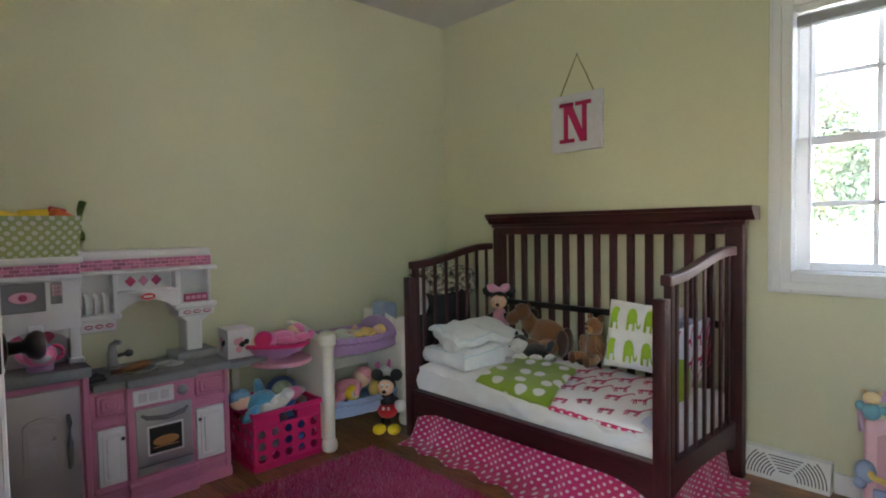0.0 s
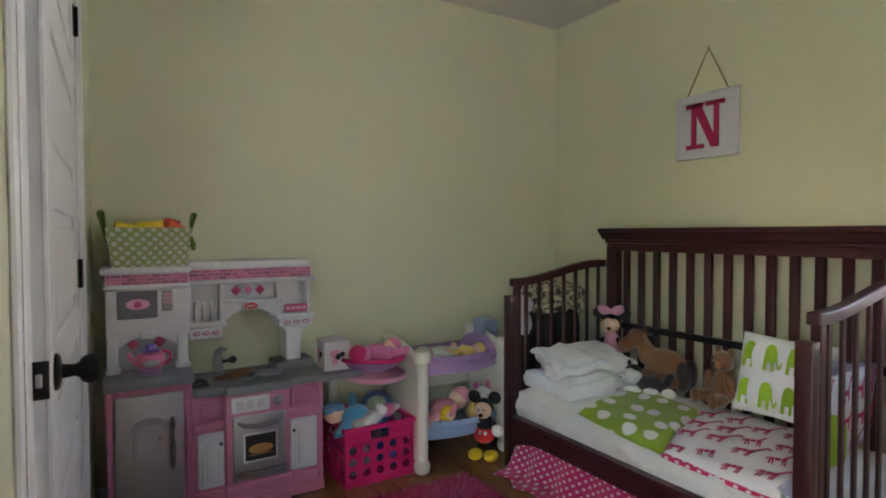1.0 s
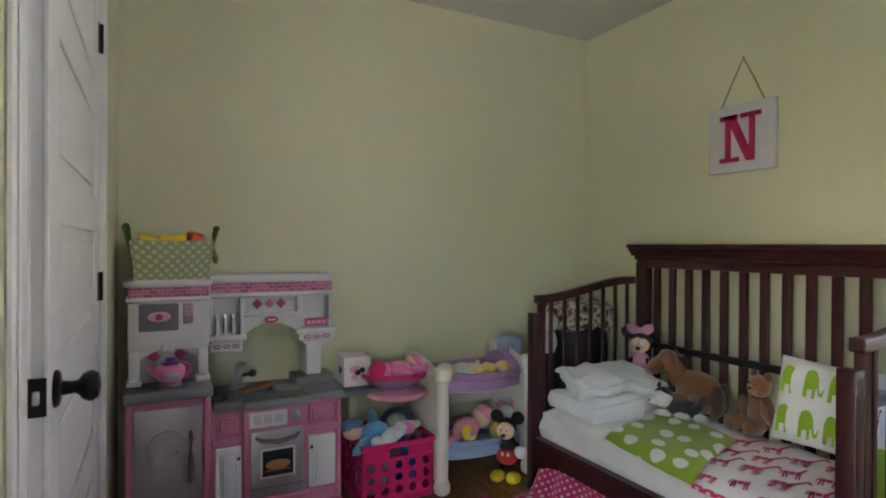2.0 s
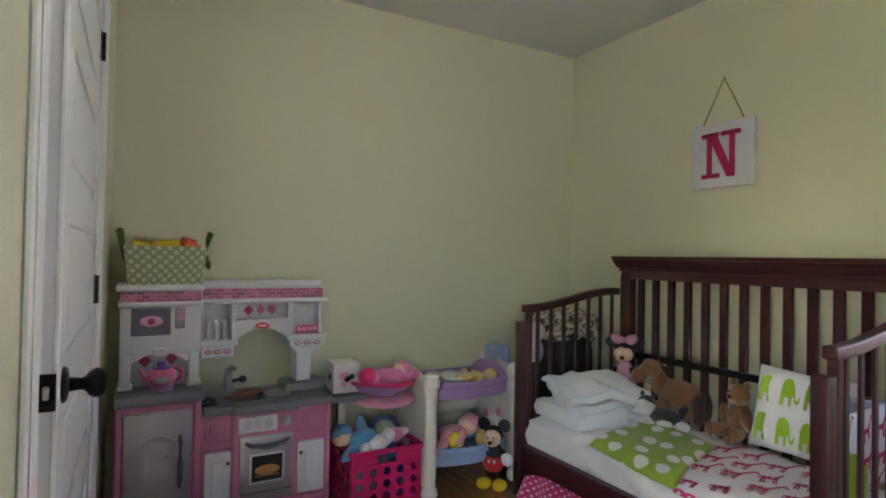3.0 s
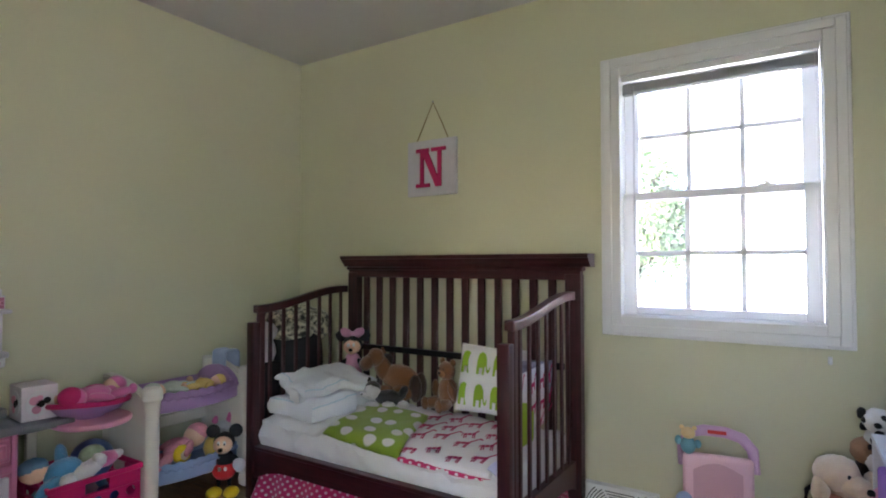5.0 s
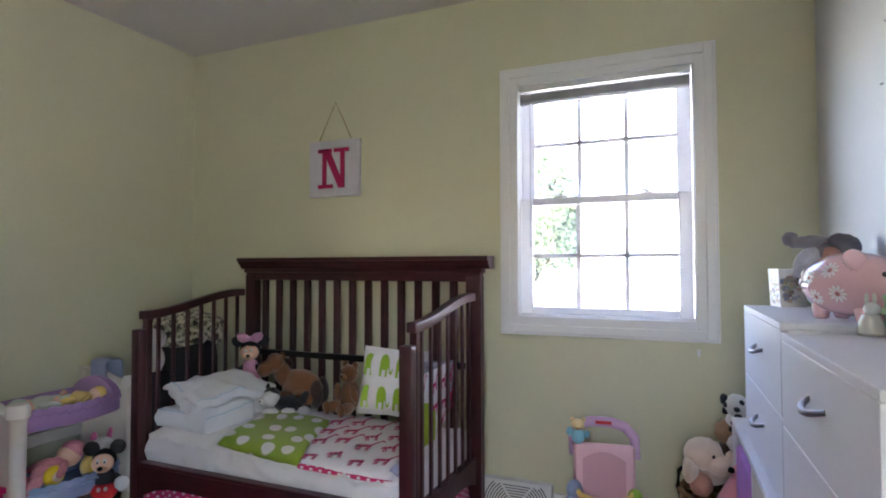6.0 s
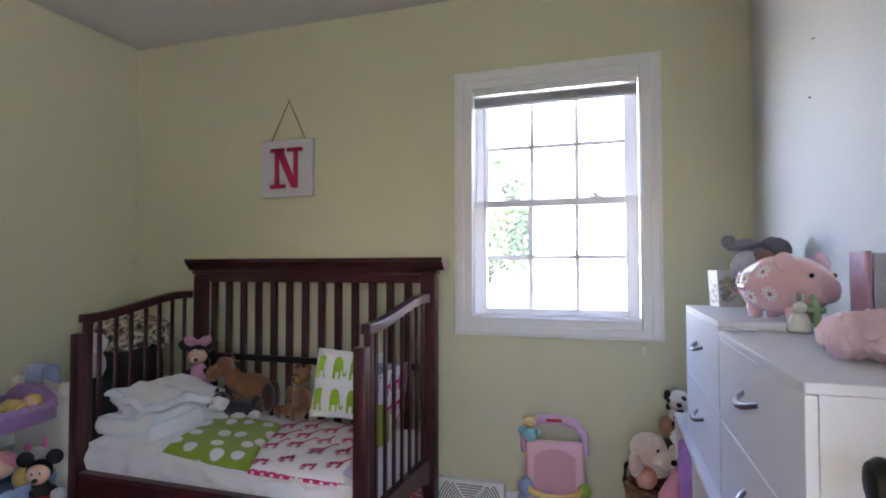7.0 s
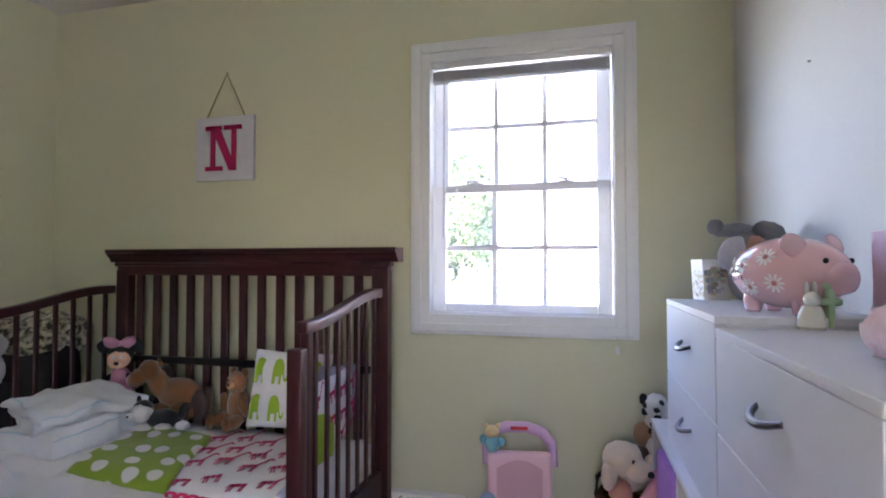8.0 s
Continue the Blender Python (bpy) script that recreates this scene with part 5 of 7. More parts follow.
def sheet_of(corners, name, material, nu=30, nv=30, lift=0.0, size=(0.4, 0.4), wave=0.012):
    """A soft panel between four corners (x, y), lying on the mattress."""
    a, b, c, d = [Vector(q) for q in corners]
    def where(u, v):
        p = a.lerp(b, u).lerp(d.lerp(c, u), v)
        w = wave * math.sin(u * 9 + 1) + 0.006 * noise.noise((u * 7, v * 7, 4))
        x, y = p.x + (w * v if v > 0.5 else w * (1 - v)), p.y
        e = min(u, 1 - u, v, 1 - v)
        return (x, y, fold_z(x, y) + lift - 0.015 * math.exp(-e / 0.03))
    bm = bm_new()
    cloth(bm, nu, nv, where, size)
    return bm


blanket = thing("folded_blanket", "folded child's blanket, lime with white ovals and pink giraffe print", "blanket")
P0, P1, P2, P3 = (2.155, 1.93), (2.585, 1.965), (2.545, 1.60), (2.14, 1.49)
ob = part("lime_panel", sheet_of((P0, P1, P2, P3), "lime_panel", LIME, size=(0.44, 0.4)), LIME, blanket, "lime green panel with white ovals")
so = ob.modifiers.new("thick", 'SOLIDIFY')
so.thickness = 0.012
Q0, Q1, Q2, Q3 = (2.14, 1.49), (2.545, 1.60), (2.56, 1.17), (2.16, 1.08)
ob = part("giraffe_panel", sheet_of((Q0, Q1, Q2, Q3), "giraffe_panel", PRINT, lift=0.001), PRINT, blanket, "white panel printed with pink giraffes")
so = ob.modifiers.new("thick", 'SOLIDIFY')
so.thickness = 0.012
bm = bm_new()
def hem_at(u, v):
    p = Vector(Q0).lerp(Vector(Q3), u)
    ang = v * math.pi
    return (p.x + 0.016 - 0.014 * math.sin(ang), p.y, MZ - sag(p.x, p.y) - 0.036 + 0.011 * (1 + math.cos(ang)))
cloth(bm, 30, 8, hem_at, (0.36, 0.04))
part("hem", bm, HEMDOT, blanket, "fuchsia hem with white dots")


def giraffe(bm, m):
    """A flat giraffe outline out of small plates, in x and y, about 0.1 long."""
    for q in ([(-0.03, -0.002), (-0.015, -0.002), (-0.015, 0.019), (-0.028, 0.016)], [(-0.0125, -0.002), (0.003, 0.0), (0.003, 0.021), (-0.0125, 0.0195)], [(0.0055, 0.0), (0.021, 0.003), (0.021, 0.022), (0.0055, 0.0215)],
              [(-0.029, -0.036), (-0.024, -0.036), (-0.023, -0.003), (-0.029, -0.003)], [(-0.019, -0.034), (-0.0145, -0.034), (-0.015, -0.003), (-0.02, -0.003)], [(0.008, -0.034), (0.0125, -0.034), (0.013, -0.001), (0.008, -0.001)], [(0.016, -0.036), (0.021, -0.036), (0.02, 0.002), (0.015, 0.002)],
              [(0.011, 0.023), (0.021, 0.023), (0.031, 0.041), (0.0225, 0.043)], [(0.0235, 0.046), (0.032, 0.044), (0.043, 0.064), (0.037, 0.068)], [(0.037, 0.07), (0.044, 0.065), (0.058, 0.058), (0.061, 0.063), (0.045, 0.077)], [(-0.034, 0.017), (-0.03, 0.017), (-0.036, -0.01), (-0.039, -0.01)]):
        prism(bm, q, 0, 0.0012, "z", m)


def spread(bm, corners, nu, nv, shape, scale, turn, lift):
    a, b, c, d = [Vector(q) for q in corners]
    for i in range(nu):
        for j in range(nv):
            u, v = (i + 0.5 + 0.25 * (j % 2) - 0.12) / nu, (j + 0.5) / nv
            p = a.lerp(b, u).lerp(d.lerp(c, u), v)
            shape(bm, Matrix.Translation((p.x, p.y, fold_z(p.x, p.y) + lift)) @ pose(0, 0, 0, 0, 0, turn + 9 * math.sin(i * 2.1 + j * 1.7)) @ Matrix.Diagonal((scale * 1.12, scale * 1.3, 1, 1)))


bm = bm_new()
spread(bm, (Q0, Q1, Q2, Q3), 4, 4, giraffe, 0.9, -74, 0.009)
part("giraffe_print", bm, FUCH, blanket, "fuchsia giraffe print", smooth=False)
bm = bm_new()
def corner_at(u, v):
    p = Vector((2.18, 1.06)).lerp(Vector((2.36, 1.07)), u)
    return (p.x + 0.02 * v, p.y + 0.07 * v, MZ - sag(p.x, p.y) + 0.012 - 0.012 * abs(2 * v - 1) + 0.004 * math.sin(u * 8))
cloth(bm, 12, 8, corner_at)
ob = part("lining_corner", bm, mat("pale_lavender_cotton", srgb(196, 196, 222), 0.92, 0.05, 20, 0.3, 150), blanket, "turned-up pale lining corner")
so = ob.modifiers.new("thick", 'SOLIDIFY')
so.thickness = 0.006

# white folded quilts at the head end
QUILT = mat("white_quilted_cotton", (0.75, 0.76, 0.77), 0.95, 0.05, 12, 0.7, 60, sheen=0.3)
PIPE = mat("pale_blue_edging", srgb(192, 210, 218), 0.9, 0.06, 30)
def quilt(name, cx, cy, z0, lx, ly, ts, tilt, turn, label, droop, seed):
    """A soft quilt folded on itself: layers with plump rolled edges, wrinkles and a wavy outline."""
    th = thing(name, label, "quilt", "folded quilts", at=pose(cx, cy, z0, tilt, 0, turn))
    base = 0.0
    for k, t in enumerate(ts):
        ox, oy = 0.016 * math.sin(seed + 2.3 * k), 0.012 * math.cos(seed + 1.7 * k)
        sx, sy = 1 - 0.05 * k * (0.5 + 0.5 * math.sin(seed * 3 + k)), 1 - 0.04 * k
        def at(u, v, s, k=k, t=t, base=base):
            x, y = (u - 0.5) * lx * sx, (v - 0.5) * ly * sy
            e = max(0, min(u * lx, (1 - u) * lx, v * ly, (1 - v) * ly))
            q = min(1, e / (0.5 * t))
            r = math.sqrt(max(0, 1 - (1 - q) ** 2))
            ridge = abs(noise.noise((x * 5 + y * 9, y * 4 - x * 7, seed + k)))
            soft = 0.026 * noise.noise((x * 6 + 3 * k, y * 6, seed)) - 0.024 * ridge + 0.006 * noise.noise((x * 17, y * 17, seed + k)) + 0.0025 * noise.noise((x * 50, y * 50, seed + k))
            sink = droop * ((x / lx * 2) ** 4 + (y / ly * 2) ** 4) * (0.4 + 0.6 * k)
            w = 0.05 * noise.noise((x * 5, y * 5, seed + 3 * k)) + 0.016 * noise.noise((x * 16, y * 16, seed + 5 * k))
            return (x + ox + w, y + oy - w, max(0.001 if k == 0 and s < 0 else -1, base + t * 0.5 - sink + s * (t * 0.56) * r + soft))
        bm = bm_new()
        for s in (1, -1):
            cloth(bm, 60, 48, lambda u, v: at(0.5 - 0.5 * math.cos(math.pi * u), 0.5 - 0.5 * math.cos(math.pi * v), s), (lx, ly))
        bmesh.ops.remove_doubles(bm, verts=bm.verts, dist=1e-4)
        part("fold", bm, QUILT, th)
        if k == len(ts) - 1:
            bm = bm_new()
            for a, b in (((0.02, 0.03), (0.62, 0.08)), ((0.03, 0.5), (0.03, 0.98))):
                tube(bm, [Vector(at(a[0] + (b[0] - a[0]) * i / 40, a[1] + (b[1] - a[1]) * i / 40, 1)) for i in range(41)], 0.0032, 6)
            part("edging", bm, PIPE, th, "pale blue bound edging")
        base += t * 0.93
    return th
quilt("folded_quilt", 2.425, 2.165, MZ - 0.03, 0.46, 0.30, (0.105,), 3, -4, "thick white quilt folded flat on the mattress", 0.012, 2.0)
quilt("folded_quilt", 2.42, 2.185, MZ + 0.072, 0.43, 0.28, (0.07, 0.032), 11, -9, "white quilt with pale blue edging folded on another", 0.018, 7.0)


def pillow_mesh(w, h, t):
    bm = bm_new()
    for s in (1, -1):
        def face(u, v):
            x, z = (u - 0.5) * w, (v - 0.5) * h
            e = (1 - abs(2 * u - 1) ** 3) * (1 - abs(2 * v - 1) ** 3)
            pin = 1 - 0.05 * (1 - abs(2 * u - 1)) * abs(2 * v - 1) ** 2
            return (x * (1 - 0.04 * (1 - abs(2 * v - 1))), s * t * 0.5 * max(0, e) ** 0.6 + 0.003 * noise.noise((x * 20, z * 20, s)), z * pin)
        cloth(bm, 26, 26, face, (w, h))
    bmesh.ops.remove_doubles(bm, verts=bm.verts, dist=1e-4)
    return bm


def elephant(bm, m):
    """A flat elephant outline, about 0.07 high, in x and z."""
    body = [(-0.03, -0.03), (-0.03, 0.01), (-0.022, 0.028), (-0.004, 0.034), (0.014, 0.03), (0.026, 0.016), (0.03, -0.004), (0.036, -0.018), (0.044, -0.016), (0.046, -0.008), (0.051, -0.008), (0.05, -0.022), (0.04, -0.028), (0.03, -0.022), (0.024, -0.008), (0.018, -0.01), (0.018, -0.034), (0.006, -0.034), (0.006, -0.014), (-0.014, -0.014), (-0.014, -0.034), (-0.028, -0.034)]
    prism(bm, body, -0.0006, 0.0006, "y", m @ Matrix.Diagonal((0.8, 1, 1.55, 1)))


def print_on(rows, cols, w, h, t, shape, scale, material, name, parent):
    bm = bm_new()
    for i in range(cols):
        for j in range(rows):
            u, v = (i + 0.5) / cols, (j + 0.5) / rows
            e = (1 - abs(2 * u - 1) ** 3) * (1 - abs(2 * v - 1) ** 3)
            shape(bm, Matrix.Translation(((u - 0.5) * w * 0.95, -t * 0.5 * e ** 0.6 - 0.004, (v - 0.5) * h * 0.93)) @ pose(0, 0, 0, 10 * (0.5 - v) * 2, 0, -14 * (u - 0.5) * 2) @ Matrix.Scale(scale, 4))
    return part(name, bm, material, parent, smooth=False)


pw, ph, pt = 0.34, 0.32, 0.09
pil = thing("throw_pillow", "white square pillow printed with lime green elephants", "pillow", at=pose(2.685, 1.347, MZ + 0.165, -11, 3, -82))
part("cushion", pillow_mesh(pw, ph, pt), PRINT, pil)
print_on(2, 4, pw, ph, pt, elephant, 1.0, LGRN, "elephant_print", pil)


def giraffe_up(bm, m):
    giraffe(bm, m @ pose(0, 0, 0, 90, 0, 0))


pil2 = thing("throw_pillow", "white pillow printed with fuchsia giraffes, leaning on the rails", "pillow", at=pose(2.47, 1.065, MZ + 0.145, 6, -4, -4))
part("cushion", pillow_mesh(0.32, 0.28, 0.09), PRINT, pil2)
print_on(3, 4, 0.32, 0.28, 0.09, giraffe_up, 0.75, FUCH, "giraffe_print", pil2)
pil3 = thing("throw_pillow", "folded patterned blue and white pillow in the corner", "pillow", at=pose(2.64, 1.115, MZ + 0.15, 4, 5, -20))
part("cushion", pillow_mesh(0.22, 0.28, 0.06), mat("blue_patterned_cotton", srgb(150, 150, 165), 0.92, 0.8, 45, 0.3, 160), pil3)
pil4 = thing("throw_pillow", "folded lime green cotton pillow beside the rails", "pillow", at=pose(2.36, 1.035, MZ + 0.085, 0, 0, 2))
part("cushion", pillow_mesh(0.2, 0.18, 0.04), LGRN, pil4)
# plush row along the back rail
plush("plush_mouse", "seated plush mouse doll with a pink bow and dress", "soft toy", [
    ((0, 0, 0.045), (0.05, 0.045, 0.045), 1), ((0, 0, 0.10), (0.042, 0.036, 0.05), 1), ((0, 0, 0.19), (0.048, 0.046, 0.046), 0), ((0, -0.024, 0.182), (0.043, 0.03, 0.038), 2), ((0, -0.05, 0.168), (0.026, 0.02, 0.018), 2), ((0, -0.068, 0.172), (0.009, 0.008, 0.008), 0),
    ((-0.032, -0.008, 0.25), (0.032, 0.014, 0.022), 1, (0, 28, 0)), ((0.032, -0.008, 0.25), (0.032, 0.014, 0.022), 1, (0, -28, 0)), ((0, -0.014, 0.245), (0.012, 0.012, 0.012), 1),
    ((-0.058, 0.012, 0.232), (0.03, 0.01, 0.03), 0), ((0.058, 0.012, 0.232), (0.03, 0.01, 0.03), 0), ((-0.014, -0.052, 0.194), (0.007, 0.004, 0.011), 3), ((0.014, -0.052, 0.194), (0.007, 0.004, 0.011), 3),
    ((-0.05, -0.02, 0.09), (0.013, 0.013, 0.04), 0, (0, 35, 0)), ((0.05, -0.02, 0.09), (0.013, 0.013, 0.04), 0, (0, -35, 0)),
    ((-0.035, -0.06, 0.025), (0.018, 0.04, 0.018), 0), ((0.035, -0.06, 0.025), (0.018, 0.04, 0.018), 0)],
    pose(2.685, 2.222, MZ + 0.06, 0, 0, -56) @ Matrix.Scale(1.1, 4), "", [BLK, mat("pale_rose_plush", srgb(212, 150, 178), 0.95, 0.1, 40, 0.6, 220, sheen=0.4), SKIN, WHITEP])
plush("plush_moose", "large brown plush horse with dark legs lying down", "soft toy", [
    ((0, 0, 0.085), (0.115, 0.06, 0.065), 0, (0, 5, 0)), ((-0.10, -0.02, 0.13), (0.045, 0.042, 0.06), 0, (0, -30, 0)), ((-0.125, -0.05, 0.18), (0.046, 0.042, 0.042), 0), ((-0.16, -0.085, 0.155), (0.042, 0.034, 0.032), 0, (0, -25, 20)), ((-0.115, 0.0, 0.205), (0.012, 0.008, 0.018), 0),
    ((-0.12, 0.02, 0.185), (0.016, 0.01, 0.022), 0), ((-0.09, 0.01, 0.165), (0.03, 0.022, 0.03), 1), ((0.105, -0.03, 0.055), (0.035, 0.03, 0.06), 1), ((0.11, 0.02, 0.06), (0.03, 0.03, 0.06), 1), ((-0.06, -0.055, 0.03), (0.06, 0.025, 0.03), 0), ((0.04, -0.05, 0.035), (0.06, 0.03, 0.035), 0)],
    pose(2.70, 1.895, MZ + 0.012, 0, 0, -86) @ Matrix.Diagonal((1.02, 0.95, 1.16, 1)), "", [BROWN, DBROWN])
plush("plush_dog", "small black and white plush husky lying on the sheet", "soft toy", [
    ((0, 0, 0.035), (0.065, 0.035, 0.034), 0), ((-0.07, -0.02, 0.062), (0.036, 0.034, 0.034), 1), ((-0.07, -0.01, 0.078), (0.034, 0.03, 0.026), 0), ((-0.092, -0.045, 0.055), (0.018, 0.018, 0.014), 1), ((-0.1, -0.06, 0.057), (0.006, 0.006, 0.005), 0),
    ((-0.092, 0.0, 0.103), (0.009, 0.006, 0.014), 0), ((-0.05, 0.0, 0.103), (0.009, 0.006, 0.014), 0), ((-0.05, -0.06, 0.016), (0.03, 0.015, 0.015), 1), ((0.02, -0.05, 0.016), (0.03, 0.016, 0.015), 1), ((0.065, 0.0, 0.06), (0.018, 0.016, 0.034), 0, (0, 30, 0)), ((0.08, -0.03, 0.018), (0.026, 0.018, 0.016), 1), ((-0.07, -0.05, 0.012), (0.02, 0.022, 0.012), 1)],
    pose(2.585, 1.885, MZ - 0.006, 0, 0, -74) @ Matrix.Scale(1.18, 4), "", [mat("charcoal_plush", srgb(42, 39, 41), 0.95, 0.4, 40, 0.8, 190, sheen=0.5), WHITEP])
plush("plush_bear", "brown plush teddy bear sitting against the slats", "soft toy", [
    ((0, 0, 0.075), (0.055, 0.05, 0.072), 0), ((0, -0.01, 0.175), (0.047, 0.045, 0.043), 0), ((0, -0.048, 0.165), (0.022, 0.02, 0.018), 1), ((0, -0.066, 0.17), (0.008, 0.006, 0.006), 2), ((-0.036, 0, 0.215), (0.018, 0.011, 0.018), 0), ((0.036, 0, 0.215), (0.018, 0.011, 0.018), 0),
    ((-0.06, -0.03, 0.085), (0.02, 0.022, 0.05), 0, (20, 15, 0)), ((0.06, -0.03, 0.085), (0.02, 0.022, 0.05), 0, (20, -15, 0)), ((-0.045, -0.075, 0.028), (0.027, 0.06, 0.027), 0, (0, 0, -12)), ((0.045, -0.075, 0.028), (0.027, 0.06, 0.027), 0, (0, 0, 12)), ((-0.05, -0.125, 0.03), (0.024, 0.014, 0.03), 0), ((0.05, -0.125, 0.03), (0.024, 0.014, 0.03), 0), ((-0.018, -0.05, 0.188), (0.005, 0.004, 0.005), 2), ((0.018, -0.05, 0.188), (0.005, 0.004, 0.005), 2)],
    pose(2.705, 1.605, MZ - 0.002, 0, 0, -106) @ Matrix.Diagonal((1.06, 0.85, 1.06, 1)), "", [BROWN, mat("tan_plush", srgb(170, 120, 75), 0.95, 0.15, 30, 0.8, 190, sheen=0.5), BLK])

# ---- dark bag behind the bed's end ----
hp = thing("floor_cushion", "round dark cushion chair with speckled shaggy fur top", "cushion")
bm = bm_new()
lathe(bm, [(0.14, 0.0), (0.17, 0.05), (0.18, 0.3), (0.18, 0.6), (0.17, 0.70), (0.12, 0.75), (0.02, 0.76)], (2.61, 2.63, 0), 28)
part("body", bm, BLK, hp, "black cloth body")
FUR = mat("speckled_fur", srgb(160, 156, 132), 0.95, 0.95, 38, 1.0, 90, sheen=0.4)
for nd in FUR.node_tree.nodes:
    if nd.bl_idname == "ShaderNodeMix":
        tuft = FUR.node_tree.nodes.new("ShaderNodeMapRange")
        tuft.inputs["From Min"].default_value, tuft.inputs["From Max"].default_value = 0.4, 0.6
        FUR.node_tree.links.new(nd.inputs["Factor"].links[0].from_socket, tuft.inputs["Value"])
        FUR.node_tree.links.new(tuft.outputs[0], nd.inputs["Factor"])

bm = bm_new()
tube(bm, [(2.63 + 0.14 * math.cos(a), 2.63 + 0.14 * math.sin(a), 0.775 + 0.02 * math.sin(3 * a)) for a in np.linspace(0, math.tau, 33)], 0.075, 14)
ball(bm, (2.61, 2.63, 0.80), (0.16, 0.16, 0.06))
for v in bm.verts:
    v.co += Vector((noise.noise(v.co * 45), noise.noise(v.co * 45 + Vector((7, 0, 0))), noise.noise(v.co * 45 + Vector((0, 9, 0))))) * 0.022
part("fur_top", bm, FUR, hp, "speckled fur top")
plush("plush_lamb", "small white plush toy propped behind the bed's end", "soft toy", [((0, 0, 0), (0.035, 0.035, 0.05), 0), ((0, -0.005, 0.07), (0.036, 0.034, 0.034), 0), ((-0.03, 0, 0.09), (0.014, 0.01, 0.02), 0)], pose(2.285, 2.462, 0.668) @ Matrix.Scale(1.45, 4), "", [WHITEP])
bm = bm_new()
box(bm, 2.235, 2.41, 0.0, 2.34, 2.50, 0.615, 0.01, 2)
solid("storage_bin", bm, BLK, "narrow dark bin standing behind the bed's end", "bin")

# ---- sign on the east wall ----
SLATE = mat("whitewashed_board", srgb(204, 202, 208), 0.7, 0.1, 25, 0.3, 60)
sign = thing("wall_sign", "whitewashed square wooden sign with a pink letter, hung by twine", "sign")
bm = bm_new()
box(bm, E_ - 0.022, 1.662, 1.502, E_ - 0.002, 1.985, 1.812, 0.002)
part("board", bm, SLATE, sign)
lb = bm_new()
LA, LB, LH = -0.098, 0.098, 0.108   # the letter's sides and half its height
for q in ([(-0.07, -LH), (-0.046, -LH), (-0.046, LH), (-0.07, LH)], [(0.046, -LH), (0.07, -LH), (0.07, LH), (0.046, LH)],
          [(-0.07, LH), (-0.026, LH), (0.07, -LH), (0.034, -LH)],
          [(LA, LH - 0.02), (-0.012, LH - 0.02), (-0.012, LH), (LA, LH)], [(LA, -LH), (-0.006, -LH), (-0.006, -LH + 0.02), (LA, -LH + 0.02)], [(0.004, LH - 0.02), (LB, LH - 0.02), (LB, LH), (0.004, LH)]):
    prism(lb, q, -0.004 - 0.0003 * len(lb.faces) / 6, 0.004, "z")
lb.transform(Matrix.Translation((E_ - 0.027, 1.824, 1.657)) @ Matrix(((0, 0, -1, 0), (-1, 0, 0, 0), (0, 1, 0, 0), (0, 0, 0, 1))))
part("letter", lb, FUCH, sign, "fuchsia wooden letter N", smooth=False)
TWINE = mat("jute_twine", srgb(150, 132, 92), 0.9, 0.3, 200, 0.5, 400)
bm = bm_new()
tube(bm, [(E_ - 0.012, 1.93, 1.806), (E_ - 0.008, 1.875, 1.92), (E_ - 0.006, 1.823, 2.024), (E_ - 0.008, 1.77, 1.92), (E_ - 0.012, 1.715, 1.806)], 0.0032, 6)
part("twine", bm, TWINE, sign)
bm = bm_new()
rod(bm, (E_ - 0.001, 1.823, 2.026), (E_ - 0.012, 1.823, 2.029), 0.004)
part("nail", bm, STEEL, sign)

# ---- toy walker by the window ----
wk = thing("push_walker", "pink plastic push walker with lilac handle and small figures", "toy walker", at=pose(2.68, 0.385, 0, 0, 0, -82) @ Matrix.Diagonal((0.93, 1, 0.9, 1)))
WPINK = mat("soft_pink_plastic", srgb(228, 186, 196), 0.45, 0.04, 12)
# local x across, y away from the room's middle, z up
bm = bm_new()
box(bm, -0.13, -0.02, 0.1, 0.13, 0.02, 0.445, 0.03, 3)
fr_ = part("seat_back", bm, WPINK, wk, "pale pink seat back")
bm = bm_new()
prism(bm, [(-0.09, 0.17)] + [(-0.09 + 0.18 * k / 12, 0.38 + 0.035 * math.sin(math.pi * k / 12)) for k in range(13)] + [(0.09, 0.17)], -0.024, -0.016, "y")
part("inset", bm, mat("rosy_plastic", srgb(206, 160, 170), 0.45, 0.05, 12), fr_)
bm = bm_new()
tube(bm, [(-0.135, 0.02, 0.38), (-0.138, 0.035, 0.46), (-0.11, 0.045, 0.51), (-0.05, 0.05, 0.528), (0.03, 0.05, 0.528), (0.09, 0.045, 0.512), (0.128, 0.035, 0.47), (0.138, 0.02, 0.38)], [0.013, 0.014, 0.016, 0.018, 0.018, 0.018, 0.018, 0.015], 10, 1.3)
hn = part("handle", bm, mat("pale_lilac_plastic", srgb(212, 172, 208), 0.45, 0.05, 12), wk, "pale lilac arched handle")
bm = bm_new()
box(bm, -0.035, 0.028, 0.521, 0.035, 0.034, 0.536, 0.002)
part("label_plate", bm, RED, hn)
bm = bm_new()
tube(bm, [(-0.12, -0.03, 0.255), (-0.1, -0.065, 0.235), (-0.04, -0.085, 0.225), (0.04, -0.085, 0.225), (0.1, -0.065, 0.235), (0.12, -0.03, 0.255)], 0.012, 8)
box(bm, -0.018, -0.095, 0.1, 0.018, -0.075, 0.2, 0.006)
part("safety_bar", bm, mat("pale_yellow_plastic", srgb(232, 208, 120), 0.45, 0.05, 12), wk, "yellow safety bar")
bm = bm_new()
ball(bm, (-0.125, -0.03, 0.24), (0.035, 0.03, 0.045))
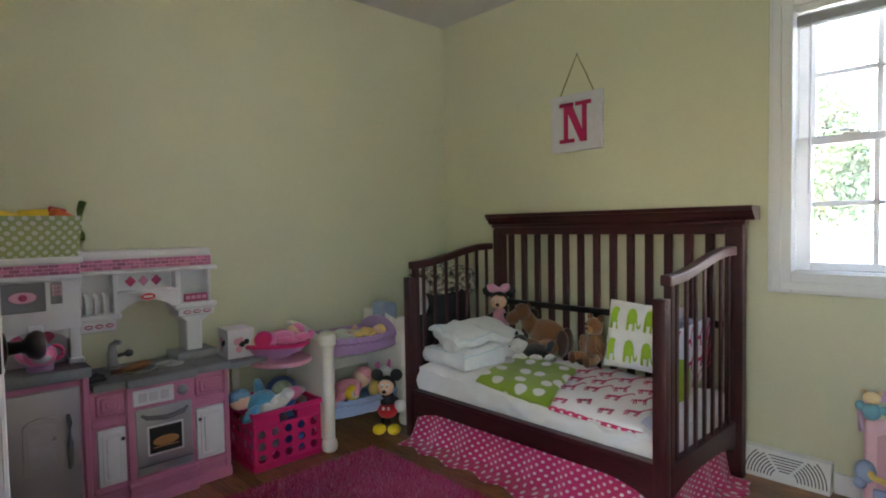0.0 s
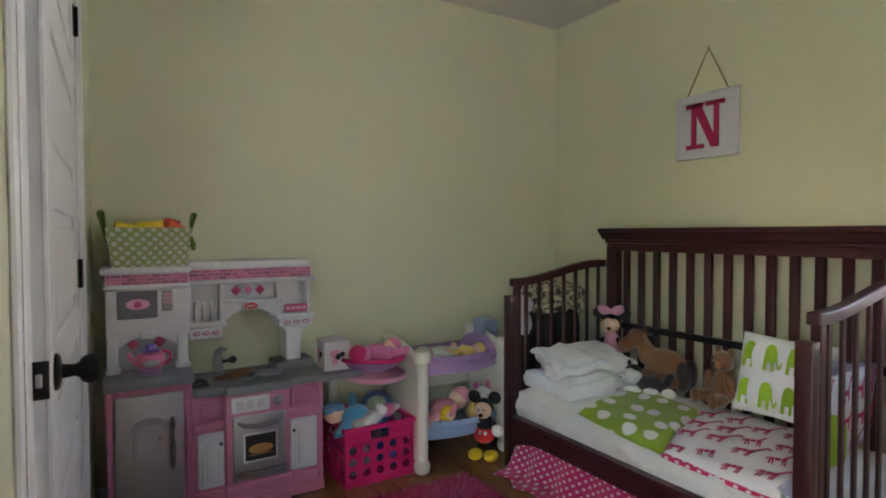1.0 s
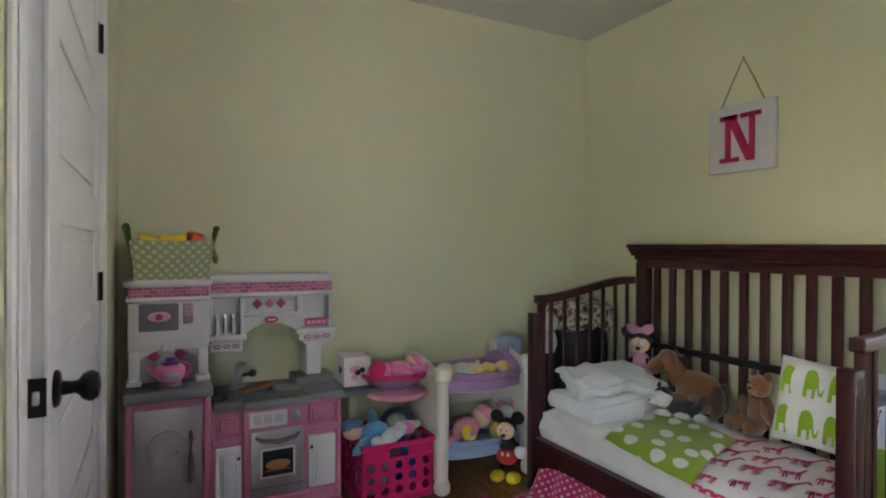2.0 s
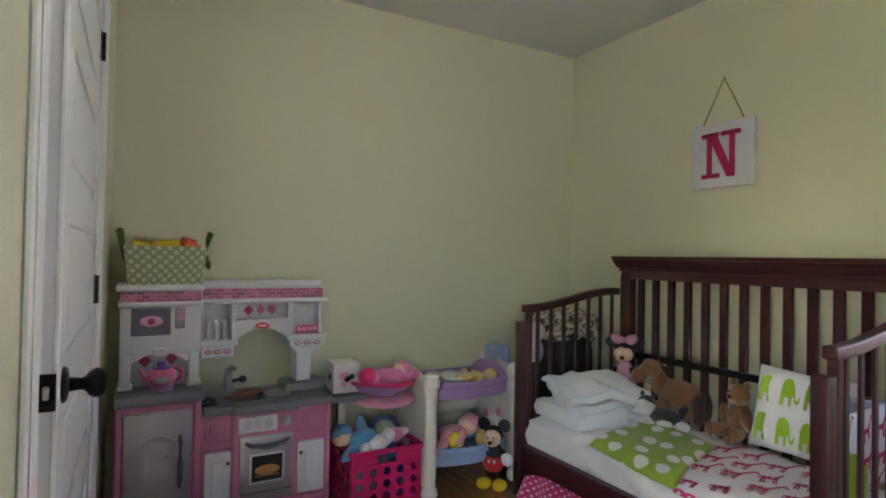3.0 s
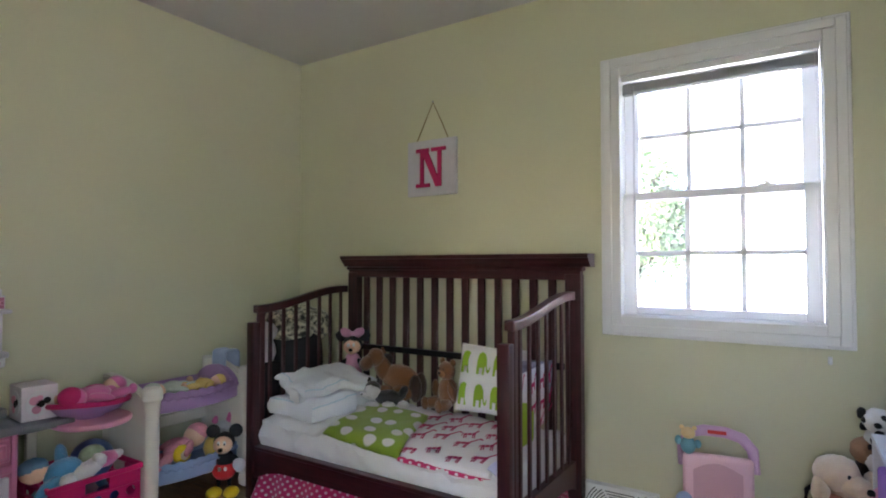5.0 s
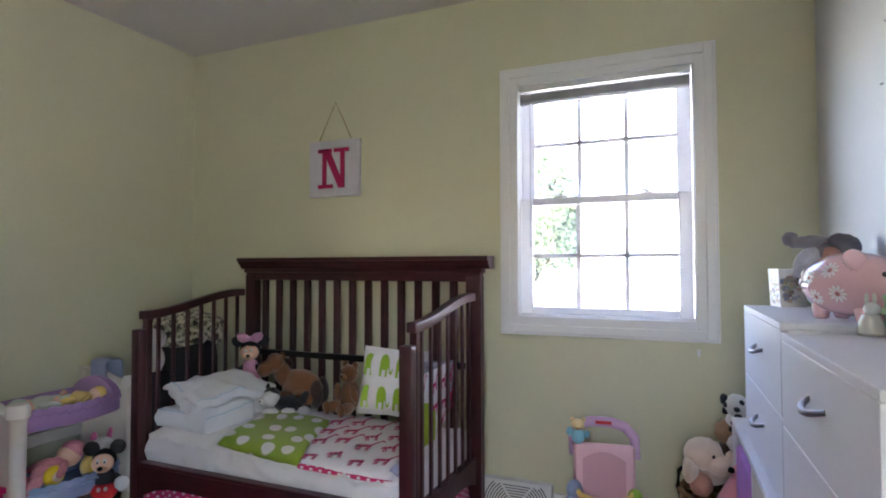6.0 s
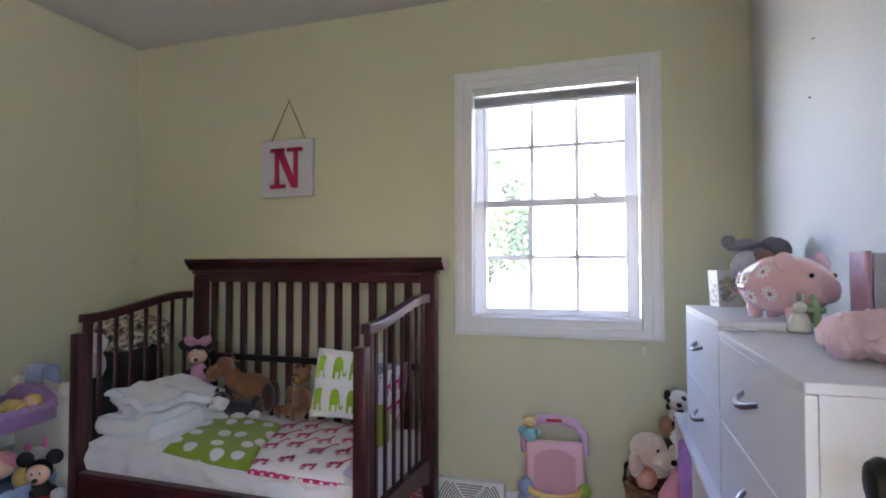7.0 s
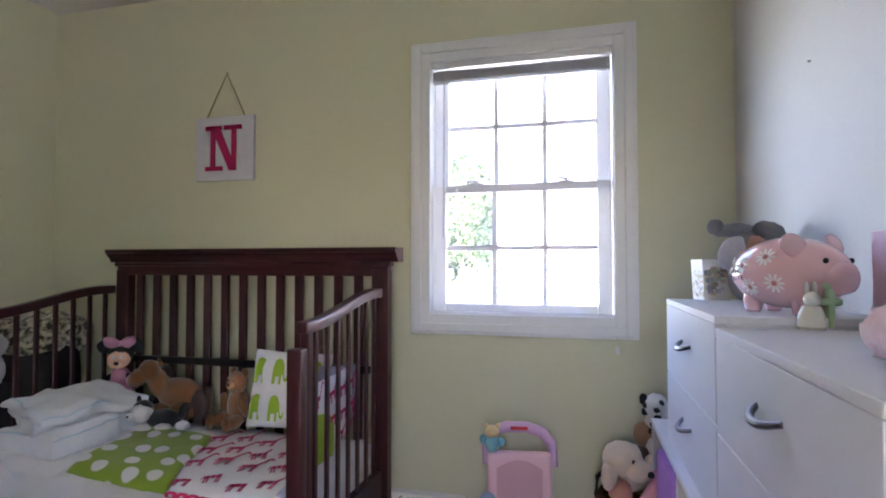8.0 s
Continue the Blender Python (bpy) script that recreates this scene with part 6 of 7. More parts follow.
ball(bm, (-0.14, -0.045, 0.2), (0.022, 0.02, 0.025))
part("side_figure", bm, PALEB, wk, "blue moulded side figure")
bm = bm_new()
ball(bm, (0.125, -0.03, 0.235), (0.03, 0.028, 0.032))
ball(bm, (0.135, -0.04, 0.19), (0.022, 0.02, 0.025))
part("side_figure", bm, GREENP, wk, "green moulded side figure")
bm = bm_new()
ball(bm, (-0.108, -0.01, 0.475), (0.03, 0.024, 0.036))
ball(bm, (-0.145, -0.01, 0.492), (0.014, 0.012, 0.02))
ball(bm, (-0.072, -0.015, 0.485), (0.014, 0.012, 0.018))
fg = part("figure_body", bm, mat("aqua_plastic", srgb(120, 180, 195), 0.45, 0.06, 12), wk, "small aqua bear figure")
bm = bm_new()
ball(bm, (-0.108, -0.012, 0.527), (0.028, 0.024, 0.025))
ball(bm, (-0.132, -0.008, 0.548), (0.01, 0.008, 0.01))
ball(bm, (-0.084, -0.008, 0.548), (0.01, 0.008, 0.01))
ball(bm, (-0.108, -0.034, 0.522), (0.012, 0.008, 0.009))
part("figure_head", bm, mat("straw_plastic", srgb(232, 205, 150), 0.45, 0.05, 12), fg, "straw-coloured bear head")
bm = bm_new()
box(bm, -0.12, -0.2, 0.05, 0.12, 0.03, 0.11, 0.02, 2)
part("seat", bm, PALEP, wk)
bm = bm_new()
box(bm, -0.075, -0.2055, 0.062, -0.005, -0.198, 0.1, 0.003)
box(bm, -0.1, -0.07, 0.11, -0.02, -0.05, 0.19, 0.004)
part("front_panel", bm, PALEB, wk)
for x in (-0.135, 0.135):
    for y in (-0.16, 0.0):
        bm = bm_new()
        lathe(bm, [(0.02, -0.02), (0.05, -0.018), (0.054, 0), (0.05, 0.018), (0.02, 0.02)], m=Matrix.Translation((x, y, 0.054)) @ pose(0, 0, 0, 0, 90, 0))
        w = part("wheel", bm, PALEP, wk)
        bm = bm_new()
        lathe(bm, [(0.004, -0.023), (0.02, -0.022), (0.02, 0.022), (0.004, 0.023)], m=Matrix.Translation((x, y, 0.054)) @ pose(0, 0, 0, 0, 90, 0), seg=14)
        part("hub", bm, PLW, w)

# ---- wicker basket of soft toys ----
WICK = mat("wicker", srgb(140, 104, 70), 0.8, 0.3, 60, 0.5, 150)
bk = thing("wicker_basket", "brown woven wicker basket heaped with soft toys", "basket", at=pose(2.70, -0.03, 0))
for k in range(13):
    z = 0.01 + k * 0.021
    r = 0.105 + 0.0022 * k
    bm = bm_new()
    tube(bm, [((r + 0.004 * math.cos(18 * a + (k % 2) * math.pi)) * math.cos(a), (r + 0.004 * math.cos(18 * a + (k % 2) * math.pi)) * math.sin(a), z) for a in np.linspace(0, math.tau, 73)], 0.0105, 6)
    part("weave", bm, WICK, bk)
bm = bm_new()
lathe(bm, [(0.1, 0.0), (0.1, 0.01), (0.02, 0.012)], seg=24)
part("bottom", bm, WICK, bk)
bm = bm_new()
tube(bm, [(0.0, 0.125, 0.2), (-0.01, 0.14, 0.27), (-0.01, 0.135, 0.33), (0.0, 0.1, 0.36)], 0.008, 8)
part("handle", bm, BLK, bk, "dark strap handle")
plush("plush_puppy", "cream plush puppy slumped on the basket's rim", "soft toy", [
    ((0.02, 0, 0.02), (0.09, 0.085, 0.08), 0), ((-0.06, 0.03, 0.075), (0.07, 0.068, 0.058), 0), ((-0.1, -0.02, 0.05), (0.045, 0.045, 0.036), 0), ((-0.13, -0.055, 0.05), (0.012, 0.012, 0.011), 1), ((-0.09, 0.075, 0.02), (0.04, 0.028, 0.05), 0), ((-0.115, 0.0, 0.082), (0.008, 0.007, 0.007), 1), ((-0.07, -0.06, 0.05), (0.025, 0.02, 0.05), 0), ((-0.09, 0.04, -0.03), (0.05, 0.04, 0.04), 2)],
    pose(2.70, -0.01, 0.345), "toys in the basket", [CREAM, BLK, mat("peach_plush", srgb(206, 150, 130), 0.95, 0.12, 40, 0.6, 200)])
plush("plush_brown", "brown and tan plush toys heaped in the basket", "soft toy", [((0, 0, 0), (0.075, 0.07, 0.08), 0), ((-0.03, 0.03, 0.085), (0.05, 0.05, 0.045), 1), ((-0.05, -0.04, 0.06), (0.03, 0.03, 0.04), 2)], pose(2.72, -0.10, 0.41), "toys in the basket", [DBROWN, mat("tan_fur", srgb(150, 118, 92), 0.95, 0.2, 30, 0.8, 190), CREAM])
cow = [((0, 0, 0), (0.05, 0.05, 0.075), 0), ((-0.01, 0.01, 0.085), (0.042, 0.042, 0.04), 0), ((-0.04, 0.01, -0.045), (0.03, 0.035, 0.035), 0), ((-0.012, 0.05, 0.105), (0.012, 0.014, 0.02), 1), ((-0.05, 0.012, 0.078), (0.008, 0.012, 0.01), 1)]
for k in range(13):
    a, z = 1.9 + 0.27 * (k * 5 % 9), -0.05 + 0.0125 * k
    r = 0.046 if z < 0.06 else 0.038
    cow.append(((r * math.cos(a), r * math.sin(a) + (0.01 if z > 0.06 else 0), z), (0.013, 0.013, 0.012), 1))
plush("plush_cow", "white plush toy with many black spots, high in the basket", "soft toy", cow, pose(2.69, -0.105, 0.515), "toys in the basket", [WHITEP, BLK])
bm = bm_new()
tube(bm, [(2.60, -0.11, 0.36), (2.585, -0.07, 0.29), (2.57, -0.02, 0.21), (2.565, 0.0, 0.17)], [0.04, 0.042, 0.04, 0.036], 14)
ball(bm, (2.60, -0.11, 0.37), (0.045, 0.045, 0.05))
solid("doll_sleeve", bm, mat("pink_fleece", srgb(236, 165, 185), 0.95, 0.08, 30, 0.5, 200, sheen=0.5), "soft pink fleece doll garment hanging from the basket", "doll clothes")
bm = bm_new()
box(bm, 1.0, -0.28, 0.067, 1.36, 0.0175, 0.5, 0.012, 2)
bin_ = solid("fabric_bin", bm, mat("purple_fabric", srgb(186, 130, 205), 0.9, 0.15, 20, 0.4, 150), "purple fabric storage bin in the white shelf unit", "storage bin", at=SOUTH)
plush("purple_toy", "magenta and purple plastic toy pieces on the shelf", "toy", [((0, 0, 0.05), (0.06, 0.05, 0.05), 0), ((0.06, 0.02, 0.03), (0.04, 0.04, 0.03), 1), ((-0.03, 0.03, 0.1), (0.03, 0.02, 0.05), 1)], SOUTH @ pose(0.72, -0.1, 0.067), "", [mat("magenta_toy", srgb(200, 60, 150), 0.4, 0.1, 20), LILAC])

# ---- on the chest ----
PIG = mat("glazed_pink_ceramic", srgb(244, 198, 203), 0.14, 0.04, 8, coat=0.6)
TZ1, TZ2 = 0.992, 0.970
pig = thing("piggy_bank", "large glazed pink ceramic piggy bank painted with daisies", "piggy bank", at=pose(1.93, -0.272, TZ1, 0, 0, 211) @ Matrix.Diagonal((0.92, 0.9, 0.85, 1)))
# local x towards the snout
bm = bm_new()
ball(bm, (0.025, 0, 0.1), (0.142, 0.09, 0.088), 40, 24)
part("body", bm, PIG, pig)
bm = bm_new()
lathe(bm, [(0.042, -0.01), (0.038, 0.006), (0.034, 0.016), (0.026, 0.021), (0.008, 0.022)], m=Matrix.Translation((0.152, 0, 0.09)) @ pose(0, 0, 0, 0, 90, 0))
part("snout", bm, PIG, pig)
for s in (-1, 1):
    bm = bm_new()
    ball(bm, (0.09, s * 0.058, 0.166), (0.013, 0.03, 0.03), 18, 12, pose(0, 0, 0, s * -20, -18, s * 10))
    part("ear", bm, PIG, pig)
    bm = bm_new()
    ball(bm, (0.147, s * 0.036, 0.129), (0.005, 0.007, 0.007), 12, 8)
    part("eye", bm, BLK, pig)
for x, y in ((-0.045, -0.045), (-0.045, 0.045), (0.085, -0.045), (0.085, 0.045)):
    bm = bm_new()
    lathe(bm, [(0.013, 0.0), (0.018, 0.003), (0.019, 0.014), (0.022, 0.03), (0.02, 0.045)], (x, y * 0.7, 0), 16)
    part("foot", bm, PIG, pig)
DAISY = mat("white_glaze", srgb(252, 247, 245), 0.2, 0.05, 20)
CORE = mat("daisy_centre", srgb(190, 120, 110), 0.3, 0.1, 20)
for th_, ph_ in ((-74, -16), (-84, 26), (-104, -24), (-112, 12), (-140, 12)):
    a, b = radians(th_), radians(ph_)
    d = Vector((math.cos(a) * math.cos(b), math.sin(a) * math.cos(b), math.sin(b)))
    p = Vector((d.x * 0.142 + 0.025, d.y * 0.09, d.z * 0.088 + 0.1))
    nrm = Vector((d.x / 0.142, d.y / 0.09, d.z / 0.088)).normalized()
    M = Matrix.Translation(p) @ nrm.to_track_quat("Z", "Y").to_matrix().to_4x4()
    bm = bm_new()
    for k in range(10):
        ball(bm, (0.016 * math.cos(k * 0.628), 0.016 * math.sin(k * 0.628), 0), (0.009, 0.0035, 0.0014), 10, 6, pose(0, 0, 0, 0, 0, k * 36))
    bm.transform(M)
    dz = part("daisy", bm, DAISY, pig, "painted white daisy")
    bm = bm_new()
    ball(bm, (0, 0, 0.001), (0.006, 0.006, 0.0016), 10, 6)
    bm.transform(M)
    part("daisy_centre", bm, CORE, dz)
# unreadable script lines on the flank become plain bars
bm = bm_new()
for k, (a0, z) in enumerate(((-136, 0), (-130, -10))):
    for q in range(4):
        a, b = radians(a0 + q * 6), radians(z + 2)
        d = Vector((math.cos(a) * math.cos(b), math.sin(a) * math.cos(b), math.sin(b)))
        box(bm, -0.005, -0.002, -0.0006, 0.005, 0.002, 0.0006, m=Matrix.Translation((d.x * 0.1425 + 0.025, d.y * 0.0905, d.z * 0.0885 + 0.1)) @ Vector((d.x / 0.142, d.y / 0.09, d.z / 0.088)).normalized().to_track_quat("Z", "X").to_matrix().to_4x4())
part("writing_bars", bm, mat("plum_glaze", srgb(110, 70, 110), 0.3, 0.1, 20), pig)

card = thing("gift_bag", "small white carton printed with a colourful picture", "box", at=pose(2.375, -0.222, TZ1, 0, 0, 10))
bm = bm_new()
prism(bm, [(-0.036, 0), (0.036, 0), (0.042, 0.118), (-0.042, 0.118)], -0.045, 0.045, "x")
part("carton", bm, mat("white_carton", srgb(222, 220, 214), 0.5, 0.04, 30), card)
PIC = [mat("faded_print", srgb(*c), 0.5, 0.15, 60) for c in ((206, 196, 150), (204, 178, 160), (150, 154, 172), (176, 188, 162), (150, 132, 116), (186, 194, 204))]
for k in range(34):
    bm = bm_new()
    yy, zz, s = -0.032 + 0.064 * random.random(), 0.02 + 0.07 * random.random(), 0.004 + 0.006 * random.random()
    box(bm, -0.0462, yy - s, zz - s * 0.8, -0.0448, yy + s, zz + s * 0.8)
    part("printed_spot", bm, PIC[k % 6], card, smooth=False)
for k in range(44):
    bm = bm_new()
    xx, zz, s = -0.038 + 0.076 * random.random(), 0.012 + 0.075 * random.random() ** 1.3, 0.0016 + 0.0034 * random.random()
    yf = 0.036 + 0.006 * zz / 0.118
    box(bm, xx - s * 1.3, yf - 0.001, zz - s, xx + s * 1.3, yf + 0.0012, zz + s)
    part("printed_spot", bm, PIC[(k * 5) % 6], card, smooth=False)
plush("plush_elephant", "grey plush elephant with floppy ears behind the carton", "soft toy", [
    ((0, 0, 0.06), (0.055, 0.05, 0.06), 1), ((-0.005, 0.0, 0.15), (0.042, 0.048, 0.05), 2), ((-0.03, 0.045, 0.135), (0.024, 0.036, 0.05), 1, (25, 0, 0)), ((-0.025, 0.045, 0.2), (0.022, 0.055, 0.02), 0, (-8, 0, 12)), ((-0.035, 0.09, 0.209), (0.02, 0.022, 0.021), 2),
    ((-0.025, -0.05, 0.192), (0.024, 0.044, 0.03), 2, (22, 0, 0)), ((-0.036, -0.012, 0.15), (0.02, 0.028, 0.034), 3), ((-0.056, -0.008, 0.142), (0.008, 0.009, 0.008), 3), ((-0.035, -0.03, 0.09), (0.03, 0.04, 0.04), 1)],
    SOUTH @ pose(1.15, -0.205, TZ1), "", [GREYP, mat("light_grey_plush", srgb(186, 186, 194), 0.95, 0.15, 30, 0.7, 190), mat("dark_grey_plush", srgb(124, 122, 128), 0.95, 0.25, 30, 0.8, 190), mat("rosy_brown_plush", srgb(164, 124, 112), 0.9, 0.2, 40)])
# glass-like figurine
FIG = mat("pale_green_glaze", srgb(190, 205, 180), 0.15, 0.08, 20, coat=0.5)
fgn = thing("figurine", "small glazed rabbit figurine beside a green cross", "figurine", at=pose(1.79, -0.285, TZ2, 0, 0, 200))
bm = bm_new()
lathe(bm, [(0.022, 0), (0.026, 0.006), (0.022, 0.03), (0.016, 0.045), (0.006, 0.048)], seg=18)
ball(bm, (0.004, 0, 0.058), (0.017, 0.015, 0.015))
ball(bm, (0.0, 0.008, 0.078), (0.005, 0.004, 0.014))
ball(bm, (0.0, -0.008, 0.078), (0.005, 0.004, 0.014))
part("animal", bm, mat("white_green_glaze", srgb(232, 232, 222), 0.15, 0.1, 30, coat=0.5), fgn)
bm = bm_new()
box(bm, -0.008, 0.03, 0, 0.008, 0.046, 0.085, 0.006, 2)
box(bm, -0.007, 0.016, 0.045, 0.007, 0.062, 0.06, 0.005, 2)
ball(bm, (0, 0.038, 0.085), (0.011, 0.014, 0.012))
part("cross", bm, mat("green_glaze", srgb(186, 218, 172), 0.15, 0.08, 20, coat=0.5), fgn)
# books
for k, (x, w, h, m_) in enumerate(((0.0, 0.012, 0.185, mat("pink_book_cover", srgb(216, 176, 196), 0.4, 0.3, 25)), (0.03, 0.04, 0.18, mat("white_book_cover", srgb(206, 200, 206), 0.4, 0.06, 20)))):
    b = thing("book", ("pink-spined" if k == 0 else "thick pale") + " children's book standing upright on the chest", "book", "books on the chest", at=pose(1.775, -0.392 - x * 1.45, TZ2, 0, 0, 90))
    bm = bm_new()
    box(bm, 0, 0, 0, 0.003, 0.088, h, 0.0008)
    box(bm, w - 0.003, 0, 0, w, 0.088, h, 0.0008)
    box(bm, 0.003, 0.085, 0, w - 0.003, 0.088, h, 0.0008)
    part("cover", bm, m_, b)
    bm = bm_new()
    box(bm, 0.0032, 0.002, 0.003, w - 0.0032, 0.0845, h - 0.004)
    part("pages", bm, mat("book_pages", (0.7, 0.68, 0.64), 0.9, 0.1, 300), b)
bm = bm_new()
for c, r in (((0, 0, 0.05), (0.09, 0.06, 0.05)), ((0.09, 0.03, 0.055), (0.07, 0.06, 0.055)), ((-0.06, -0.02, 0.045), (0.05, 0.05, 0.045))):
    bmesh.ops.create_icosphere(bm, subdivisions=4, radius=1, matrix=Matrix.Translation(c) @ Matrix.Diagonal((*r, 1)))
for v in bm.verts:
    v.co += Vector((noise.noise(v.co * 60), noise.noise(v.co * 60 + Vector((5, 0, 0))), noise.noise(v.co * 60 + Vector((0, 5, 0))))) * 0.012
    v.co.z = max(0.001, v.co.z)
solid("fluffy_slippers", bm, mat("pale_pink_fur", srgb(252, 214, 228), 0.95, 0.08, 60, 0.9, 200, sheen=0.7), "fluffy pale pink slippers lying on the white chest", "slippers", at=pose(1.375, -0.305, TZ2, 0, 0, 240) @ Matrix.Scale(0.85, 4))
# small nails left in the south wall
for u, z in ((0.98, 1.78), (1.02, 1.62)):
    bm = bm_new()
    rod(bm, (u, SV - 0.001, z), (u, SV + 0.008, z), 0.0025, seg=8)
    solid("nail", bm, STEEL, "small bare nail in the pale grey wall", "nail", "nails in the wall", at=SOUTH)

# ---- rug ----
RUGM = mat("hot_pink_shag", srgb(172, 34, 96), 0.95, 0.25, 30, 0.5, 150, sheen=0.5)
rug = thing("shag_rug", "hot pink shaggy rug on the wooden floor", "rug")
RX0, RX1, RY0, RY1 = 0.75, 1.855, 0.75, 2.335
bm = bm_new()
box(bm, RX0, RY0, 0.001, RX1, RY1, 0.014, 0.004)
part("backing", bm, RUGM, rug)
rng = np.random.default_rng(3)
n = 26000
px = rng.uniform(RX0 - 0.004, RX1 + 0.004, n)
py = rng.uniform(max(RY0, 1.3), RY1 + 0.004, n)
ang, ln, lean = rng.uniform(0, math.tau, n), rng.uniform(0.016, 0.03, n), rng.uniform(0.0, 0.018, n)
dx, dy = np.cos(ang) * 0.0028, np.sin(ang) * 0.0028
la = rng.uniform(0, math.tau, n)
v = np.stack([np.stack([px - dx, py - dy, np.full(n, 0.012)], 1), np.stack([px + dx, py + dy, np.full(n, 0.012)], 1), np.stack([px + np.cos(la) * lean, py + np.sin(la) * lean, 0.01 + ln], 1)], 1).reshape(-1, 3)
me = bpy.data.meshes.new("pile")
me.from_pydata(v.tolist(), [], np.arange(3 * n).reshape(-1, 3).tolist())
me.materials.append(RUGM)
pile = new("pile", me)
pile.parent = rug
tagged(pile, "", kind="stuff")

# ---- outside the window ----
GRASS = mat("sunlit_lawn", (0.12, 0.16, 0.05), 0.95, 0.3, 3, 0.5, 40)
bm = bm_new()
box(bm, -80, -80, -0.75, 120, 80, -0.6)
solid("ground", bm, GRASS, "mown lawn outside the house", "ground", kind="structure")
CONC = mat("pale_concrete", (0.5, 0.48, 0.45), 0.9, 0.12, 2, 0.3, 40)
# Slab out of view, added to bounce sunlight up through the hall opening.
bm = bm_new()
box(bm, -7, -9, -0.62, 4.5, -1.3, -0.58)
solid("patio", bm, CONC, "unseen pale concrete slab, added to bounce sunlight upwards", "patio", kind="structure")
bm = bm_new()
box(bm, 3.1, -1.29, -0.62, 7.1, 9, -0.575)
solid("driveway", bm, CONC, "pale concrete driveway between the houses", "driveway", kind="structure")
hs = thing("neighbour_house", "neighbouring white-sided house with pale shingled roof", "house")
SIDE = mat("white_vinyl_siding", (0.78, 0.78, 0.76), 0.5, 0.04, 3)
ROOFM = mat("pale_roof_shingle", (0.42, 0.41, 0.4), 0.9, 0.2, 20, 0.4, 60)
HX = 7.2
bm = bm_new()
box(bm, HX, -9.0, -0.6, HX + 6, 1.2, 2.6)
part("wall", bm, SIDE, hs)
for k in range(24):
    bm = bm_new()
    z = -0.5 + k * 0.128
    prism(bm, [(HX - 0.001, z), (HX - 0.018, z), (HX - 0.004, z + 0.128), (HX - 0.001, z + 0.128)], -9.0, 1.2, "y")
    part("siding_board", bm, SIDE, hs, smooth=False)
bm = bm_new()
prism(bm, [(HX - 0.45, 2.58), (HX + 3.0, 4.3), (HX + 6.45, 2.58), (HX + 6.45, 2.48), (HX - 0.45, 2.48)], -9.3, 1.55, "y")
part("roof", bm, ROOFM, hs, "pale shingled roof")
for k in range(14):
    bm = bm_new()
    a, b = k / 14, (k + 1) / 14
    za, zb = 2.585 + 1.72 * a, 2.585 + 1.72 * b
    prism(bm, [(HX - 0.45 + 3.45 * a, za + 0.03), (HX - 0.45 + 3.45 * b, zb + 0.008), (HX - 0.45 + 3.45 * b, zb - 0.02), (HX - 0.45 + 3.45 * a, za - 0.02)], -9.3, 1.55, "y")
    part("shingle_row", bm, ROOFM, hs, smooth=False)
bm = bm_new()
box(bm, HX - 0.56, -9.3, 2.42, HX - 0.45, 1.55, 2.54, 0.02)
part("gutter", bm, SIDE, hs)
bm = bm_new()
box(bm, 5.6, 1.5, -0.6, 12.5, 3.9, 0.78)
box(bm, 5.55, 1.45, 0.74, 12.5, 3.95, 0.8)
solid("garden_wall", bm, mat("whitewashed_wall", (0.7, 0.7, 0.68), 0.8, 0.06, 3, 0.3, 40), "low whitewashed garden wall beside the neighbouring house", "wall")


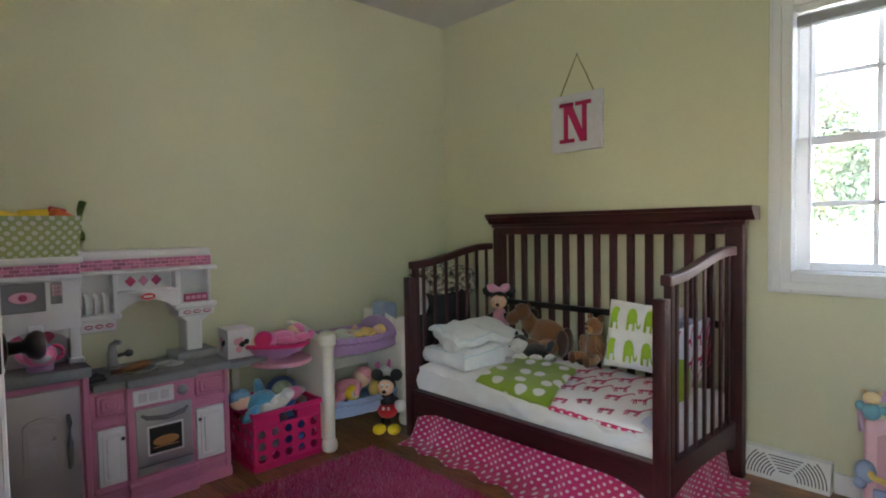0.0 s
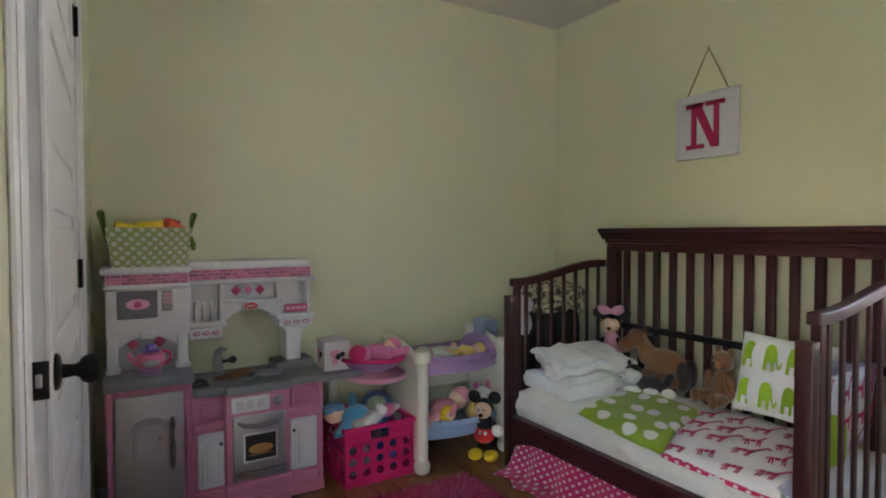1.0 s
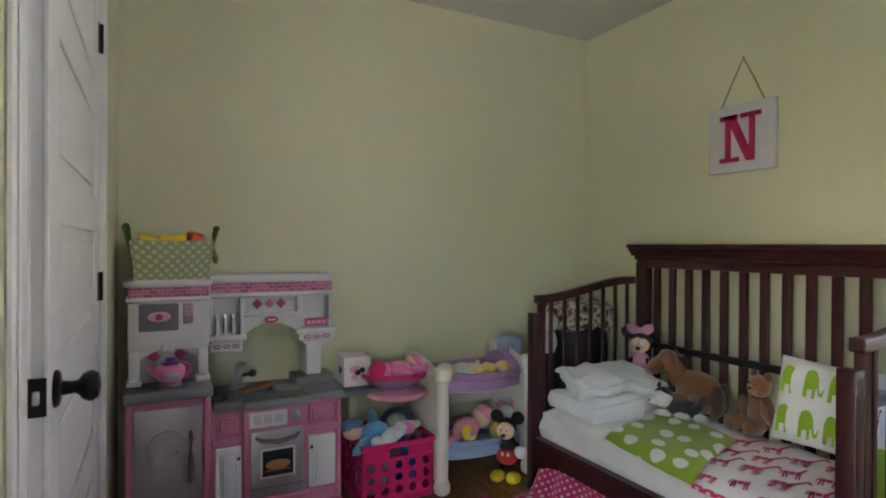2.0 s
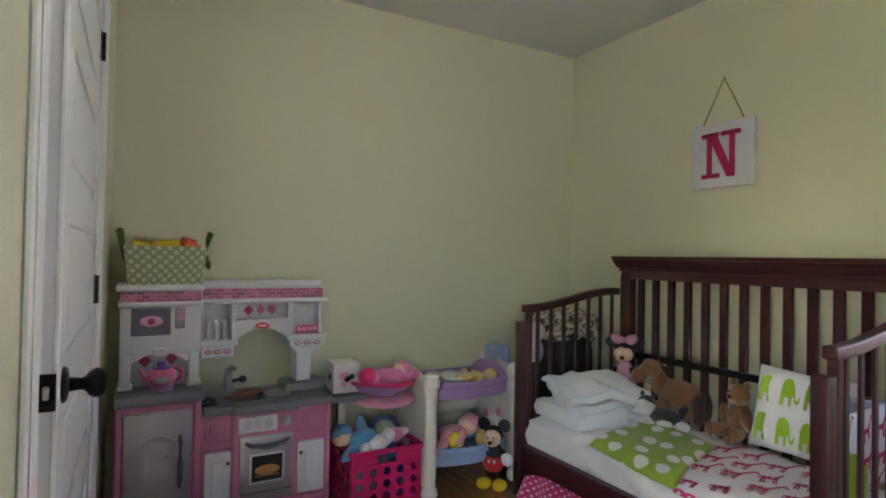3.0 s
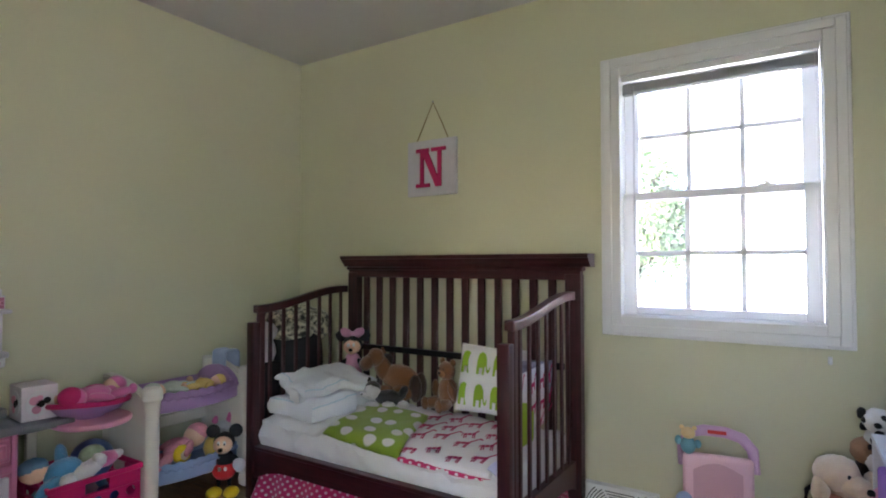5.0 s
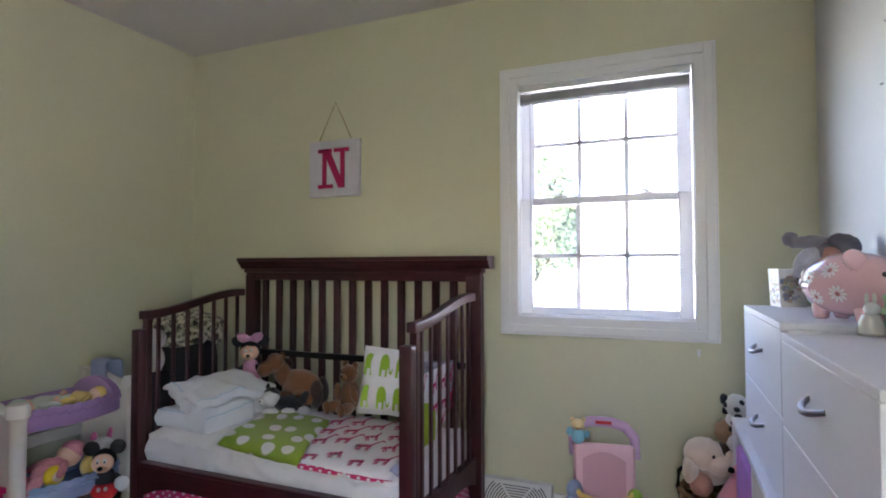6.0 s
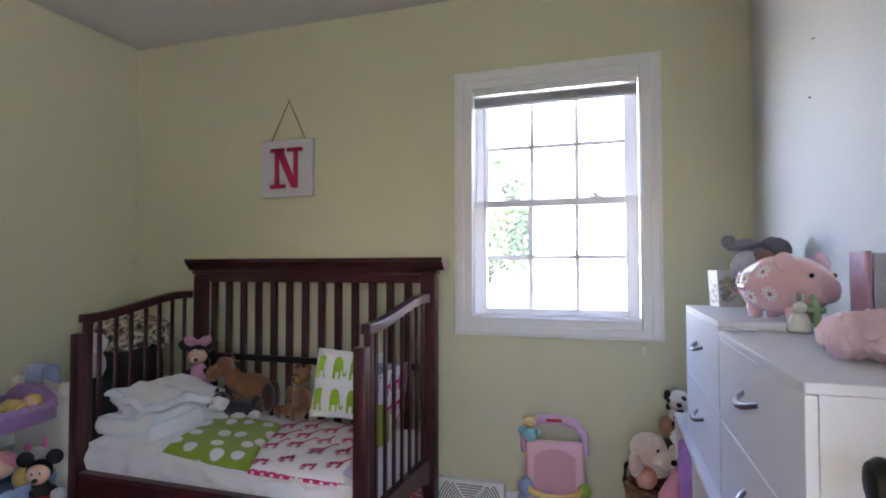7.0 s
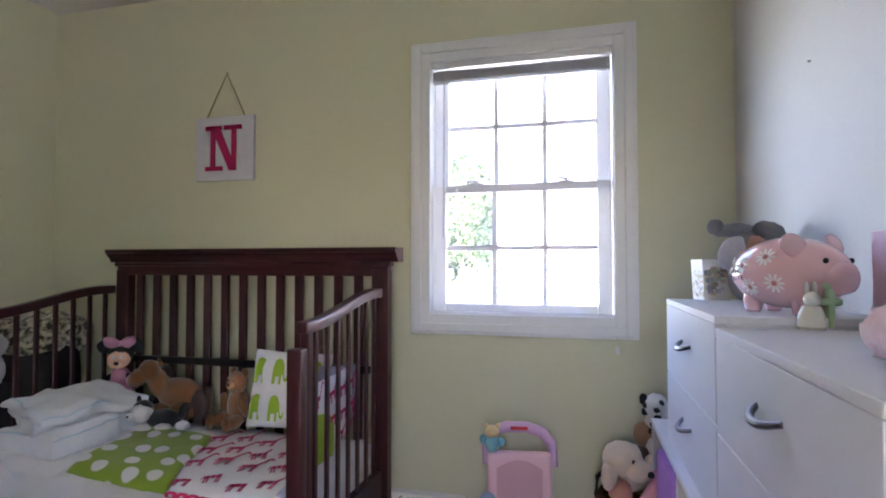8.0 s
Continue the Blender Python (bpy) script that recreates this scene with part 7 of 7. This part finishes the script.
def tree(x, y, h, r, seed, count):
    """A tapered trunk with limbs and a loose crown of small leaves."""
    rs = np.random.default_rng(seed)
    t = thing("tree", "leafy green garden tree in daylight", "tree", at=pose(x, y, -0.6))
    bm = bm_new()
    tube(bm, [(0, 0, 0), (0.05, 0.02, h * 0.3), (0.0, 0.08, h * 0.6), (0.05, 0.05, h * 0.9)], [0.16, 0.12, 0.08, 0.03], 10)
    for k in range(9):
        a, z = k * 2.4, h * (0.3 + 0.06 * k)
        tube(bm, [(0.02, 0.03, z), (0.5 * r * math.cos(a), 0.5 * r * math.sin(a), z + 0.25 * r), (0.85 * r * math.cos(a), 0.85 * r * math.sin(a), z + 0.4 * r)], [0.05, 0.03, 0.012], 7)
    part("trunk", bm, mat("bark", (0.12, 0.085, 0.06), 0.95, 0.3, 12, 0.8, 30), t)
    cl = rs.normal(size=(60, 3))
    cl /= np.linalg.norm(cl, axis=1)[:, None]
    cl *= (rs.uniform(0.25, 1.0, 60) ** 0.5)[:, None] * np.array([r, r, r * 1.15])
    cl += np.array([0, 0, h * 0.66])
    c = cl[rs.integers(0, 60, count)] + rs.normal(scale=0.13 * r, size=(count, 3))
    d1, d2 = rs.normal(size=(count, 3)), rs.normal(size=(count, 3))
    d1 *= 0.055 / np.linalg.norm(d1, axis=1)[:, None]
    d2 *= 0.03 / np.linalg.norm(d2, axis=1)[:, None]
    vv = np.stack([c - d1, c + d2, c + d1, c - d2], 1).reshape(-1, 3)
    me = bpy.data.meshes.new("crown")
    me.from_pydata(vv.tolist(), [], np.arange(4 * count).reshape(-1, 4).tolist())
    me.materials.append(mat("leaves", (0.13, 0.19, 0.08), 0.6, 0.3, 4))
    o = new("crown", me)
    o.parent = t
    tagged(o, kind="stuff")


tree(9.9, 2.55, 3.9, 1.2, 5, 15000)
tree(11.5, 4.2, 3.6, 1.3, 8, 7000)

# ---- floorboards, laid along the room ----
BW = 0.0572
rng = random.Random(11)
lens = {}
for L in (0.13, 0.25, 0.5, 0.7, 0.9, 1.2):
    bm = bm_new()
    box(bm, 0.0004, 0.0004, -0.012, BW - 0.0006, L - 0.0008, 0.0, 0.0012)
    lens[L] = data_of("floorboard", bm, OAK, smooth=False)
x, row, count = 0.16, 0, 0
while x < E_ - 0.002:
    y = -0.62 - rng.random() * 0.45
    while y < N_:
        L = rng.choice((0.5, 0.7, 0.9, 1.2))
        if y + L > N_ + 0.13:
            L = max((q for q in lens if y + q <= N_ + 0.13), default=0.13)
        if y + L > -0.4:
            o = new("floorboard", lens[L])
            o.parent = floor
            o.matrix_basis = pose(min(x, E_ - BW), y, 0)
            count += 1
        y += L
    x += BW
